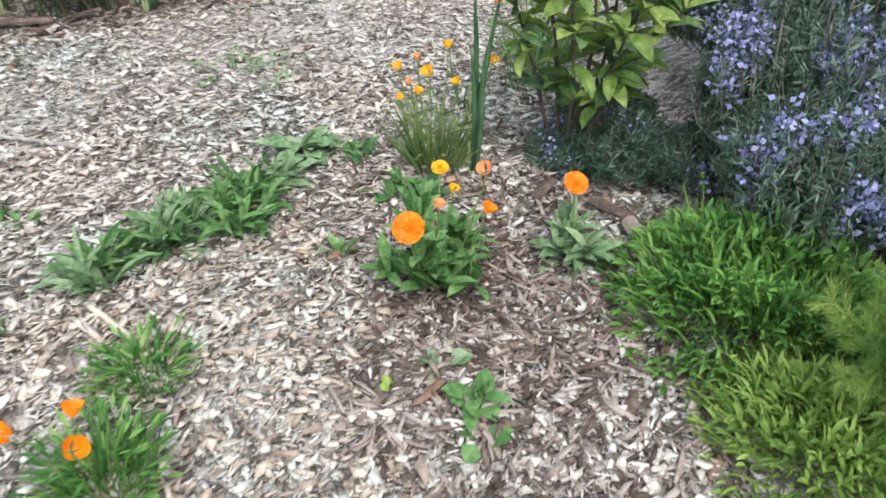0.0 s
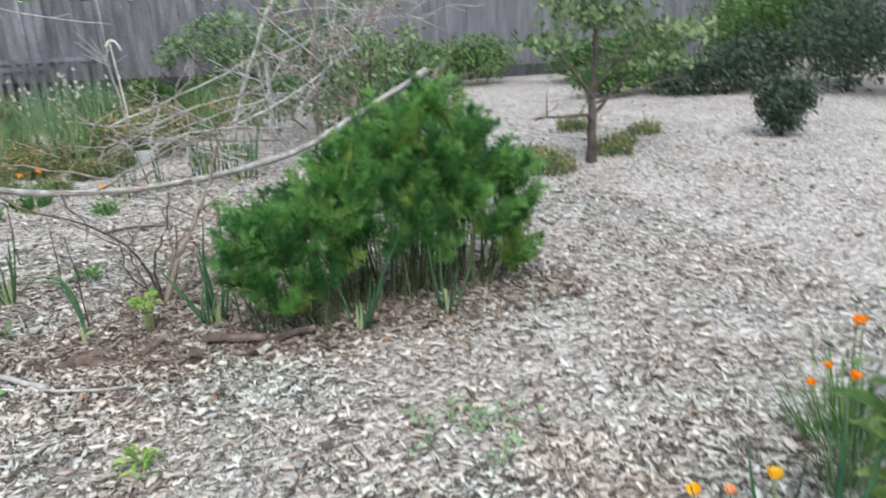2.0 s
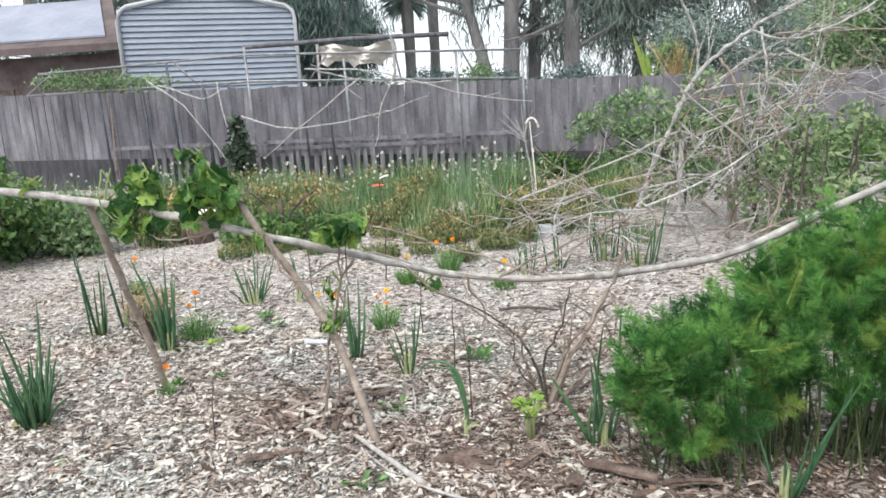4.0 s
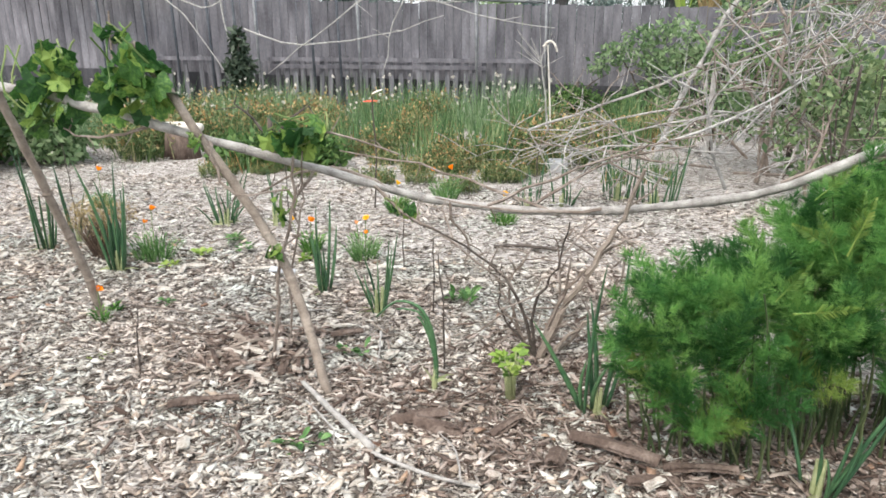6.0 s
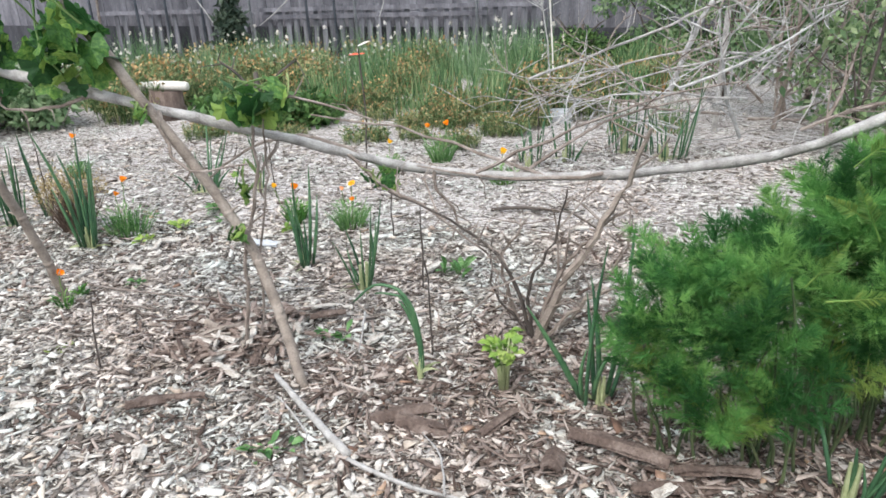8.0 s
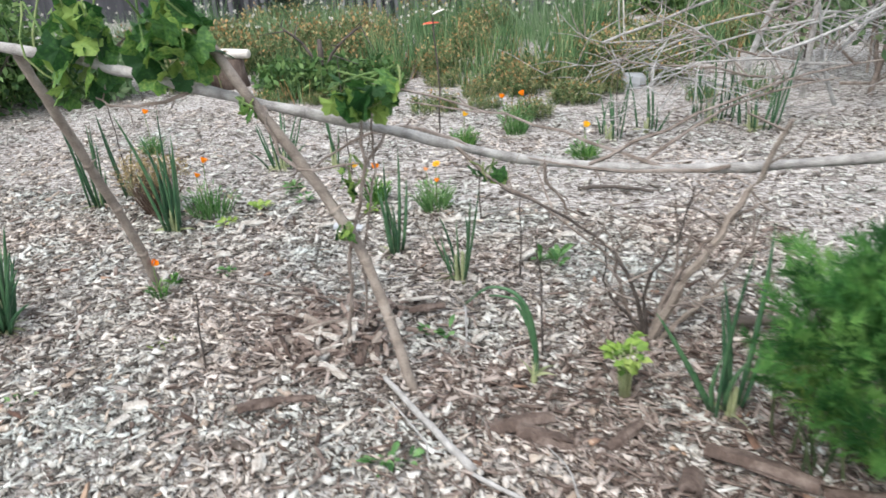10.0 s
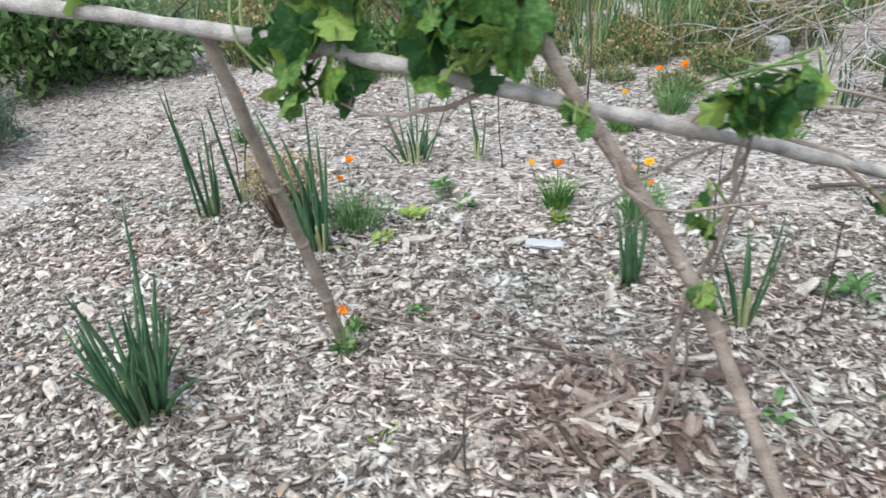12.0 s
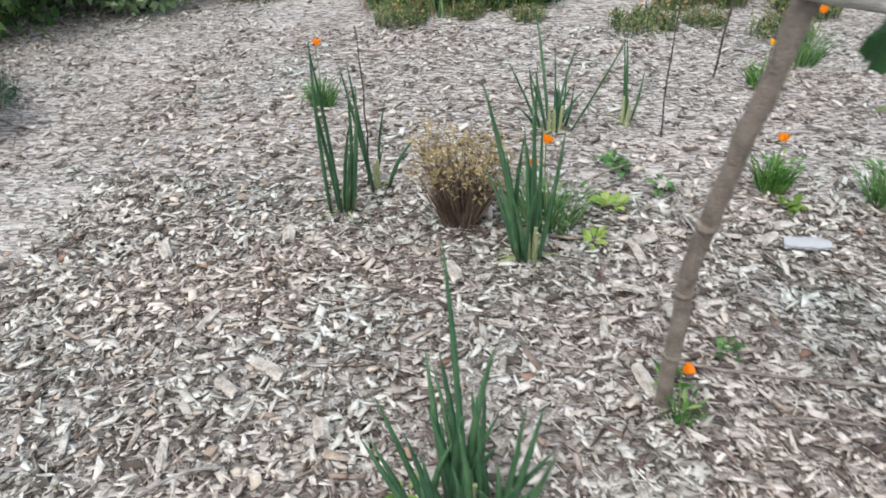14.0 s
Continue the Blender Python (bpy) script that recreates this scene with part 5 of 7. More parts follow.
stick([(-0.17, 2.81, 0.03), (0.0, 2.63, 0.03), (0.2, 2.43, 0.025)], 0.009, 0.014, "pale straight stick lying on mulch", GREYWOOD, 1)
stick([(-0.12, 2.7, 0.02), (0.02, 2.55, 0.02), (0.07, 2.45, 0.02)], 0.004, 0.003, "thin pale twig lying on mulch", GREYWOOD, 2)
stick([(0.2, 2.42, 0.02), (0.4, 2.33, 0.02), (0.55, 2.3, 0.02)], 0.008, 0.004, "grey twig lying on mulch", GREYWOOD, 3)
stick([(0.59, 1.51, 0.018), (0.68, 1.38, 0.022), (0.76, 1.29, 0.02), (0.85, 1.19, 0.018)], 0.007, 0.009, "curved pale tan stick lying on mulch", GREYWOOD, 4)
stick([(0.33, 1.40, 0.02), (0.40, 1.5, 0.022), (0.47, 1.575, 0.03)], 0.008, 0.006, "short brown stick lying on mulch", POLE, 5)
stick([(0.655, 0.29, 0.035), (0.68, 0.19, 0.037), (0.71, 0.075, 0.035)], 0.008, 0.010, "pale split piece of wood on mulch", CHIP_CREAM, 6)
stick([(0.615, 0.25, 0.033), (0.63, 0.19, 0.035), (0.645, 0.135, 0.033)], 0.009, 0.008, "pale broken piece of wood on mulch", CHIP_CREAM, 7)
stick([(1.5, -0.24, 0.02), (1.58, -0.27, 0.022)], 0.008, 0.006, "short pale splinter of wood on mulch", GREYWOOD, 8)
stick([(-0.8, 3.35, 0.02), (-0.4, 3.3, 0.03), (-0.15, 3.28, 0.02)], 0.005, 0.003, "thin grey twig lying on mulch", TWIG, 9)
stick([(-1.3, 3.45, 0.02), (-1.0, 3.4, 0.025), (-0.62, 3.38, 0.02)], 0.005, 0.003, "long thin grey twig lying on mulch", TWIG, 10)
stick([(0.95, 3.3, 0.05), (1.25, 3.32, 0.06), (1.5, 3.4, 0.05)], 0.02, 0.015, "dark stick lying under the fennel bush", DARKTRUNK, 12)
stick([(0.35, 4.7, 0.02), (0.55, 4.72, 0.03), (0.75, 4.68, 0.02)], 0.012, 0.008, "dark stick lying on mulch", DARKTRUNK, 13)
for k, (x, y, h) in enumerate(((-0.83, 2.8, 0.3), (0.17, 3.63, 0.38), (0.32, 3.05, 0.48), (-1.05, 4.95, 0.7), (-0.1, 4.2, 0.4), (0.55, 6.2, 0.5), (-2.25, 4.4, 0.62))):
    rn = random.Random(500 + k)
    g = Geo(k)
    ln = wobble([(0, 0, -0.02), (rn.uniform(-0.02, 0.02), 0, h * 0.5), (rn.uniform(-0.03, 0.03), rn.uniform(-0.03, 0.03), h)], 0.004, rn, 4)
    g.tube(ln, taper(len(ln), 0.0045, 0.0022), 5)
    single("standing_twig", g, DARKTRUNK, "thin dark dead twig standing upright in mulch", "twig", "standing twigs", at=(x, y, 0))


rnd = random.Random(560)
for k in range(26):
    x, y, a = rnd.uniform(-2.9, 0.6), rnd.uniform(2.3, 4.6), rnd.uniform(0, 6.28)
    L = rnd.uniform(0.12, 0.4)
    stick([(x, y, 0.028), (x + math.cos(a) * L * 0.5 + rnd.gauss(0, 0.015), y + math.sin(a) * L * 0.5 + rnd.gauss(0, 0.015), 0.034), (x + math.cos(a) * L, y + math.sin(a) * L, 0.028)], rnd.uniform(0.003, 0.006), 0.002, "thin dry twig lying on mulch", (TWIG, POLE, GREYWOOD)[k % 3], 560 + k)


def bark_piece(x, y, L, W, rz, tilt, seed, mat=BARK, label="curled piece of dark brown bark on mulch", z=0.018):
    """A curved slab of bark."""
    rn = random.Random(seed)
    verts, faces = [], []
    n, m = 7, 4
    for side in (0, 1):
        for i in range(n):
            for j in range(m):
                u, v = i / (n - 1) - 0.5, j / (m - 1) - 0.5
                wd = W * (1 - 0.6 * abs(u) ** 1.5) * rn.uniform(0.85, 1.1)
                verts.append(Vector((u * L, v * wd, 0.6 * W * (0.25 - v * v) * 1.4 + 0.12 * L * (0.25 - u * u) + rn.uniform(0, 0.006) - side * 0.008)))
    for side in (0, 1):
        o = side * n * m
        for i in range(n - 1):
            for j in range(m - 1):
                f = (o + i * m + j, o + (i + 1) * m + j, o + (i + 1) * m + j + 1, o + i * m + j + 1)
                faces.append(f if side == 0 else f[::-1])
    g = Geo(seed)
    g.add(verts, faces)
    ob = single("bark_piece", g, mat, label, "bark", "bark pieces")
    ob.matrix_world = pose(x, y, z, tilt, tilt * 0.5, rz)
    return ob


rnd = random.Random(600)
for k, (x, y, L, W, rz_) in enumerate(((-0.53, 2.62, 0.2, 0.06, 40), (-0.43, 2.66, 0.2, 0.05, 15), (-0.52, 3.05, 0.2, 0.05, 70), (-0.45, 3.1, 0.16, 0.05, 120), (-0.35, 3.12, 0.14, 0.04, 95), (-0.15, 3.3, 0.2, 0.07, 20),
                                       (0.3, 2.66, 0.28, 0.09, 25), (0.38, 2.6, 0.24, 0.08, -10), (0.77, 2.49, 0.14, 0.09, 80), (0.95, 2.58, 0.4, 0.09, -20), (1.2, 2.5, 0.3, 0.08, -8), (1.05, 2.42, 0.22, 0.06, 15), (-0.62, 2.95, 0.18, 0.05, 60),
                                       (-0.3, 2.95, 0.2, 0.05, 100), (-0.5, 2.88, 0.16, 0.04, 80), (-0.68, 3.1, 0.15, 0.04, 130), (0.6, 2.65, 0.2, 0.06, 50), (2.1, -0.18, 0.22, 0.06, 110), (2.0, 0.03, 0.18, 0.06, 20), (1.98, -0.1, 0.15, 0.05, 70), (1.5, -0.2, 0.09, 0.04, 80), (1.75, -0.42, 0.1, 0.04, 40), (2.12, -0.3, 0.2, 0.05, 95), (1.55, -0.75, 0.12, 0.04, 30), (1.7, -0.55, 0.12, 0.05, 140))):
    bark_piece(x, y, L * 0.72, W * 0.72, rz_, rnd.uniform(-20, 20), 600 + k, BARK)
for k in range(60):
    bark_piece(rnd.uniform(-3.0, 1.1), rnd.uniform(2.2, 4.6), rnd.uniform(0.06, 0.12), rnd.uniform(0.02, 0.045), rnd.uniform(0, 180), rnd.uniform(-12, 12), 700 + k, CHIP, "large pale wood chip lying on mulch")
for k, (x, y, L, rz_, t_) in enumerate(((1.99, -0.40, 0.17, 110, 22), (2.06, -0.32, 0.14, 70, -25), (1.92, -0.30, 0.12, 150, 15), (2.10, -0.42, 0.12, 20, 18), (2.0, -0.48, 0.11, 60, -14))):
    bark_piece(x, y, L, 0.05, rz_, t_, 780 + k, POLE, "curled pale brown piece of bark on mulch")
for k in range(80):
    px_, py_ = rnd.gauss(0, 0.15), rnd.gauss(0, 0.12)
    bark_piece(-0.48 + px_, 3.06 + py_, rnd.uniform(0.05, 0.15), rnd.uniform(0.012, 0.034), rnd.uniform(0, 180), rnd.uniform(-30, 30), 800 + k, (POLE, CHIP_DARK, CHIP, BARK, CHIP_DARK)[k % 5], "torn curl of brown bark on a heap", 0.02 + 0.03 * math.exp(-(px_ * px_ + py_ * py_) / 0.02))
bark_piece(-0.745, 4.05, 0.15, 0.06, 0, 4, 760, TRIM, "flat whitish piece of wood on mulch")
bark_piece(-0.93, 2.55, 0.08, 0.05, 20, 4, 761, CHIP, "small whitish stone-like wood piece on mulch")

stump = thing("stump_seat", -3.25, 7.5, 0, "pale sawn log slab on a short brown stump", "stump")
g = Geo(1)
g.tube([(0, 0, -0.02), (0, 0, 0.12), (0.01, 0, 0.27)], [0.2, 0.17, 0.16], 12)
part("stump", g, BARK, stump, smooth=True)
g = Geo(2)
g.tube([(-0.26, 0, 0.31), (-0.24, 0, 0.31), (0, 0, 0.315), (0.24, 0, 0.31), (0.26, 0, 0.31)], [0.035, 0.045, 0.05, 0.045, 0.035], 10)
part("slab", g, WHITE, stump, "pale bleached slab", smooth=True)
g = Geo(9)
g.tube([(0, 0, -0.03), (0, 0, 0.02), (0.01, 0, 0.075), (0.01, 0, 0.09)], [0.11, 0.115, 0.10, 0.06], 9)
single("stone_block", g, TRIM, "rounded whitish stone block on mulch", "stone", at=(0.68, 7.5, 0))

stk = thing("white_stake", 0.57, 8.4, 0, "thin leaning white stake with cloth tied round its top", "stake")
g = Geo(3)
g.tube([(0.03, 0, -0.02), (0, 0, 0.5), (-0.05, 0, 1.14)], [0.009, 0.008, 0.007], 7)
part("rod", g, WHITE, stk)
g = Geo(4)
g.tube(wobble([(-0.10, 0, 1.12), (-0.05, 0.02, 1.17), (0.02, 0, 1.15), (0.05, 0, 1.07)], 0.01, rnd), 0.012, 6)
part("cloth", g, WHITE, stk, "white cloth tie")
g = Geo(5)
g.tube(wobble([(0.0, 0.02, 0.0), (-0.06, 0.02, 0.6), (-0.12, 0.02, 1.0)], 0.01, rnd), 0.008, 5)
dead = part("dead_stem", g, PALETWIG, stk, "pale dead stem")
for k in range(12):
    s_ = Vector((-0.11 - 0.01 * k / 12, 0.02, 0.9 + 0.01 * k))
    g = Geo(k)
    g.tube([s_, s_ + Vector((rnd.uniform(-0.3, 0.25), rnd.uniform(-0.1, 0.1), rnd.uniform(0.05, 0.4)))], [0.005, 0.002], 4)
    part("twig", g, PALETWIG, dead)

mark = thing("garden_marker", -0.66, 5.68, 0, "thin dark plant stem carrying a red and white tag", "marker")
g = Geo(6)
g.tube(wobble([(0, 0, -0.02), (0.02, 0, 0.35), (0, 0, 0.82)], 0.006, rnd), 0.006, 5)
part("stem", g, DARKTRUNK, mark)
g = Geo(7)
g.leaf((-0.07, 0, 0.78), (1, 0, 0.1), 0.11, 0.042, 0.1, 0.2, (0.4, 1, 0.9, 0.5))
part("red_tag", g, RED, mark, "red tag")
g = Geo(8)
g.leaf((0.0, 0, 0.84), (1, 0, 0.4), 0.085, 0.036, 0.1, 0.2, (0.4, 1, 0.9, 0.5))
part("white_tag", g, WHITE, mark, "white tag")


# ---- wildflower bed before the fence ----
def meadow_clump(seed, kind):
    """A tangled clump of thin stems about half a metre wide; built once for each kind."""
    rn = random.Random(seed)
    lab = {"rust": "tangled clump of orange brown and yellow wildflowers", "green": "clump of tall thin green grassy stalks", "white": "clump of green stalks with small white flower heads", "low": "low yellowish green straggly clump"}[kind]
    ob = thing("wildflower_clump", 0, 0, 0, lab, "wildflowers", "wildflower bed " + kind)
    g, t = Geo(seed), Geo(seed + 1)
    h = {"rust": 0.38, "green": 0.52, "white": 0.62, "low": 0.24}[kind]
    n = {"rust": 260, "green": 120, "white": 150, "low": 190}[kind]
    for k in range(n):
        a, rr = rn.uniform(0, 6.28), math.sqrt(rn.random()) * 0.3
        b = Vector((math.cos(a) * rr, math.sin(a) * rr, -0.01))
        d = Vector((rn.gauss(0, 0.25), rn.gauss(0, 0.25), 1)).normalized()
        L = h * rn.uniform(0.3, 1.12)
        g.blade(b, d, L, 0.009 if kind != "green" else 0.016, rn.uniform(0, 0.4), 2)
        if kind in ("rust", "low"):
            for j in range(4):
                g.leaf(b + d * L * rn.uniform(0.2, 0.9), (rn.gauss(0, 1), rn.gauss(0, 1), 0.7), 0.06, 0.014, 0.3)
            for j in range(3):
                if rn.random() < (0.3 if kind == "rust" else 0.16):
                    t.leaf(b + d * L * rn.uniform(0.75, 1.02), (rn.gauss(0, 1), rn.gauss(0, 1), 1), 0.035, 0.024, 0.1)
        if kind == "white" and k % 15 == 0:
            for j in range(14):
                t.leaf(b + d * L * 1.0, (rn.gauss(0, 1), rn.gauss(0, 1), rn.gauss(0, 1)), 0.028, 0.012, 0.1)
    part("stem_tuft", g, {"rust": MEADOW, "green": STALKGREEN, "white": LEAF_GREY, "low": MEADOW}[kind], ob)
    if kind == "green":
        for k in range(40):
            a, rr = rn.uniform(0, 6.28), math.sqrt(rn.random()) * 0.32
            t.blade((math.cos(a) * rr, math.sin(a) * rr, -0.01), (rn.gauss(0, 0.5), rn.gauss(0, 0.5), 1), rn.uniform(0.15, 0.4), 0.011, 0.4, 2)
    if t.n:
        part("bloom_tuft", t, WHITE if kind == "white" else RUST, ob)
    return ob


protos = {k: [meadow_clump(800 + 10 * i + j, k) for j in range(2)] for i, k in enumerate(("rust", "green", "white", "low"))}
rnd = random.Random(810)
spots = []
for k in range(90):
    x = rnd.uniform(-5.6, 0.45)
    y = rnd.uniform(max(7.9 + 0.10 * max(0, -x - 1.5) - (0.7 if x < -1.8 else 0), 6.9), 11.3)
    f = rnd.random()
    lush = -1.7 < x < 0.5
    if y > 9.6:
        kind = "white" if f < 0.5 else "green" if f < (0.85 if lush else 0.6) else "rust"
    elif y > 8.6:
        kind = "green" if f < (0.5 if lush else 0.15) else "white" if f > 0.86 else "rust" if f < 0.7 else "low"
    else:
        kind = "rust" if f < 0.42 else "low" if f < 0.66 else "green"
    spots.append((x, y, kind))
spots += [(x, y, "low") for x, y in ((-0.9, 6.5), (-0.5, 6.6), (-0.1, 6.4), (-1.6, 6.7), (-2.0, 6.75), (-2.4, 6.6), (0.2, 6.9), (0.9, 7.8), (1.1, 8.8), (0.8, 9.5), (1.6, 9.4), (2.0, 10.2), (1.3, 10.4), (5.4, 6.6), (4.1, 5.3), (4.9, 5.2), (5.3, 5.6), (3.6, 6.6), (5.9, 6.0), (4.0, 4.9))]
spots += [(rnd.uniform(-2.6, 1.2), rnd.uniform(6.9, 8.2), ("rust", "low", "rust", "green")[k % 4]) for k in range(22)]
spots += [(rnd.uniform(0.9, 2.3), rnd.uniform(8.6, 11.4), ("low", "low", "green")[k % 3]) for k in range(14)]
spots += [(x, y, "green") for x, y in ((-2.2, 6.9), (-1.9, 7.0), (-2.6, 7.0), (-5.2, 6.9), (-5.0, 7.4), (1.2, 6.9), (1.6, 7.0))]
spots += [(-4.6 - 0.42 * (k % 6) + 0.3 * (k // 6 % 2), 8.3 + 0.6 * (k // 6), "white" if k % 3 else "low") for k in range(24)]
first = set()
for k, (x, y, kind) in enumerate(spots):
    pr = protos[kind][k % 2]
    s = rnd.uniform(0.6, 1.25) * (0.7 if y < 6.3 and x > 3 else 0.62 if y < 7.6 and x > -3.2 else 1.0)
    m = pose(x, y, 0, 0, 0, rnd.uniform(0, 360)) @ Matrix.Diagonal((s, s, s, 1))
    if (kind, k % 2) not in first:
        first.add((kind, k % 2))
        pr.matrix_world = m
        pr.scale = (s, s, s)
    else:
        loc, rot, sc = m.decompose()
        ob = copy_thing(pr, Matrix.Identity(4))
        ob.matrix_world = m


# ---- brush pile ----
brush = thing("dead_brush", 2.3, 7.6, 0, "large tangle of dead grey branches standing over the bed", "brush")
brush.matrix_world = Matrix()
rnd = random.Random(900)


def kinked(p, d, L, r, n=6):
    pts, q = [Vector(p)], Vector(p)
    d = Vector(d).normalized()
    for i in range(n):
        d = (d + Vector((rnd.gauss(0, 0.16), rnd.gauss(0, 0.16), rnd.gauss(-0.02, 0.14)))).normalized()
        q = q + d * (L / n)
        q.z = max(q.z, 0.03)
        pts.append(q.copy())
    return pts, d


def spray(p, d, L, r, mat):
    """A kinked dead branch with side branches and their twigs."""
    pts, d = kinked(p, d, L, r)
    g = Geo(1)
    g.tube(pts, taper(len(pts), r, r * 0.3), 6)
    main = part("dead_branch", g, mat, brush)
    for i in range(7):
        e = (d + Vector((rnd.gauss(0, 0.9), rnd.gauss(0, 0.7), rnd.gauss(0.1, 0.7)))).normalized()
        L2 = L * rnd.uniform(0.3, 0.6)
        side, d2 = kinked(pts[rnd.randrange(1, len(pts) - 1)], e, L2, r * 0.5)
        g = Geo(2)
        g.tube(side, taper(len(side), r * 0.5, r * 0.15), 5)
        for k in range(4):
            e2 = (d2 + Vector((rnd.gauss(0, 0.9), rnd.gauss(0, 0.7), rnd.gauss(0.1, 0.7)))).normalized()
            tw, _ = kinked(side[rnd.randrange(1, len(side) - 1)], e2, L2 * rnd.uniform(0.3, 0.6), r * 0.25, 4)
            g.tube(tw, taper(len(tw), max(0.0045, r * 0.35), 0.002), 4)
        part("side_branch", g, mat, main)


def bough(pts, r0, r1, twigs, mat):
    """A long bent branch through the given points, with thin side shoots."""
    ln = wobble([Vector(p) for p in pts], 0.012, rnd, 4)
    g = Geo(3)
    g.tube(ln, taper(len(ln), r0, r1), 7)
    main = part("dead_branch", g, mat, brush)
    for k in range(twigs):
        i = rnd.randrange(2, len(ln) - 1)
        e = (ln[i] - ln[i - 1]).normalized() + Vector((rnd.gauss(0, 0.7), rnd.gauss(0, 0.7), rnd.gauss(0.1, 0.7)))
        side, d2 = kinked(ln[i], e, rnd.uniform(0.3, 0.75), 0.006)
        g = Geo(4)
        g.tube(side, taper(len(side), 0.007, 0.002), 5)
        for j in range(2):
            tw, _ = kinked(side[rnd.randrange(2, len(side) - 1)], d2 + Vector((rnd.gauss(0, 0.8), rnd.gauss(0, 0.6), rnd.gauss(0, 0.7))), rnd.uniform(0.12, 0.35), 0.003, 4)
            g.tube(tw, taper(len(tw), 0.004, 0.0015), 4)
        part("side_branch", g, mat, main)


bough([(1.6, 7.6, -0.02), (1.71, 7.6, 0.45), (1.93, 7.6, 1.0), (2.18, 7.6, 1.52), (2.4, 7.6, 1.74), (2.69, 7.6, 1.96), (3.0, 7.6, 2.12), (3.24, 7.6, 2.29), (3.45, 7.6, 2.58), (3.6, 7.6, 2.8)], 0.028, 0.008, 16, PALETWIG)
bough([(3.0, 7.6, 2.12), (3.37, 7.55, 2.32), (3.7, 7.5, 2.53), (3.85, 7.5, 2.62)], 0.016, 0.005, 3, GREYWOOD)
bough([(2.69, 7.6, 1.96), (3.07, 7.5, 1.85), (3.56, 7.4, 2.01), (3.86, 7.4, 2.25), (4.05, 7.4, 2.55), (4.1, 7.4, 2.75)], 0.014, 0.005, 4, PALETWIG)
bough([(2.01, 7.6, 1.25), (2.31, 7.5, 1.42), (2.82, 7.4, 1.43), (3.27, 7.4, 1.42), (3.58, 7.4, 1.5), (3.73, 7.4, 1.57)], 0.013, 0.005, 6, GREYWOOD)
bough([(2.8, 7.6, 1.98), (2.82, 7.5, 1.68), (2.84, 7.5, 1.33), (2.47, 7.4, 1.2), (2.21, 7.4, 1.09)], 0.013, 0.006, 5, PALETWIG)
bough([(0.4, 7.2, 0.40), (1.31, 7.5, 0.70), (1.85, 7.5, 0.93), (2.08, 7.5, 1.0), (2.31, 7.5, 0.81), (2.64, 7.5, 0.57), (2.97, 7.5, 0.3)], 0.012, 0.01, 5, GREYWOOD)
bough([(2.2, 7.65, 1.5), (2.19, 7.6, 1.94), (1.99, 7.6, 2.36), (1.85, 7.6, 2.56)], 0.012, 0.006, 1, GREYWOOD)
bough([(3.0, 7.5, 1.75), (3.42, 7.4, 1.49), (3.71, 7.4, 1.32), (4.02, 7.4, 1.35)], 0.011, 0.004, 5, PALETWIG)
bough([(2.4, 7.5, 1.7), (2.54, 7.4, 1.44), (2.58, 7.4, 1.24), (2.48, 7.4, 0.85), (2.5, 7.4, 0.1)], 0.014, 0.012, 5, TWIG)
for k, (p, d, L, r) in enumerate((((2.6, 7.4, 0.0), (-0.2, 0, 1), 1.6, 0.018), ((2.1, 7.4, 0.75), (-1, -0.25, -0.38), 1.9, 0.012), ((2.6, 7.2, 0.5), (0.5, -0.4, 0.5), 1.2, 0.012), ((2.8, 7.3, 0.2), (0.1, 0, 1), 1.4, 0.013), ((2.35, 7.2, 0.2), (-0.5, -0.3, 0.6), 1.1, 0.011), ((2.9, 7.3, 0.9), (0.8, -0.1, -0.25), 1.0, 0.011),
                                 ((2.2, 7.0, 0.1), (0.9, -0.2, 0.3), 1.2, 0.012), ((1.6, 6.6, 0.1), (-1, -0.5, 0.2), 1.3, 0.010), ((1.9, 6.4, 0.25), (-1, -0.35, 0.05), 1.6, 0.010), ((2.0, 6.2, 0.4), (-1, -0.4, 0.1), 1.5, 0.010), ((2.3, 6.6, 0.1), (0.35, 0.1, 1), 1.5, 0.018), ((2.0, 6.3, 0.1), (-0.3, 0, 1), 1.0, 0.013), ((2.5, 6.0, 0.1), (0.1, 0.1, 1), 1.1, 0.013), ((2.7, 6.5, 0.5), (-0.9, -0.1, 0.4), 1.4, 0.013), ((2.2, 5.6, 0.3), (0.9, 0.2, 0.5), 1.2, 0.011), ((1.5, 6.0, 0.5), (0.9, 0.1, 0.45), 1.5, 0.011), ((2.3, 7.5, 1.3), (0.9, -0.1, 0.25), 1.5, 0.012), ((2.4, 7.5, 1.5), (0.8, 0, 0.5), 1.4, 0.011), ((2.6, 7.4, 1.0), (0.8, 0, 0.3), 1.2, 0.010), ((2.0, 7.3, 0.6), (0.9, 0, 0.1), 1.4, 0.010), ((1.8, 7.0, 0.3), (-1, -0.1, 0.12), 1.2, 0.009), ((2.1, 7.0, 0.6), (-1, -0.3, -0.2), 1.6, 0.010), ((2.9, 7.5, 1.9), (0.7, 0, 0.1), 1.1, 0.010), ((2.2, 7.2, 0.3), (0.6, 0, 0.9), 1.5, 0.011))):
    spray(p, d, L, r * 1.15, (TWIG, GREYWOOD, TWIG, PALETWIG)[k % 4])

for x, y, h in ((1.95, 7.0, 0.95), (3.3, 7.6, 1.0)):
    g = Geo(int(x * 10))
    g.tube([(0, 0, -0.02), (0.01, 0, h)], [0.025, 0.022], 8)
    single("garden_post", g, GREYWOOD, "weathered grey post standing in the bed", "post", "garden posts", at=(x, y, 0))


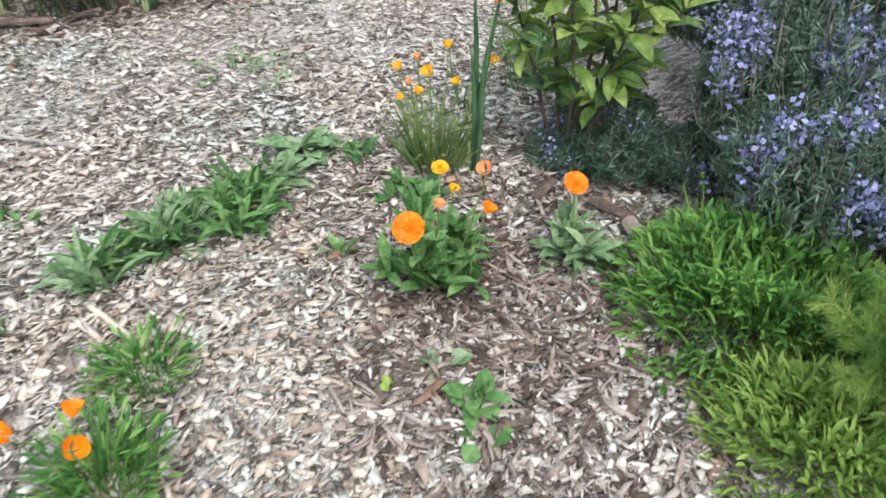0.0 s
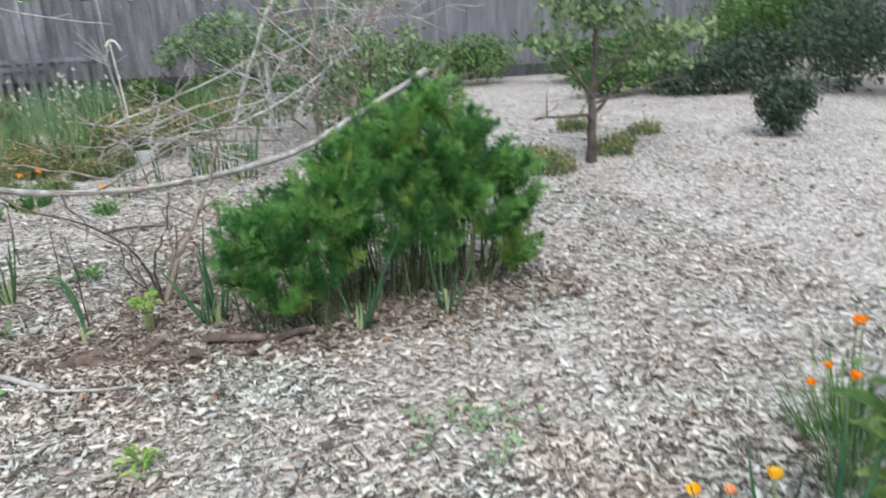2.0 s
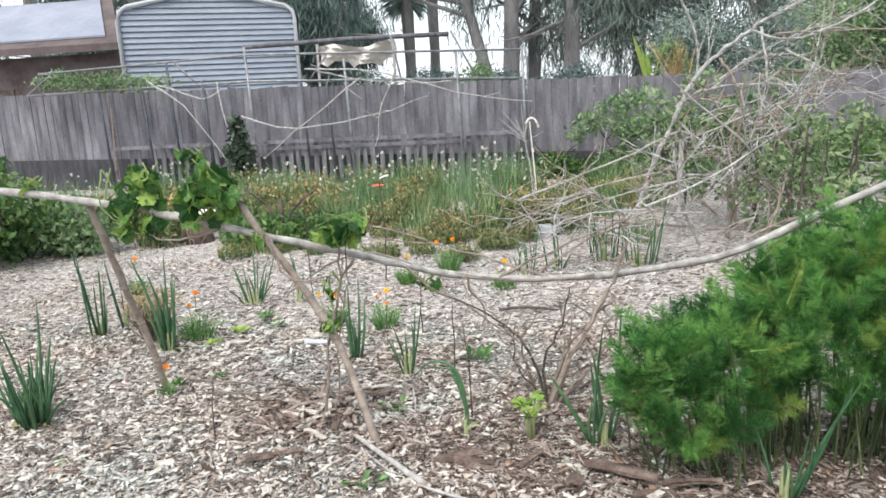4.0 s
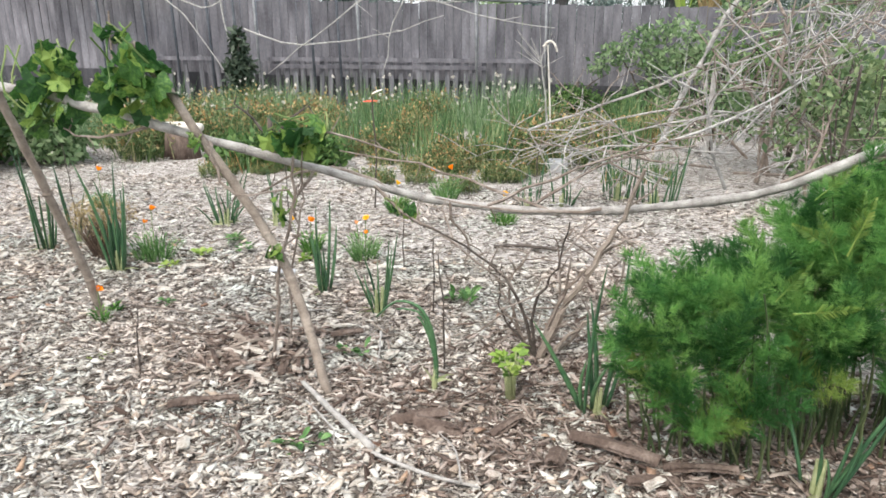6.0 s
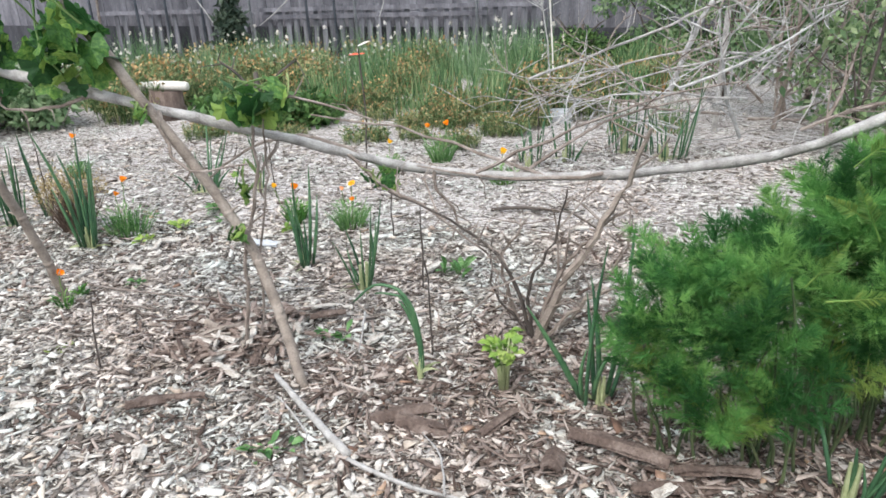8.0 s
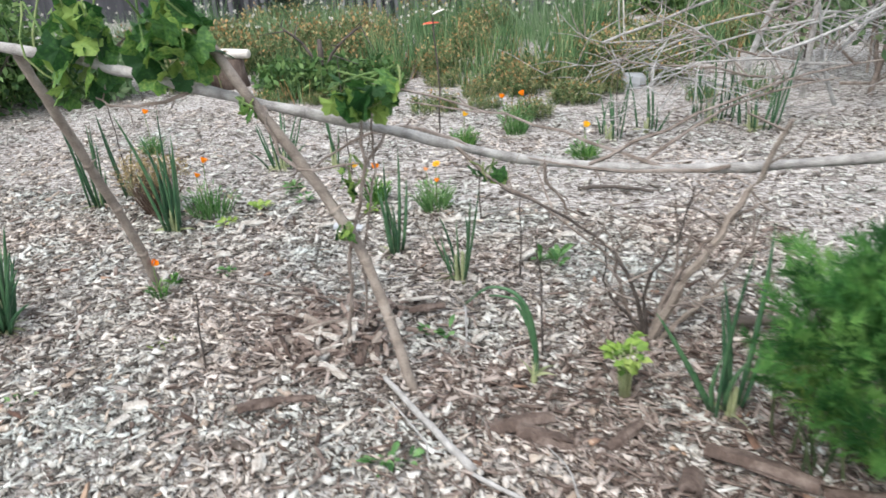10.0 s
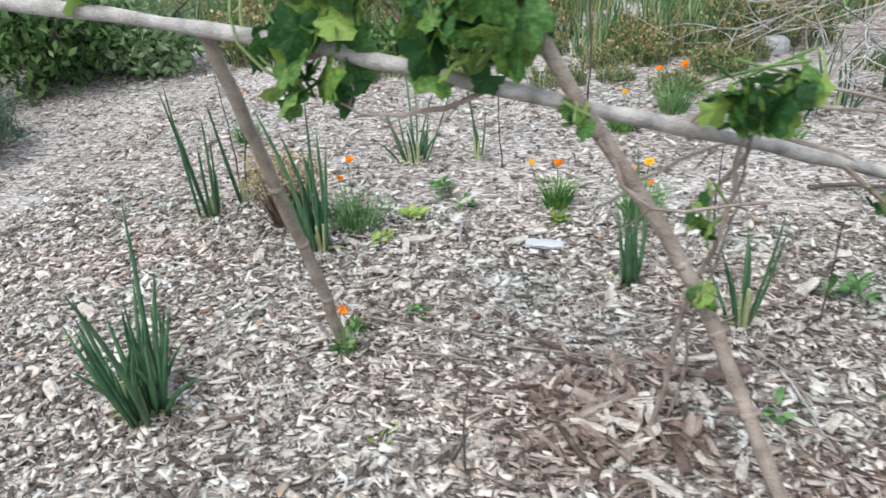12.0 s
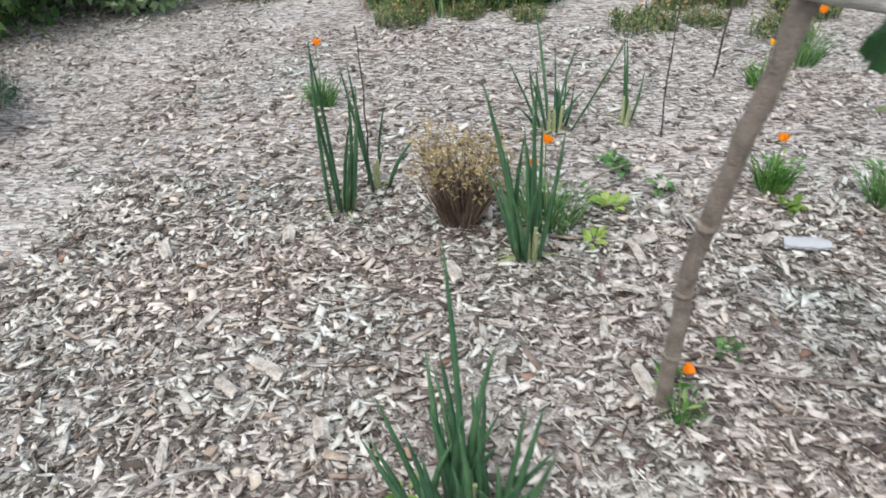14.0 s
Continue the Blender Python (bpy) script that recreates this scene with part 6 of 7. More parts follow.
def crown_tree(name, x, y, trunk, limbs, blobs, n, size, mat, trunk_mat, label, seed, droop=0.2, aspect=0.45, category="tree", group=""):
    """A tapered trunk with limbs, and a crown of many leaves in uneven clumps. Offsets are from the foot."""
    rn = random.Random(seed)
    rg = np.random.RandomState(seed)
    ob = thing(name, x, y, 0, label, category, group)
    g = Geo(seed)
    ln = wobble(trunk[0], 0.01, rn, 3)
    g.tube(ln, taper(len(ln), trunk[1], trunk[2]), 9)
    part("trunk", g, trunk_mat, ob, smooth=True)
    for k, (a, b, r) in enumerate(limbs):
        g = Geo(k)
        mid = Vector(a).lerp(Vector(b), 0.5) + Vector((rn.uniform(-0.1, 0.1), rn.uniform(-0.1, 0.1), 0.04))
        l2 = wobble([a, mid, b], 0.012, rn, 3)
        g.tube(l2, taper(len(l2), r, r * 0.3), 6)
        for i in range(2, len(l2)):
            e = l2[i] + Vector((rn.gauss(0, 1), rn.gauss(0, 1), rn.gauss(0.2, 0.6))) * r * 9
            g.tube([l2[i], e], [r * 0.35, r * 0.12], 4)
        part("limb", g, trunk_mat, ob)
    pts = blob_points(rg, blobs, n)
    pts[:, 2] = np.maximum(pts[:, 2], 0.03)
    part("crown", leaf_cards("crown", pts, size, mat, seed, aspect, droop), mat, ob)
    return ob


crown_tree("fruit_tree", 4.47, 4.92, ([(0, 0, -0.02), (-0.01, 0, 0.3), (0.01, 0.02, 0.75), (0.03, 0.02, 1.3)], 0.055, 0.015),
           [((0, 0, 0.42), (-0.75, -0.25, 0.5), 0.022), ((0, 0, 0.45), (0.7, 0.3, 0.85), 0.02), ((0, 0, 0.6), (-0.45, 0.1, 1.1), 0.018), ((0, 0, 0.7), (0.5, -0.1, 1.25), 0.018), ((0, 0, 0.9), (0.1, 0.2, 1.6), 0.015), ((0, 0, 0.55), (0.9, -0.2, 0.75), 0.015)],
           [(0.55, 0.2, 0.95, 0.45, 0.4, 0.10), (0.8, 0, 1.15, 0.5, 0.4, 0.12), (0.1, 0.1, 1.3, 0.6, 0.4, 0.14), (-0.4, 0.1, 1.1, 0.35, 0.35, 0.10), (0.3, 0.1, 1.55, 0.65, 0.4, 0.14), (1.0, 0.1, 0.85, 0.3, 0.3, 0.08), (-0.3, 0, 1.45, 0.4, 0.3, 0.10), (0.3, 0, 1.85, 0.6, 0.4, 0.14)],
           2300, 0.085, CROWN_LIGHT, DARKTRUNK, "small leafy fruit tree with dark trunk standing in mulch", 1000)
crown_tree("dark_shrub", 7.05, 5.15, ([(0, 0, -0.02), (0, 0, 0.2)], 0.03, 0.02), [((0, 0, 0.05), (0.3, 0, 0.3), 0.015)], [(0, 0, 0.2, 0.24, 0.24, 0.2), (0.25, 0, 0.4, 0.16, 0.2, 0.22), (-0.22, 0, 0.38, 0.15, 0.2, 0.2), (0.02, 0.1, 0.45, 0.16, 0.2, 0.22)], 3400, 0.055, CROWN_DARK, DARKTRUNK, "low dark rounded evergreen shrub on mulch", 1001, category="shrub")
crown_tree("green_shrub", 1.95, 12.1, ([(0, 0, -0.02), (0, 0, 0.6)], 0.04, 0.02), [((0, 0, 0.2), (0.6, 0, 0.9), 0.02), ((0, 0, 0.2), (-0.5, 0, 1.0), 0.02)], [(-0.1, 0, 1.2, 0.35, 0.4, 0.2), (0.4, 0, 1.3, 0.4, 0.4, 0.2), (-0.5, 0, 0.95, 0.4, 0.4, 0.22), (0.2, 0, 0.85, 0.5, 0.5, 0.3), (0.75, 0, 0.95, 0.4, 0.5, 0.3), (0.1, 0, 0.35, 0.5, 0.4, 0.25), (-0.75, 0, 0.75, 0.2, 0.3, 0.12), (1.1, 0, 0.5, 0.3, 0.4, 0.35)], 2300, 0.10, CROWN_MID, DARKTRUNK, "loose bright green leafy shrub against the fence", 1002, category="shrub")
crown_tree("green_shrub", 2.9, 7.9, ([(0, 0, -0.02), (0, 0, 0.6)], 0.03, 0.02), [((0, 0, 0.2), (0.5, 0, 1.0), 0.02), ((0, 0, 0.2), (-0.4, 0, 1.1), 0.02)], [(0, 0, 1.15, 0.45, 0.4, 0.4), (0.45, 0, 0.8, 0.45, 0.4, 0.4), (-0.55, 0.2, 1.45, 0.3, 0.3, 0.25), (0.3, -0.4, 0.45, 0.8, 0.5, 0.35), (-0.6, -0.2, 0.6, 0.35, 0.4, 0.3), (0.35, 0, 1.5, 0.4, 0.3, 0.2), (-0.1, -0.2, 0.8, 0.3, 0.3, 0.2)], 2600, 0.085, CROWN_MID, DARKTRUNK, "thin light green shrub growing through dead branches", 1003, category="shrub")
crown_tree("green_shrub", 3.5, 9.6, ([(0, 0, -0.02), (0, 0, 0.6)], 0.03, 0.02), [((0, 0, 0.2), (0.5, 0, 1.0), 0.02), ((0, 0, 0.2), (-0.4, 0, 1.1), 0.02)], [(0, 0, 0.6, 0.8, 0.4, 0.5), (0.9, 0, 0.5, 0.7, 0.4, 0.45), (-0.5, 0, 0.9, 0.5, 0.4, 0.4)], 2600, 0.10, CROWN_GREEN, DARKTRUNK, "darker green shrub behind dead branches", 1005, category="shrub")
for x, y, seed_ in ((2.75, 6.2, 1006), (3.35, 6.7, 1007), (2.3, 8.6, 1008)):
    crown_tree("green_shrub", x, y, ([(0, 0, -0.02), (0.02, 0, 0.5), (0.05, 0, 1.05)], 0.018, 0.008), [((0, 0, 0.1), (0.25, 0.1, 1.1), 0.01), ((0, 0, 0.1), (-0.25, 0, 1.0), 0.01), ((0, 0, 0.05), (0.4, -0.1, 0.8), 0.009), ((0, 0, 0.05), (-0.4, 0.1, 0.75), 0.009), ((0, 0, 0.1), (0.1, 0.2, 1.2), 0.01)],
               [(0.2, 0.1, 0.95, 0.22, 0.2, 0.16), (-0.22, 0, 0.85, 0.2, 0.2, 0.14), (0.35, -0.1, 0.6, 0.2, 0.2, 0.14), (-0.35, 0.1, 0.55, 0.2, 0.2, 0.12), (0.05, 0.1, 1.15, 0.2, 0.2, 0.12), (0.0, 0.0, 0.3, 0.4, 0.3, 0.15)], 800, 0.07, CROWN_LIGHT, DARKTRUNK, "thin yellowish green shrub with upright dark stems", seed_, category="shrub")
crown_tree("conifer_sapling", -4.35, 11.4, ([(0, 0, -0.02), (0, 0, 1.2)], 0.04, 0.01), [], [(0, 0, 0.3, 0.32, 0.3, 0.3), (0, 0, 0.7, 0.24, 0.24, 0.3), (0.0, 0, 1.1, 0.16, 0.16, 0.25)], 1500, 0.12, CROWN_DARK, DARKTRUNK, "narrow dark green sapling in front of the fence", 1004, category="shrub")
for k, (x, y, blobs, n, mat, lab) in enumerate((
        (-4.9, 6.2, [(0, 0, 0.6, 0.5, 0.5, 0.6), (-0.5, 0.3, 0.9, 0.6, 0.5, 0.7), (0.1, 0.5, 0.4, 0.5, 0.5, 0.4)], 4200, CROWN_GREEN, "tall dense green bush beside the mulch path"),
        (-4.25, 6.9, [(0, 0, 0.25, 0.4, 0.4, 0.28), (-0.3, 0.2, 0.35, 0.35, 0.35, 0.3)], 1500, CROWN_MID, "soft grey-green bush at the path edge"),
        (-2.05, 7.05, [(0, 0, 0.16, 0.42, 0.3, 0.2), (0.4, 0.1, 0.14, 0.35, 0.3, 0.17), (-0.4, 0.05, 0.15, 0.3, 0.3, 0.18)], 2200, CROWN_GREEN, "low dark green bush at the front of the wildflower bed"),
        (9.2, 8.2, [(0, 0, 0.35, 0.9, 0.5, 0.4), (0.9, 0.3, 0.5, 0.8, 0.5, 0.5), (-0.7, 0.2, 0.25, 0.6, 0.4, 0.3)], 3600, CROWN_DARK, "dark green bush on mulch near the fence"),
        (-6.2, 7.2, [(0, 0, 0.7, 0.9, 0.7, 0.6), (-0.7, 0, 0.8, 0.7, 0.7, 0.6)], 3500, CROWN_GREEN, "leafy green bush at the edge of the garden"),
        (-5.4, 5.0, [(0, 0, 0.5, 0.6, 0.6, 0.5), (-0.5, 0.2, 0.6, 0.6, 0.6, 0.6)], 3500, CROWN_DARK, "dark green bush at the edge of the garden"),
        (3.7, 12.2, [(0, 0, 0.25, 0.9, 0.4, 0.3), (-1.2, 0, 0.2, 0.7, 0.4, 0.25), (0.9, 0, 0.3, 0.6, 0.4, 0.3)], 2400, CROWN_GREEN, "low straggling green bushes along the fence foot"),
        (0.9, 12.4, [(0, 0, 0.2, 0.5, 0.3, 0.25), (0.6, 0, 0.15, 0.4, 0.3, 0.2)], 1200, CROWN_GREEN, "low straggling green bushes along the fence foot"),
        (5.6, 11.8, [(0, 0, 0.4, 1.1, 0.5, 0.4), (1.0, 0, 0.5, 0.9, 0.5, 0.45), (-1.0, 0, 0.3, 0.8, 0.5, 0.35)], 4200, CROWN_GREEN, "row of low green bushes before the fence"),
        (8.6, 11.0, [(0, 0, 0.45, 1.1, 0.5, 0.4), (1.2, 0, 0.5, 1.0, 0.5, 0.5)], 4200, CROWN_GREEN, "row of low green bushes before the fence"),
        (10.6, 7.2, [(0, 0, 0.7, 1.0, 0.8, 0.7), (0.8, 0.8, 0.9, 0.9, 0.9, 0.9), (0.3, -1, 0.7, 0.8, 0.8, 0.7)], 5200, CROWN_DARK, "large dark green garden bush"),
        (11.5, 10.2, [(0, 0, 0.9, 1.2, 0.9, 0.9), (0.9, -0.6, 1.1, 1.0, 0.9, 1.0)], 5000, CROWN_GREEN, "large green garden bush"),
        (7.5, 8.9, [(0, 0, 0.3, 0.8, 0.4, 0.3), (1.0, 0, 0.25, 0.6, 0.4, 0.25)], 1800, CROWN_GREEN, "low green bush on mulch"))):
    crown_tree("garden_bush", x, y, ([(0, 0, -0.02), (0, 0, 0.5)], 0.04, 0.02), [((0, 0, 0.2), (0.4, 0, 0.6), 0.02), ((0, 0, 0.2), (-0.4, 0.1, 0.6), 0.02)], blobs, int(n * 1.7), 0.08, mat, DARKTRUNK, lab, 1010 + k, category="shrub", group="garden bushes")


# ---- fence ----
def fence(name, x0, x1, y0, y1, z0, z1, label, board=0.145, tall=1.78, mat=FENCEWOOD, seed=0):
    """Upright weathered boards on two rails; the line falls from z0 to z1."""
    rn = random.Random(seed)
    ob = thing(name, x0, y0, 0, label, "fence", kind="structure")
    n = int(math.hypot(x1 - x0, y1 - y0) / board)
    kinds = []
    for k in range(5):
        g = Geo(k)
        w_, t_ = board * rn.uniform(1.0, 1.03), 0.018
        e = rn.uniform(0, 0.02)
        g.add([Vector(c) for c in ((0, 0, -0.5), (w_, 0, -0.5), (w_, t_, -0.5), (0, t_, -0.5), (0.004, 0, tall - e), (w_ - 0.004, 0, tall), (w_ - 0.004, t_, tall), (0.004, t_, tall - e))],
              [(3, 2, 1, 0), (4, 5, 6, 7), (0, 1, 5, 4), (1, 2, 6, 5), (2, 3, 7, 6), (3, 0, 4, 7)])
        kinds.append(g.mesh("board", mat))
    ang = math.degrees(math.atan2(y1 - y0, x1 - x0))
    for k in range(n):
        f = k / n
        b = part("board", kinds[rn.randrange(5)], mat, ob)
        b.matrix_local = pose((x1 - x0) * f, (y1 - y0) * f + rn.uniform(-0.008, 0.008), z0 + (z1 - z0) * f + rn.uniform(-0.025, 0.012), rn.uniform(-0.6, 0.6), rn.uniform(-0.15, 0.15), ang)
    # added dark strip: the shade behind plants and pickets at the fence foot
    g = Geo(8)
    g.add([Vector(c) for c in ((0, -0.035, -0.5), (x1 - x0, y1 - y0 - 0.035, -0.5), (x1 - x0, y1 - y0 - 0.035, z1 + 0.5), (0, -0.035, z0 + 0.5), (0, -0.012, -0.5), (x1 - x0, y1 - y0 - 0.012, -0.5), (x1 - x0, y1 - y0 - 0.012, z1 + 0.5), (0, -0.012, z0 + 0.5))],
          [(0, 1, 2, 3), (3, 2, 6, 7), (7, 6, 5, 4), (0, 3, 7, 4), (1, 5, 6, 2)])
    part("foot_shade_strip", g, SHADEWOOD, ob, "dark strip added for the shade along the fence foot")
    for zz in (0.5, 1.3):
        g = Geo(9)
        g.tube([(0, 0.06, z0 + zz), (x1 - x0, y1 - y0 + 0.06, z1 + zz)], 0.04, 4)
        part("rail", g, mat, ob)
    return ob


fence("fence", -11.0, 3.9, 13.0, 13.0, 0.15, -0.15, "tall weathered grey wooden board fence", seed=1)
FENCE_PALE = material("pale_fence", [(0.095, 0.098, 0.11), (0.155, 0.158, 0.178), (0.23, 0.233, 0.26)], 1.6, 0.9, 0.5, obj=0.12, stretch=(3, 3, 0.7), fine=40)
fence("fence", 3.9, 19.0, 13.1, 12.0, -0.15, -0.55, "paler grey weathered board fence beyond the garden", 0.15, mat=FENCE_PALE, seed=2)

pick = thing("picket_panel", -7.6, 12.75, 0, "low broken weathered picket panel leaning on the fence", "fence")
PICK = Geo(1)
PICK.box((-0.04, 0, 0), (0.04, 0.018, 0.86))
pm = PICK.mesh("picket", PICKET)
rnd = random.Random(1100)
for k in range(50):
    if rnd.random() < 0.9:
        b = part("picket", pm, PICKET, pick)
        b.matrix_local = pose(k * 0.158, rnd.uniform(-0.01, 0.01), rnd.uniform(-0.12, 0.02), rnd.uniform(-2, 2), rnd.uniform(-1.5, 1.5), 0)
for zz, a, b in ((0.80, 0.0, 7.9), (0.68, 3.2, 7.0)):
    g = Geo(int(zz * 10))
    g.box((a, -0.04, zz - 0.035), (b, -0.003, zz + 0.03))
    part("rail", g, FENCEWOOD, pick)

pipes = thing("pipe_frame", -7.8, 12.5, 0, "grey metal pipe frame standing against the fence", "frame")
pipes.matrix_world = Matrix()


def pipe(pts, r, mat=STEEL, name="pipe"):
    g = Geo(len(pts))
    g.tube(pts, r, 7)
    part(name, g, mat, pipes, smooth=True)


for x, zt in ((-4.55, 2.5), (-2.75, 2.2), (-0.78, 2.2), (0.34, 2.25), (-7.45, 1.95), (-6.59, 1.95), (-6.05, 2.3), (-5.4, 1.95), (-4.92, 1.92), (-3.56, 1.85), (-3.09, 1.85)):
    pipe([(x + 0.06, 12.5, 0), (x, 12.5, zt)], 0.024, STEEL if zt > 2.19 and x > -5 else DARKPIPE)
pipe([(-8.6, 12.5, 2.24), (-4.5, 12.5, 2.36), (0.34, 12.5, 2.18)], 0.02)
pipe([(-8.9, 12.5, 1.86), (-4.5, 12.5, 1.90), (0.36, 12.5, 1.71)], 0.024)
pipe([(-4.6, 12.6, 2.5), (-2.6, 12.6, 2.53), (-0.9, 12.6, 2.51)], 0.042, PICKET, "beam")
for a, b in (((-8.9, 12.5, 1.86), (-8.3, 12.5, 2.25)), ((-5.9, 12.5, 2.3), (-5.5, 12.5, 1.9)), ((-3.4, 12.5, 1.86), (-3.05, 12.5, 2.28)), ((-1.9, 12.5, 2.55), (-1.75, 12.5, 1.8)), ((-0.85, 12.5, 2.55), (-0.45, 12.5, 1.78)), ((-7.2, 12.5, 1.9), (-6.8, 12.5, 2.26))):
    pipe([a, b], 0.017)
pipe([(0.37, 12.45, 2.3), (0.43, 12.45, 1.95), (0.42, 12.45, 0.3)], 0.018)

lean = thing("leaning_branches", -2.4, 12.2, 0, "bundle of long pale dead branches leaning over the pipe frame", "branches")
lean.matrix_world = Matrix()
for k, pts in enumerate(([(-4.6, 12.2, 1.3), (-3.5, 12.0, 1.05), (-2.3, 12.0, 1.2), (-1.2, 12.0, 1.5)], [(-3.4, 12.3, 2.05), (-2.0, 12.2, 1.9), (-0.8, 12.2, 1.55), (0.5, 12.2, 1.32)], [(-3.2, 12.3, 2.0), (-2.2, 12.3, 1.8), (-0.9, 12.3, 1.72)],
                         [(-1.75, 12.1, 1.95), (-2.0, 12.0, 1.4), (-2.15, 11.9, 0.7)], [(-2.4, 12.2, 1.85), (-3.3, 12.0, 1.2), (-4.1, 11.9, 0.6)], [(-6.3, 12.2, 2.0), (-5.6, 12.1, 1.5), (-4.9, 12.0, 0.6)], [(-6.1, 12.2, 1.9), (-5.3, 12.2, 1.65), (-4.9, 12.2, 1.8)], [(-4.9, 12.0, 1.9), (-4.6, 11.9, 0.3)])):
    g = Geo(k)
    ln = wobble(pts, 0.03, rnd, 3)
    g.tube(ln, taper(len(ln), 0.017, 0.007), 5)
    for i in range(1, len(ln), 3):
        g.tube([ln[i], ln[i] + Vector((rnd.uniform(-0.3, 0.3), 0, rnd.uniform(-0.2, 0.3)))], [0.008, 0.003], 4)
    part("branch", g, PALETWIG, lean)
crown_tree("creeper", -7.4, 12.6, ([(0, 0, -0.02), (0.1, 0, 1.6)], 0.03, 0.015), [], [(0, -0.05, 2.05, 0.9, 0.2, 0.22), (0.9, -0.05, 1.98, 0.7, 0.2, 0.16), (-0.9, 0, 2.1, 0.6, 0.2, 0.2)], 1500, 0.08, CROWN_MID, TWIG, "yellow-green creeper straggling over the fence top", 1200, category="plant")


# ---- buildings beyond the fence ----
shed = thing("metal_shed", -7.24, 17.0, 0, "light grey metal shed with horizontal siding and gable end", "shed", rz=25)
half, eave, peak = 2.03, 3.83, 4.2
rows = 32
for k in range(rows):
    z0_, z1_ = peak * k / rows, peak * (k + 1) / rows

    def wide(z):
        return half if z <= eave else half * max(0.02, (peak + 0.02 - z) / (peak + 0.02 - eave))
    g = Geo(k)
    g.add([Vector(c) for c in ((-wide(z0_), 0.03, z0_), (wide(z0_), 0.03, z0_), (wide(z0_), -0.02, z0_ + 0.03), (-wide(z0_), -0.02, z0_ + 0.03), (-wide(z1_), 0.02, z1_), (wide(z1_), 0.02, z1_))], [(0, 1, 2, 3), (3, 2, 5, 4)])
    part("siding_panel", g, SIDING, shed)
g = Geo(30)
g.box((-half + 0.02, 0.05, 0), (half - 0.02, 5, eave - 0.05))
part("body", g, SIDING, shed)
g = Geo(31)
g.tube([(-half, -0.04, 0), (-half, -0.04, eave - 0.3), (-half + 0.05, -0.04, eave - 0.1), (-half + 0.22, -0.04, eave + 0.03), (0, -0.04, peak + 0.03), (half - 0.22, -0.04, eave + 0.03), (half - 0.05, -0.04, eave - 0.1), (half, -0.04, eave - 0.3), (half, -0.04, 0)], 0.05, 8)
part("edge_trim", g, TRIM, shed, smooth=True)
g = Geo(32)
for s in (-1, 1):
    g.add([Vector(c) for c in ((s * (half - 0.12), -0.06, eave), (0, -0.06, peak + 0.06), (0, 5, peak + 0.06), (s * (half - 0.12), 5, eave), (s * (half - 0.12), -0.06, eave - 0.06), (0, -0.06, peak), (0, 5, peak), (s * (half - 0.12), 5, eave - 0.06))],
          [(0, 1, 2, 3), (7, 6, 5, 4), (0, 4, 5, 1), (3, 2, 6, 7), (0, 3, 7, 4)])
part("roof", g, TRIM, shed)
g = Geo(33)
for k in range(20):
    g.box((half, 0.25 * k, 0), (half + 0.03, 0.25 * k + 0.12, eave - 0.1))
part("side_cladding", g, SIDING, shed)

house = thing("brown_house", -12.3, 17.5, 0, "dark brown house end with a pale translucent roof panel", "house")
g = Geo(40)
g.box((-4, 0.3, 0), (2.3, 5, 3.0))
part("wall", g, BROWNPAINT, house)
g = Geo(41)
g.add([Vector(c) for c in ((-4.3, -0.2, 3.2), (2.54, -0.2, 3.2), (0.75, 2.6, 4.7), (-4.3, 2.6, 4.7), (-4.3, -0.2, 3.02), (2.54, -0.2, 3.02), (0.75, 2.6, 4.5), (-4.3, 2.6, 4.5))], [(0, 1, 2, 3), (7, 6, 5, 4), (0, 4, 5, 1), (1, 5, 6, 2), (2, 6, 7, 3)])
part("roof", g, BROWNPAINT, house)
g = Geo(42)
g.add([Vector(c) for c in ((-4.2, 0.1, 3.43), (1.95, 0.1, 3.43), (0.5, 2.4, 4.66), (-4.2, 2.4, 4.66), (-4.2, 0.1, 3.38), (1.95, 0.1, 3.38), (0.5, 2.4, 4.61), (-4.2, 2.4, 4.61))], [(0, 1, 2, 3), (7, 6, 5, 4), (0, 4, 5, 1), (1, 5, 6, 2)])
part("roof_panel", g, ROOFGREY, house, "pale bluish white roof panel")
g = Geo(43)
g.box((-3.0, 0.26, 1.0), (-1.0, 0.31, 2.2))
part("window", g, DARKTRUNK, house)

shed2 = thing("corrugated_shed", 12.4, 20.8, 0, "pale blue-grey corrugated metal shed behind the fence", "shed", rz=-18)
for k in range(24):
    g = Geo(k)
    g.tube([(0.2 * k, 0, 0), (0.2 * k, 0, 3.05 + (0.03 * k if k < 12 else 0.03 * (24 - k)))], 0.1, 6)
    part("corrugation", g, SIDING, shed2)
g = Geo(60)
g.tube([(-0.1, -0.08, 3.1), (2.4, -0.08, 3.47), (4.8, -0.08, 3.1)], 0.07, 6)
part("eave_trim", g, TRIM, shed2)

tarp = thing("white_tarp", -4.05, 15.2, 0, "crumpled white tarp hung over a rail behind the fence", "tarp")
g = Geo(70)
verts, faces = [], []
for i in range(13):
    for j in range(5):
        verts.append(Vector((i * 0.14, 0.12 * math.sin(i * 1.1 + j) + 0.25 * j * 0.3, 2.62 - 0.085 * j + 0.05 * math.sin(i * 0.7) - (0.1 if j == 4 and i % 4 == 1 else 0))))
for i in range(12):
    for j in range(4):
        faces.append((i * 5 + j, (i + 1) * 5 + j, (i + 1) * 5 + j + 1, i * 5 + j + 1))
g.add(verts, faces)
part("sheet", g, WHITE, tarp)
g = Geo(71)
for x in (0.0, 1.65):
    g.tube([(x, 0, 0), (x, 0, 2.75)], 0.03, 6)
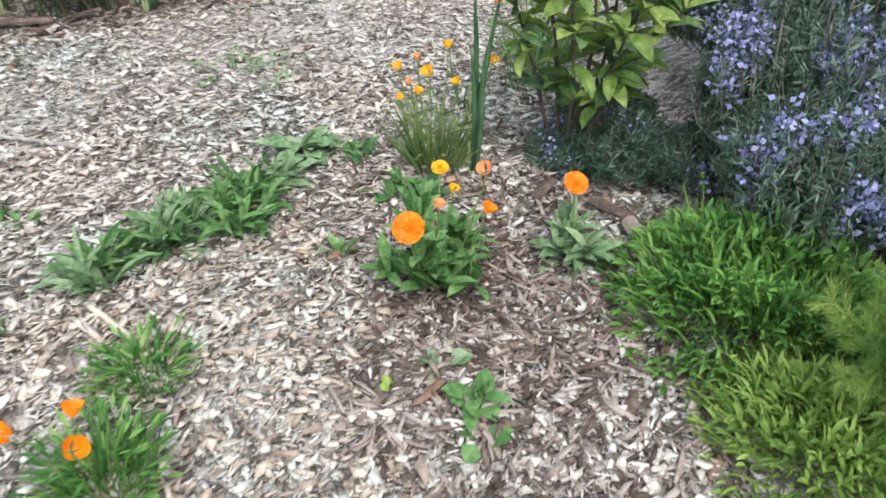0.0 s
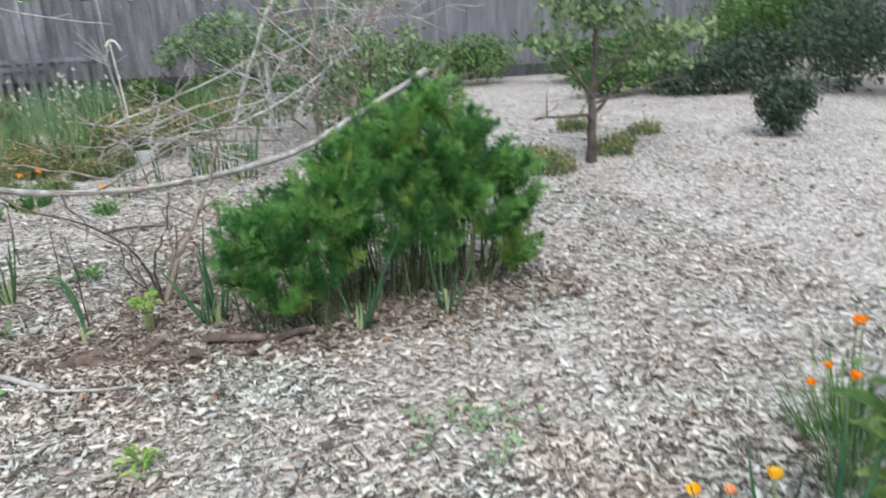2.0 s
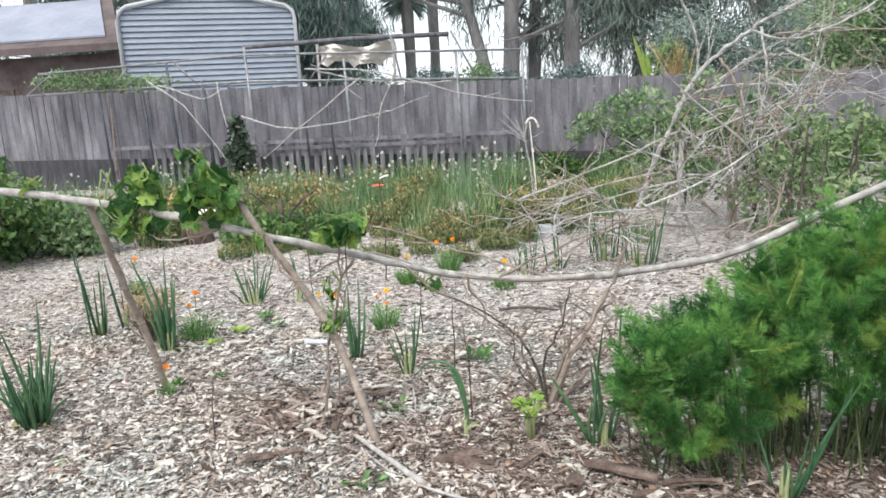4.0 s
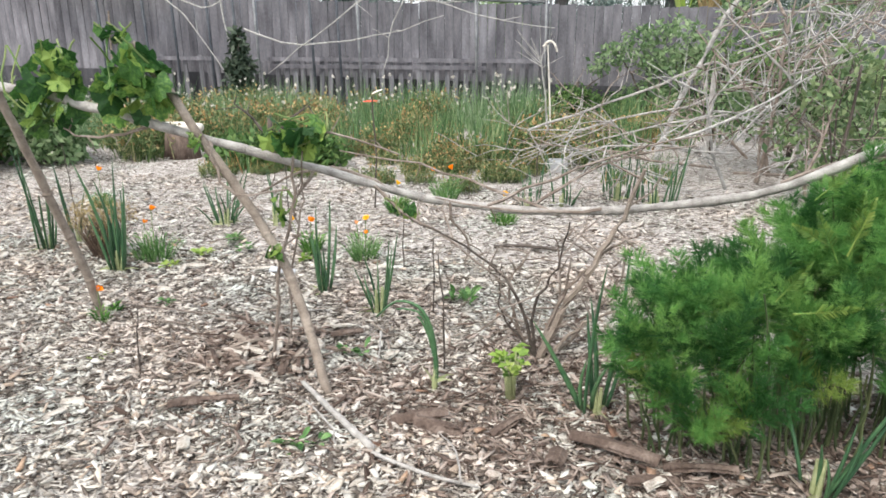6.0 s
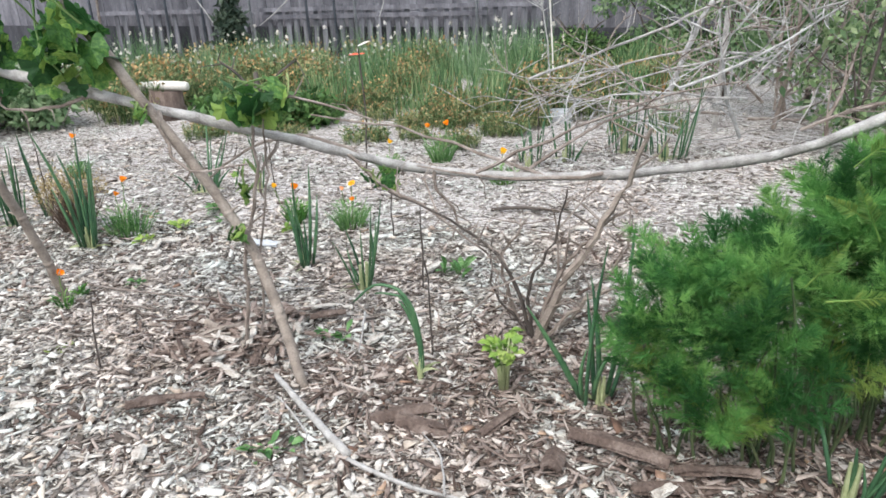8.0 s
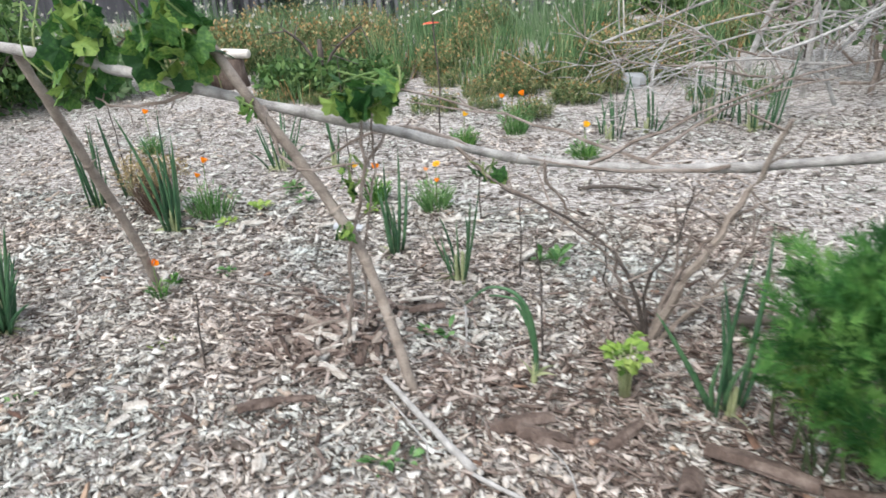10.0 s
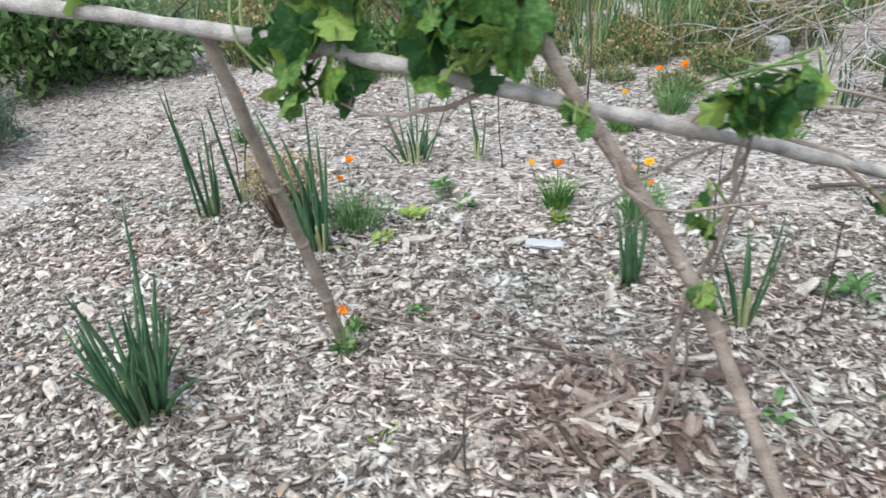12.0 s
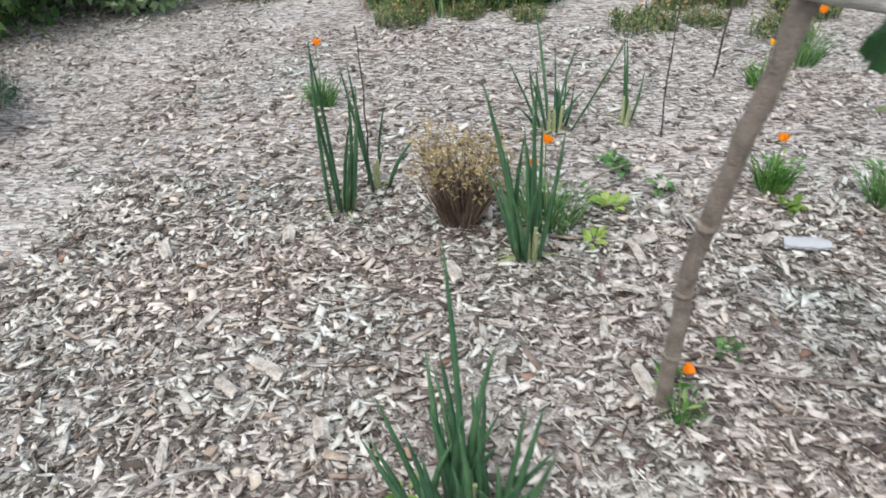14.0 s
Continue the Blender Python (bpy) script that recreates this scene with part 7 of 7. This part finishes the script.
part("prop_frame", g, GREYWOOD, tarp)


# ---- trees beyond the fence ----
def gum(x, y, h, r, seed, mat=CROWN, lean=0.0, dense=1.0, low=0.22, label="tall gum tree with grey trunk and drooping foliage"):
    rn = random.Random(seed)
    limbs, blobs = [], []
    for k in range(9):
        a = rn.uniform(0, 6.28)
        z = h * rn.uniform(low * 0.7, 0.62)
        e = (math.cos(a) * h * 0.2 + lean, math.sin(a) * h * 0.12, z + h * rn.uniform(0.08, 0.25))
        limbs.append(((lean * z / h, 0, z), e, r * 0.35))
        blobs.append((e[0], e[1], e[2], h * 0.14, h * 0.12, h * 0.14))
        blobs.append((e[0] + rn.uniform(-1, 1), e[1], e[2] - h * 0.14, h * 0.05, h * 0.05, h * 0.2))
        blobs.append((e[0] * 1.2, e[1], e[2] - h * 0.05, h * 0.09, h * 0.09, h * 0.12))
    return crown_tree("gum_tree", x, y, ([(0, 0, -0.1), (lean * 0.3, 0, h * 0.3), (lean * 0.6, 0, h * 0.6), (lean, 0, h * 0.85)], r, r * 0.35), limbs, blobs, int(13000 * dense), 0.42, mat, TRUNK, label, seed, 2.4, 0.09, group="gum trees")


gum(-14.5, 27, 12, 0.3, 1300, dense=1.3)
gum(-11.0, 30, 13, 0.35, 1301, dense=1.2)
gum(-18.5, 26, 11, 0.35, 1312, CROWN_BLUE)
gum(-7.6, 26, 9, 0.35, 1302, CROWN_BLUE, dense=1.6, low=0.15, label="dense blue-green evergreen tree behind the shed")
gum(-9.4, 29, 10, 0.35, 1313, CROWN_BLUE, dense=1.0, low=0.2)
gum(-0.8, 28, 14, 0.26, 1303, lean=-3.8, dense=0.55, low=0.35)
gum(-0.5, 27.5, 13, 0.36, 1320, lean=0.3, dense=0.5, low=0.22, label="gum tree with curtains of hanging grey foliage")
gum(0.3, 29, 13, 0.3, 1304, lean=0.4, dense=0.4, low=0.25)
gum(1.7, 27, 13, 0.34, 1305, lean=0.3, dense=0.35, low=0.22, label="gum tree with curtains of hanging grey foliage")
gum(4.3, 29, 13, 0.3, 1321, lean=0.3, dense=0.45, low=0.2)
gum(6.2, 28, 13, 0.3, 1306, dense=1.2, low=0.2)
gum(8.5, 28, 12, 0.3, 1307, CROWN_BLUE, dense=1.2, low=0.2)
gum(12.5, 30, 13, 0.35, 1308, dense=1.3, low=0.25)
gum(17.5, 29, 12, 0.4, 1309, dense=1.1, low=0.2)
gum(23.0, 26, 12, 0.4, 1310, CROWN_BLUE, dense=1.1, low=0.2)
gum(27.0, 20, 11, 0.4, 1311, CROWN_BLUE, dense=1.1, low=0.15)
gum(25.0, 12, 10, 0.4, 1314, dense=0.6, low=0.15)
gum(-22.0, 14, 10, 0.4, 1315, dense=0.6, low=0.2)
gum(-20.0, 2, 10, 0.4, 1316, dense=0.6, low=0.2)
gum(22.0, 1, 10, 0.4, 1317, dense=0.6, low=0.2)
gum(4.0, -22, 11, 0.4, 1318, dense=0.6, low=0.2)
gum(-9.0, -20, 11, 0.4, 1319, dense=0.6, low=0.2)
for k, (x, y, r, h, mat) in enumerate(((7.6, 17.0, 1.8, 2.35, CROWN_MID), (9.2, 16.8, 1.8, 2.4, CROWN_MID), (15.0, 17.5, 2.2, 2.2, CROWN_MID), (3.9, 17.5, 1.0, 1.5, CROWN_MID), (-0.7, 16.0, 0.8, 1.4, CROWN_MID), (5.5, 21, 2.4, 2.1, CROWN), (0.5, 23, 2.4, 1.7, CROWN_BLUE), (-4.0, 24, 2.4, 1.6, CROWN_BLUE), (-14.5, 22, 2.6, 2.0, CROWN), (19.5, 15.5, 2.0, 1.8, CROWN_MID), (15.5, 8.5, 1.8, 1.6, CROWN_GREEN), (17.0, 4.0, 2.0, 1.6, CROWN_GREEN), (14.0, 12.2, 1.5, 1.4, CROWN_GREEN), (9.0, 23, 2.6, 2.4, CROWN))):
    rn = random.Random(1400 + k)
    blobs = [(rn.uniform(-0.6, 0.6) * r, rn.uniform(-0.4, 0.4) * r, h * rn.uniform(0.45, 1.35), r * rn.uniform(0.35, 0.55), r * rn.uniform(0.3, 0.5), h * rn.uniform(0.25, 0.5)) for _ in range(9)]
    crown_tree("broadleaf_tree", x, y, ([(0, 0, -0.1), (0, 0, h * 0.9)], 0.12, 0.06), [((0, 0, h * 0.4), (r * 0.5, 0, h), 0.05), ((0, 0, h * 0.4), (-r * 0.5, 0, h), 0.05)], blobs, int(10500 * min(1.4, r / 1.8)), 0.105, mat, DARKTRUNK, "dense rounded green tree beyond the fence", 1400 + k, 0.3, 0.5, group="trees beyond the fence")


def palm(x, y, h, seed):
    rn = random.Random(seed)
    ob = thing("fan_palm", x, y, 0, "distant fan palm with shaggy crown and grey trunk", "palm tree", "palms")
    g = Geo(seed)
    g.tube([(0, 0, -0.1), (0.1, 0, h * 0.5), (0.05, 0, h)], [0.3, 0.22, 0.28], 9)
    part("trunk", g, TRUNK, ob)
    g = Geo(seed)
    for k in range(60):
        a, e = rn.uniform(0, 6.28), rn.uniform(-1.0, 1.2)
        d = Vector((math.cos(a), math.sin(a), e)).normalized()
        for j in range(5):
            g.blade(Vector((0, 0, h)) + d * 0.3, d + Vector((rn.gauss(0, 0.25), rn.gauss(0, 0.25), rn.gauss(0, 0.25))), 0.9, 0.09, 0.7, 2)
    part("crown", g, CROWN_BLUE, ob)


palm(-4.8, 30, 5.4, 1500)
palm(-4.2, 33, 6.7, 1501)
g = Geo(1510)
rnd = random.Random(1510)
ban = thing("banana_plant", 2.8, 15.0, 0, "broad upright light green leaves showing above the fence", "plant")
for k in range(4):
    g.leaf((rnd.uniform(-0.1, 0.1), 0, 1.3), (rnd.uniform(-0.3, 0.3), rnd.uniform(-0.2, 0.2), 1), rnd.uniform(0.8, 1.35), 0.2, 0.2)
part("frond_tuft", g, LEAF_LIGHT, ban)
g = Geo(1511)
g.tube([(0, 0, 0), (0, 0, 1.4)], [0.1, 0.07], 8)
part("stem", g, STEMGREEN, ban)
g = Geo(1512)
for k in range(26):
    g.blade((rnd.uniform(0.3, 0.7), 0, 1.3), (rnd.gauss(0, 0.25), rnd.gauss(0, 0.2), 1), rnd.uniform(0.8, 1.35), 0.06, rnd.uniform(0.1, 0.5), 3)
part("dry_frond_tuft", g, DRYTOP, ban, "dried tan fronds")
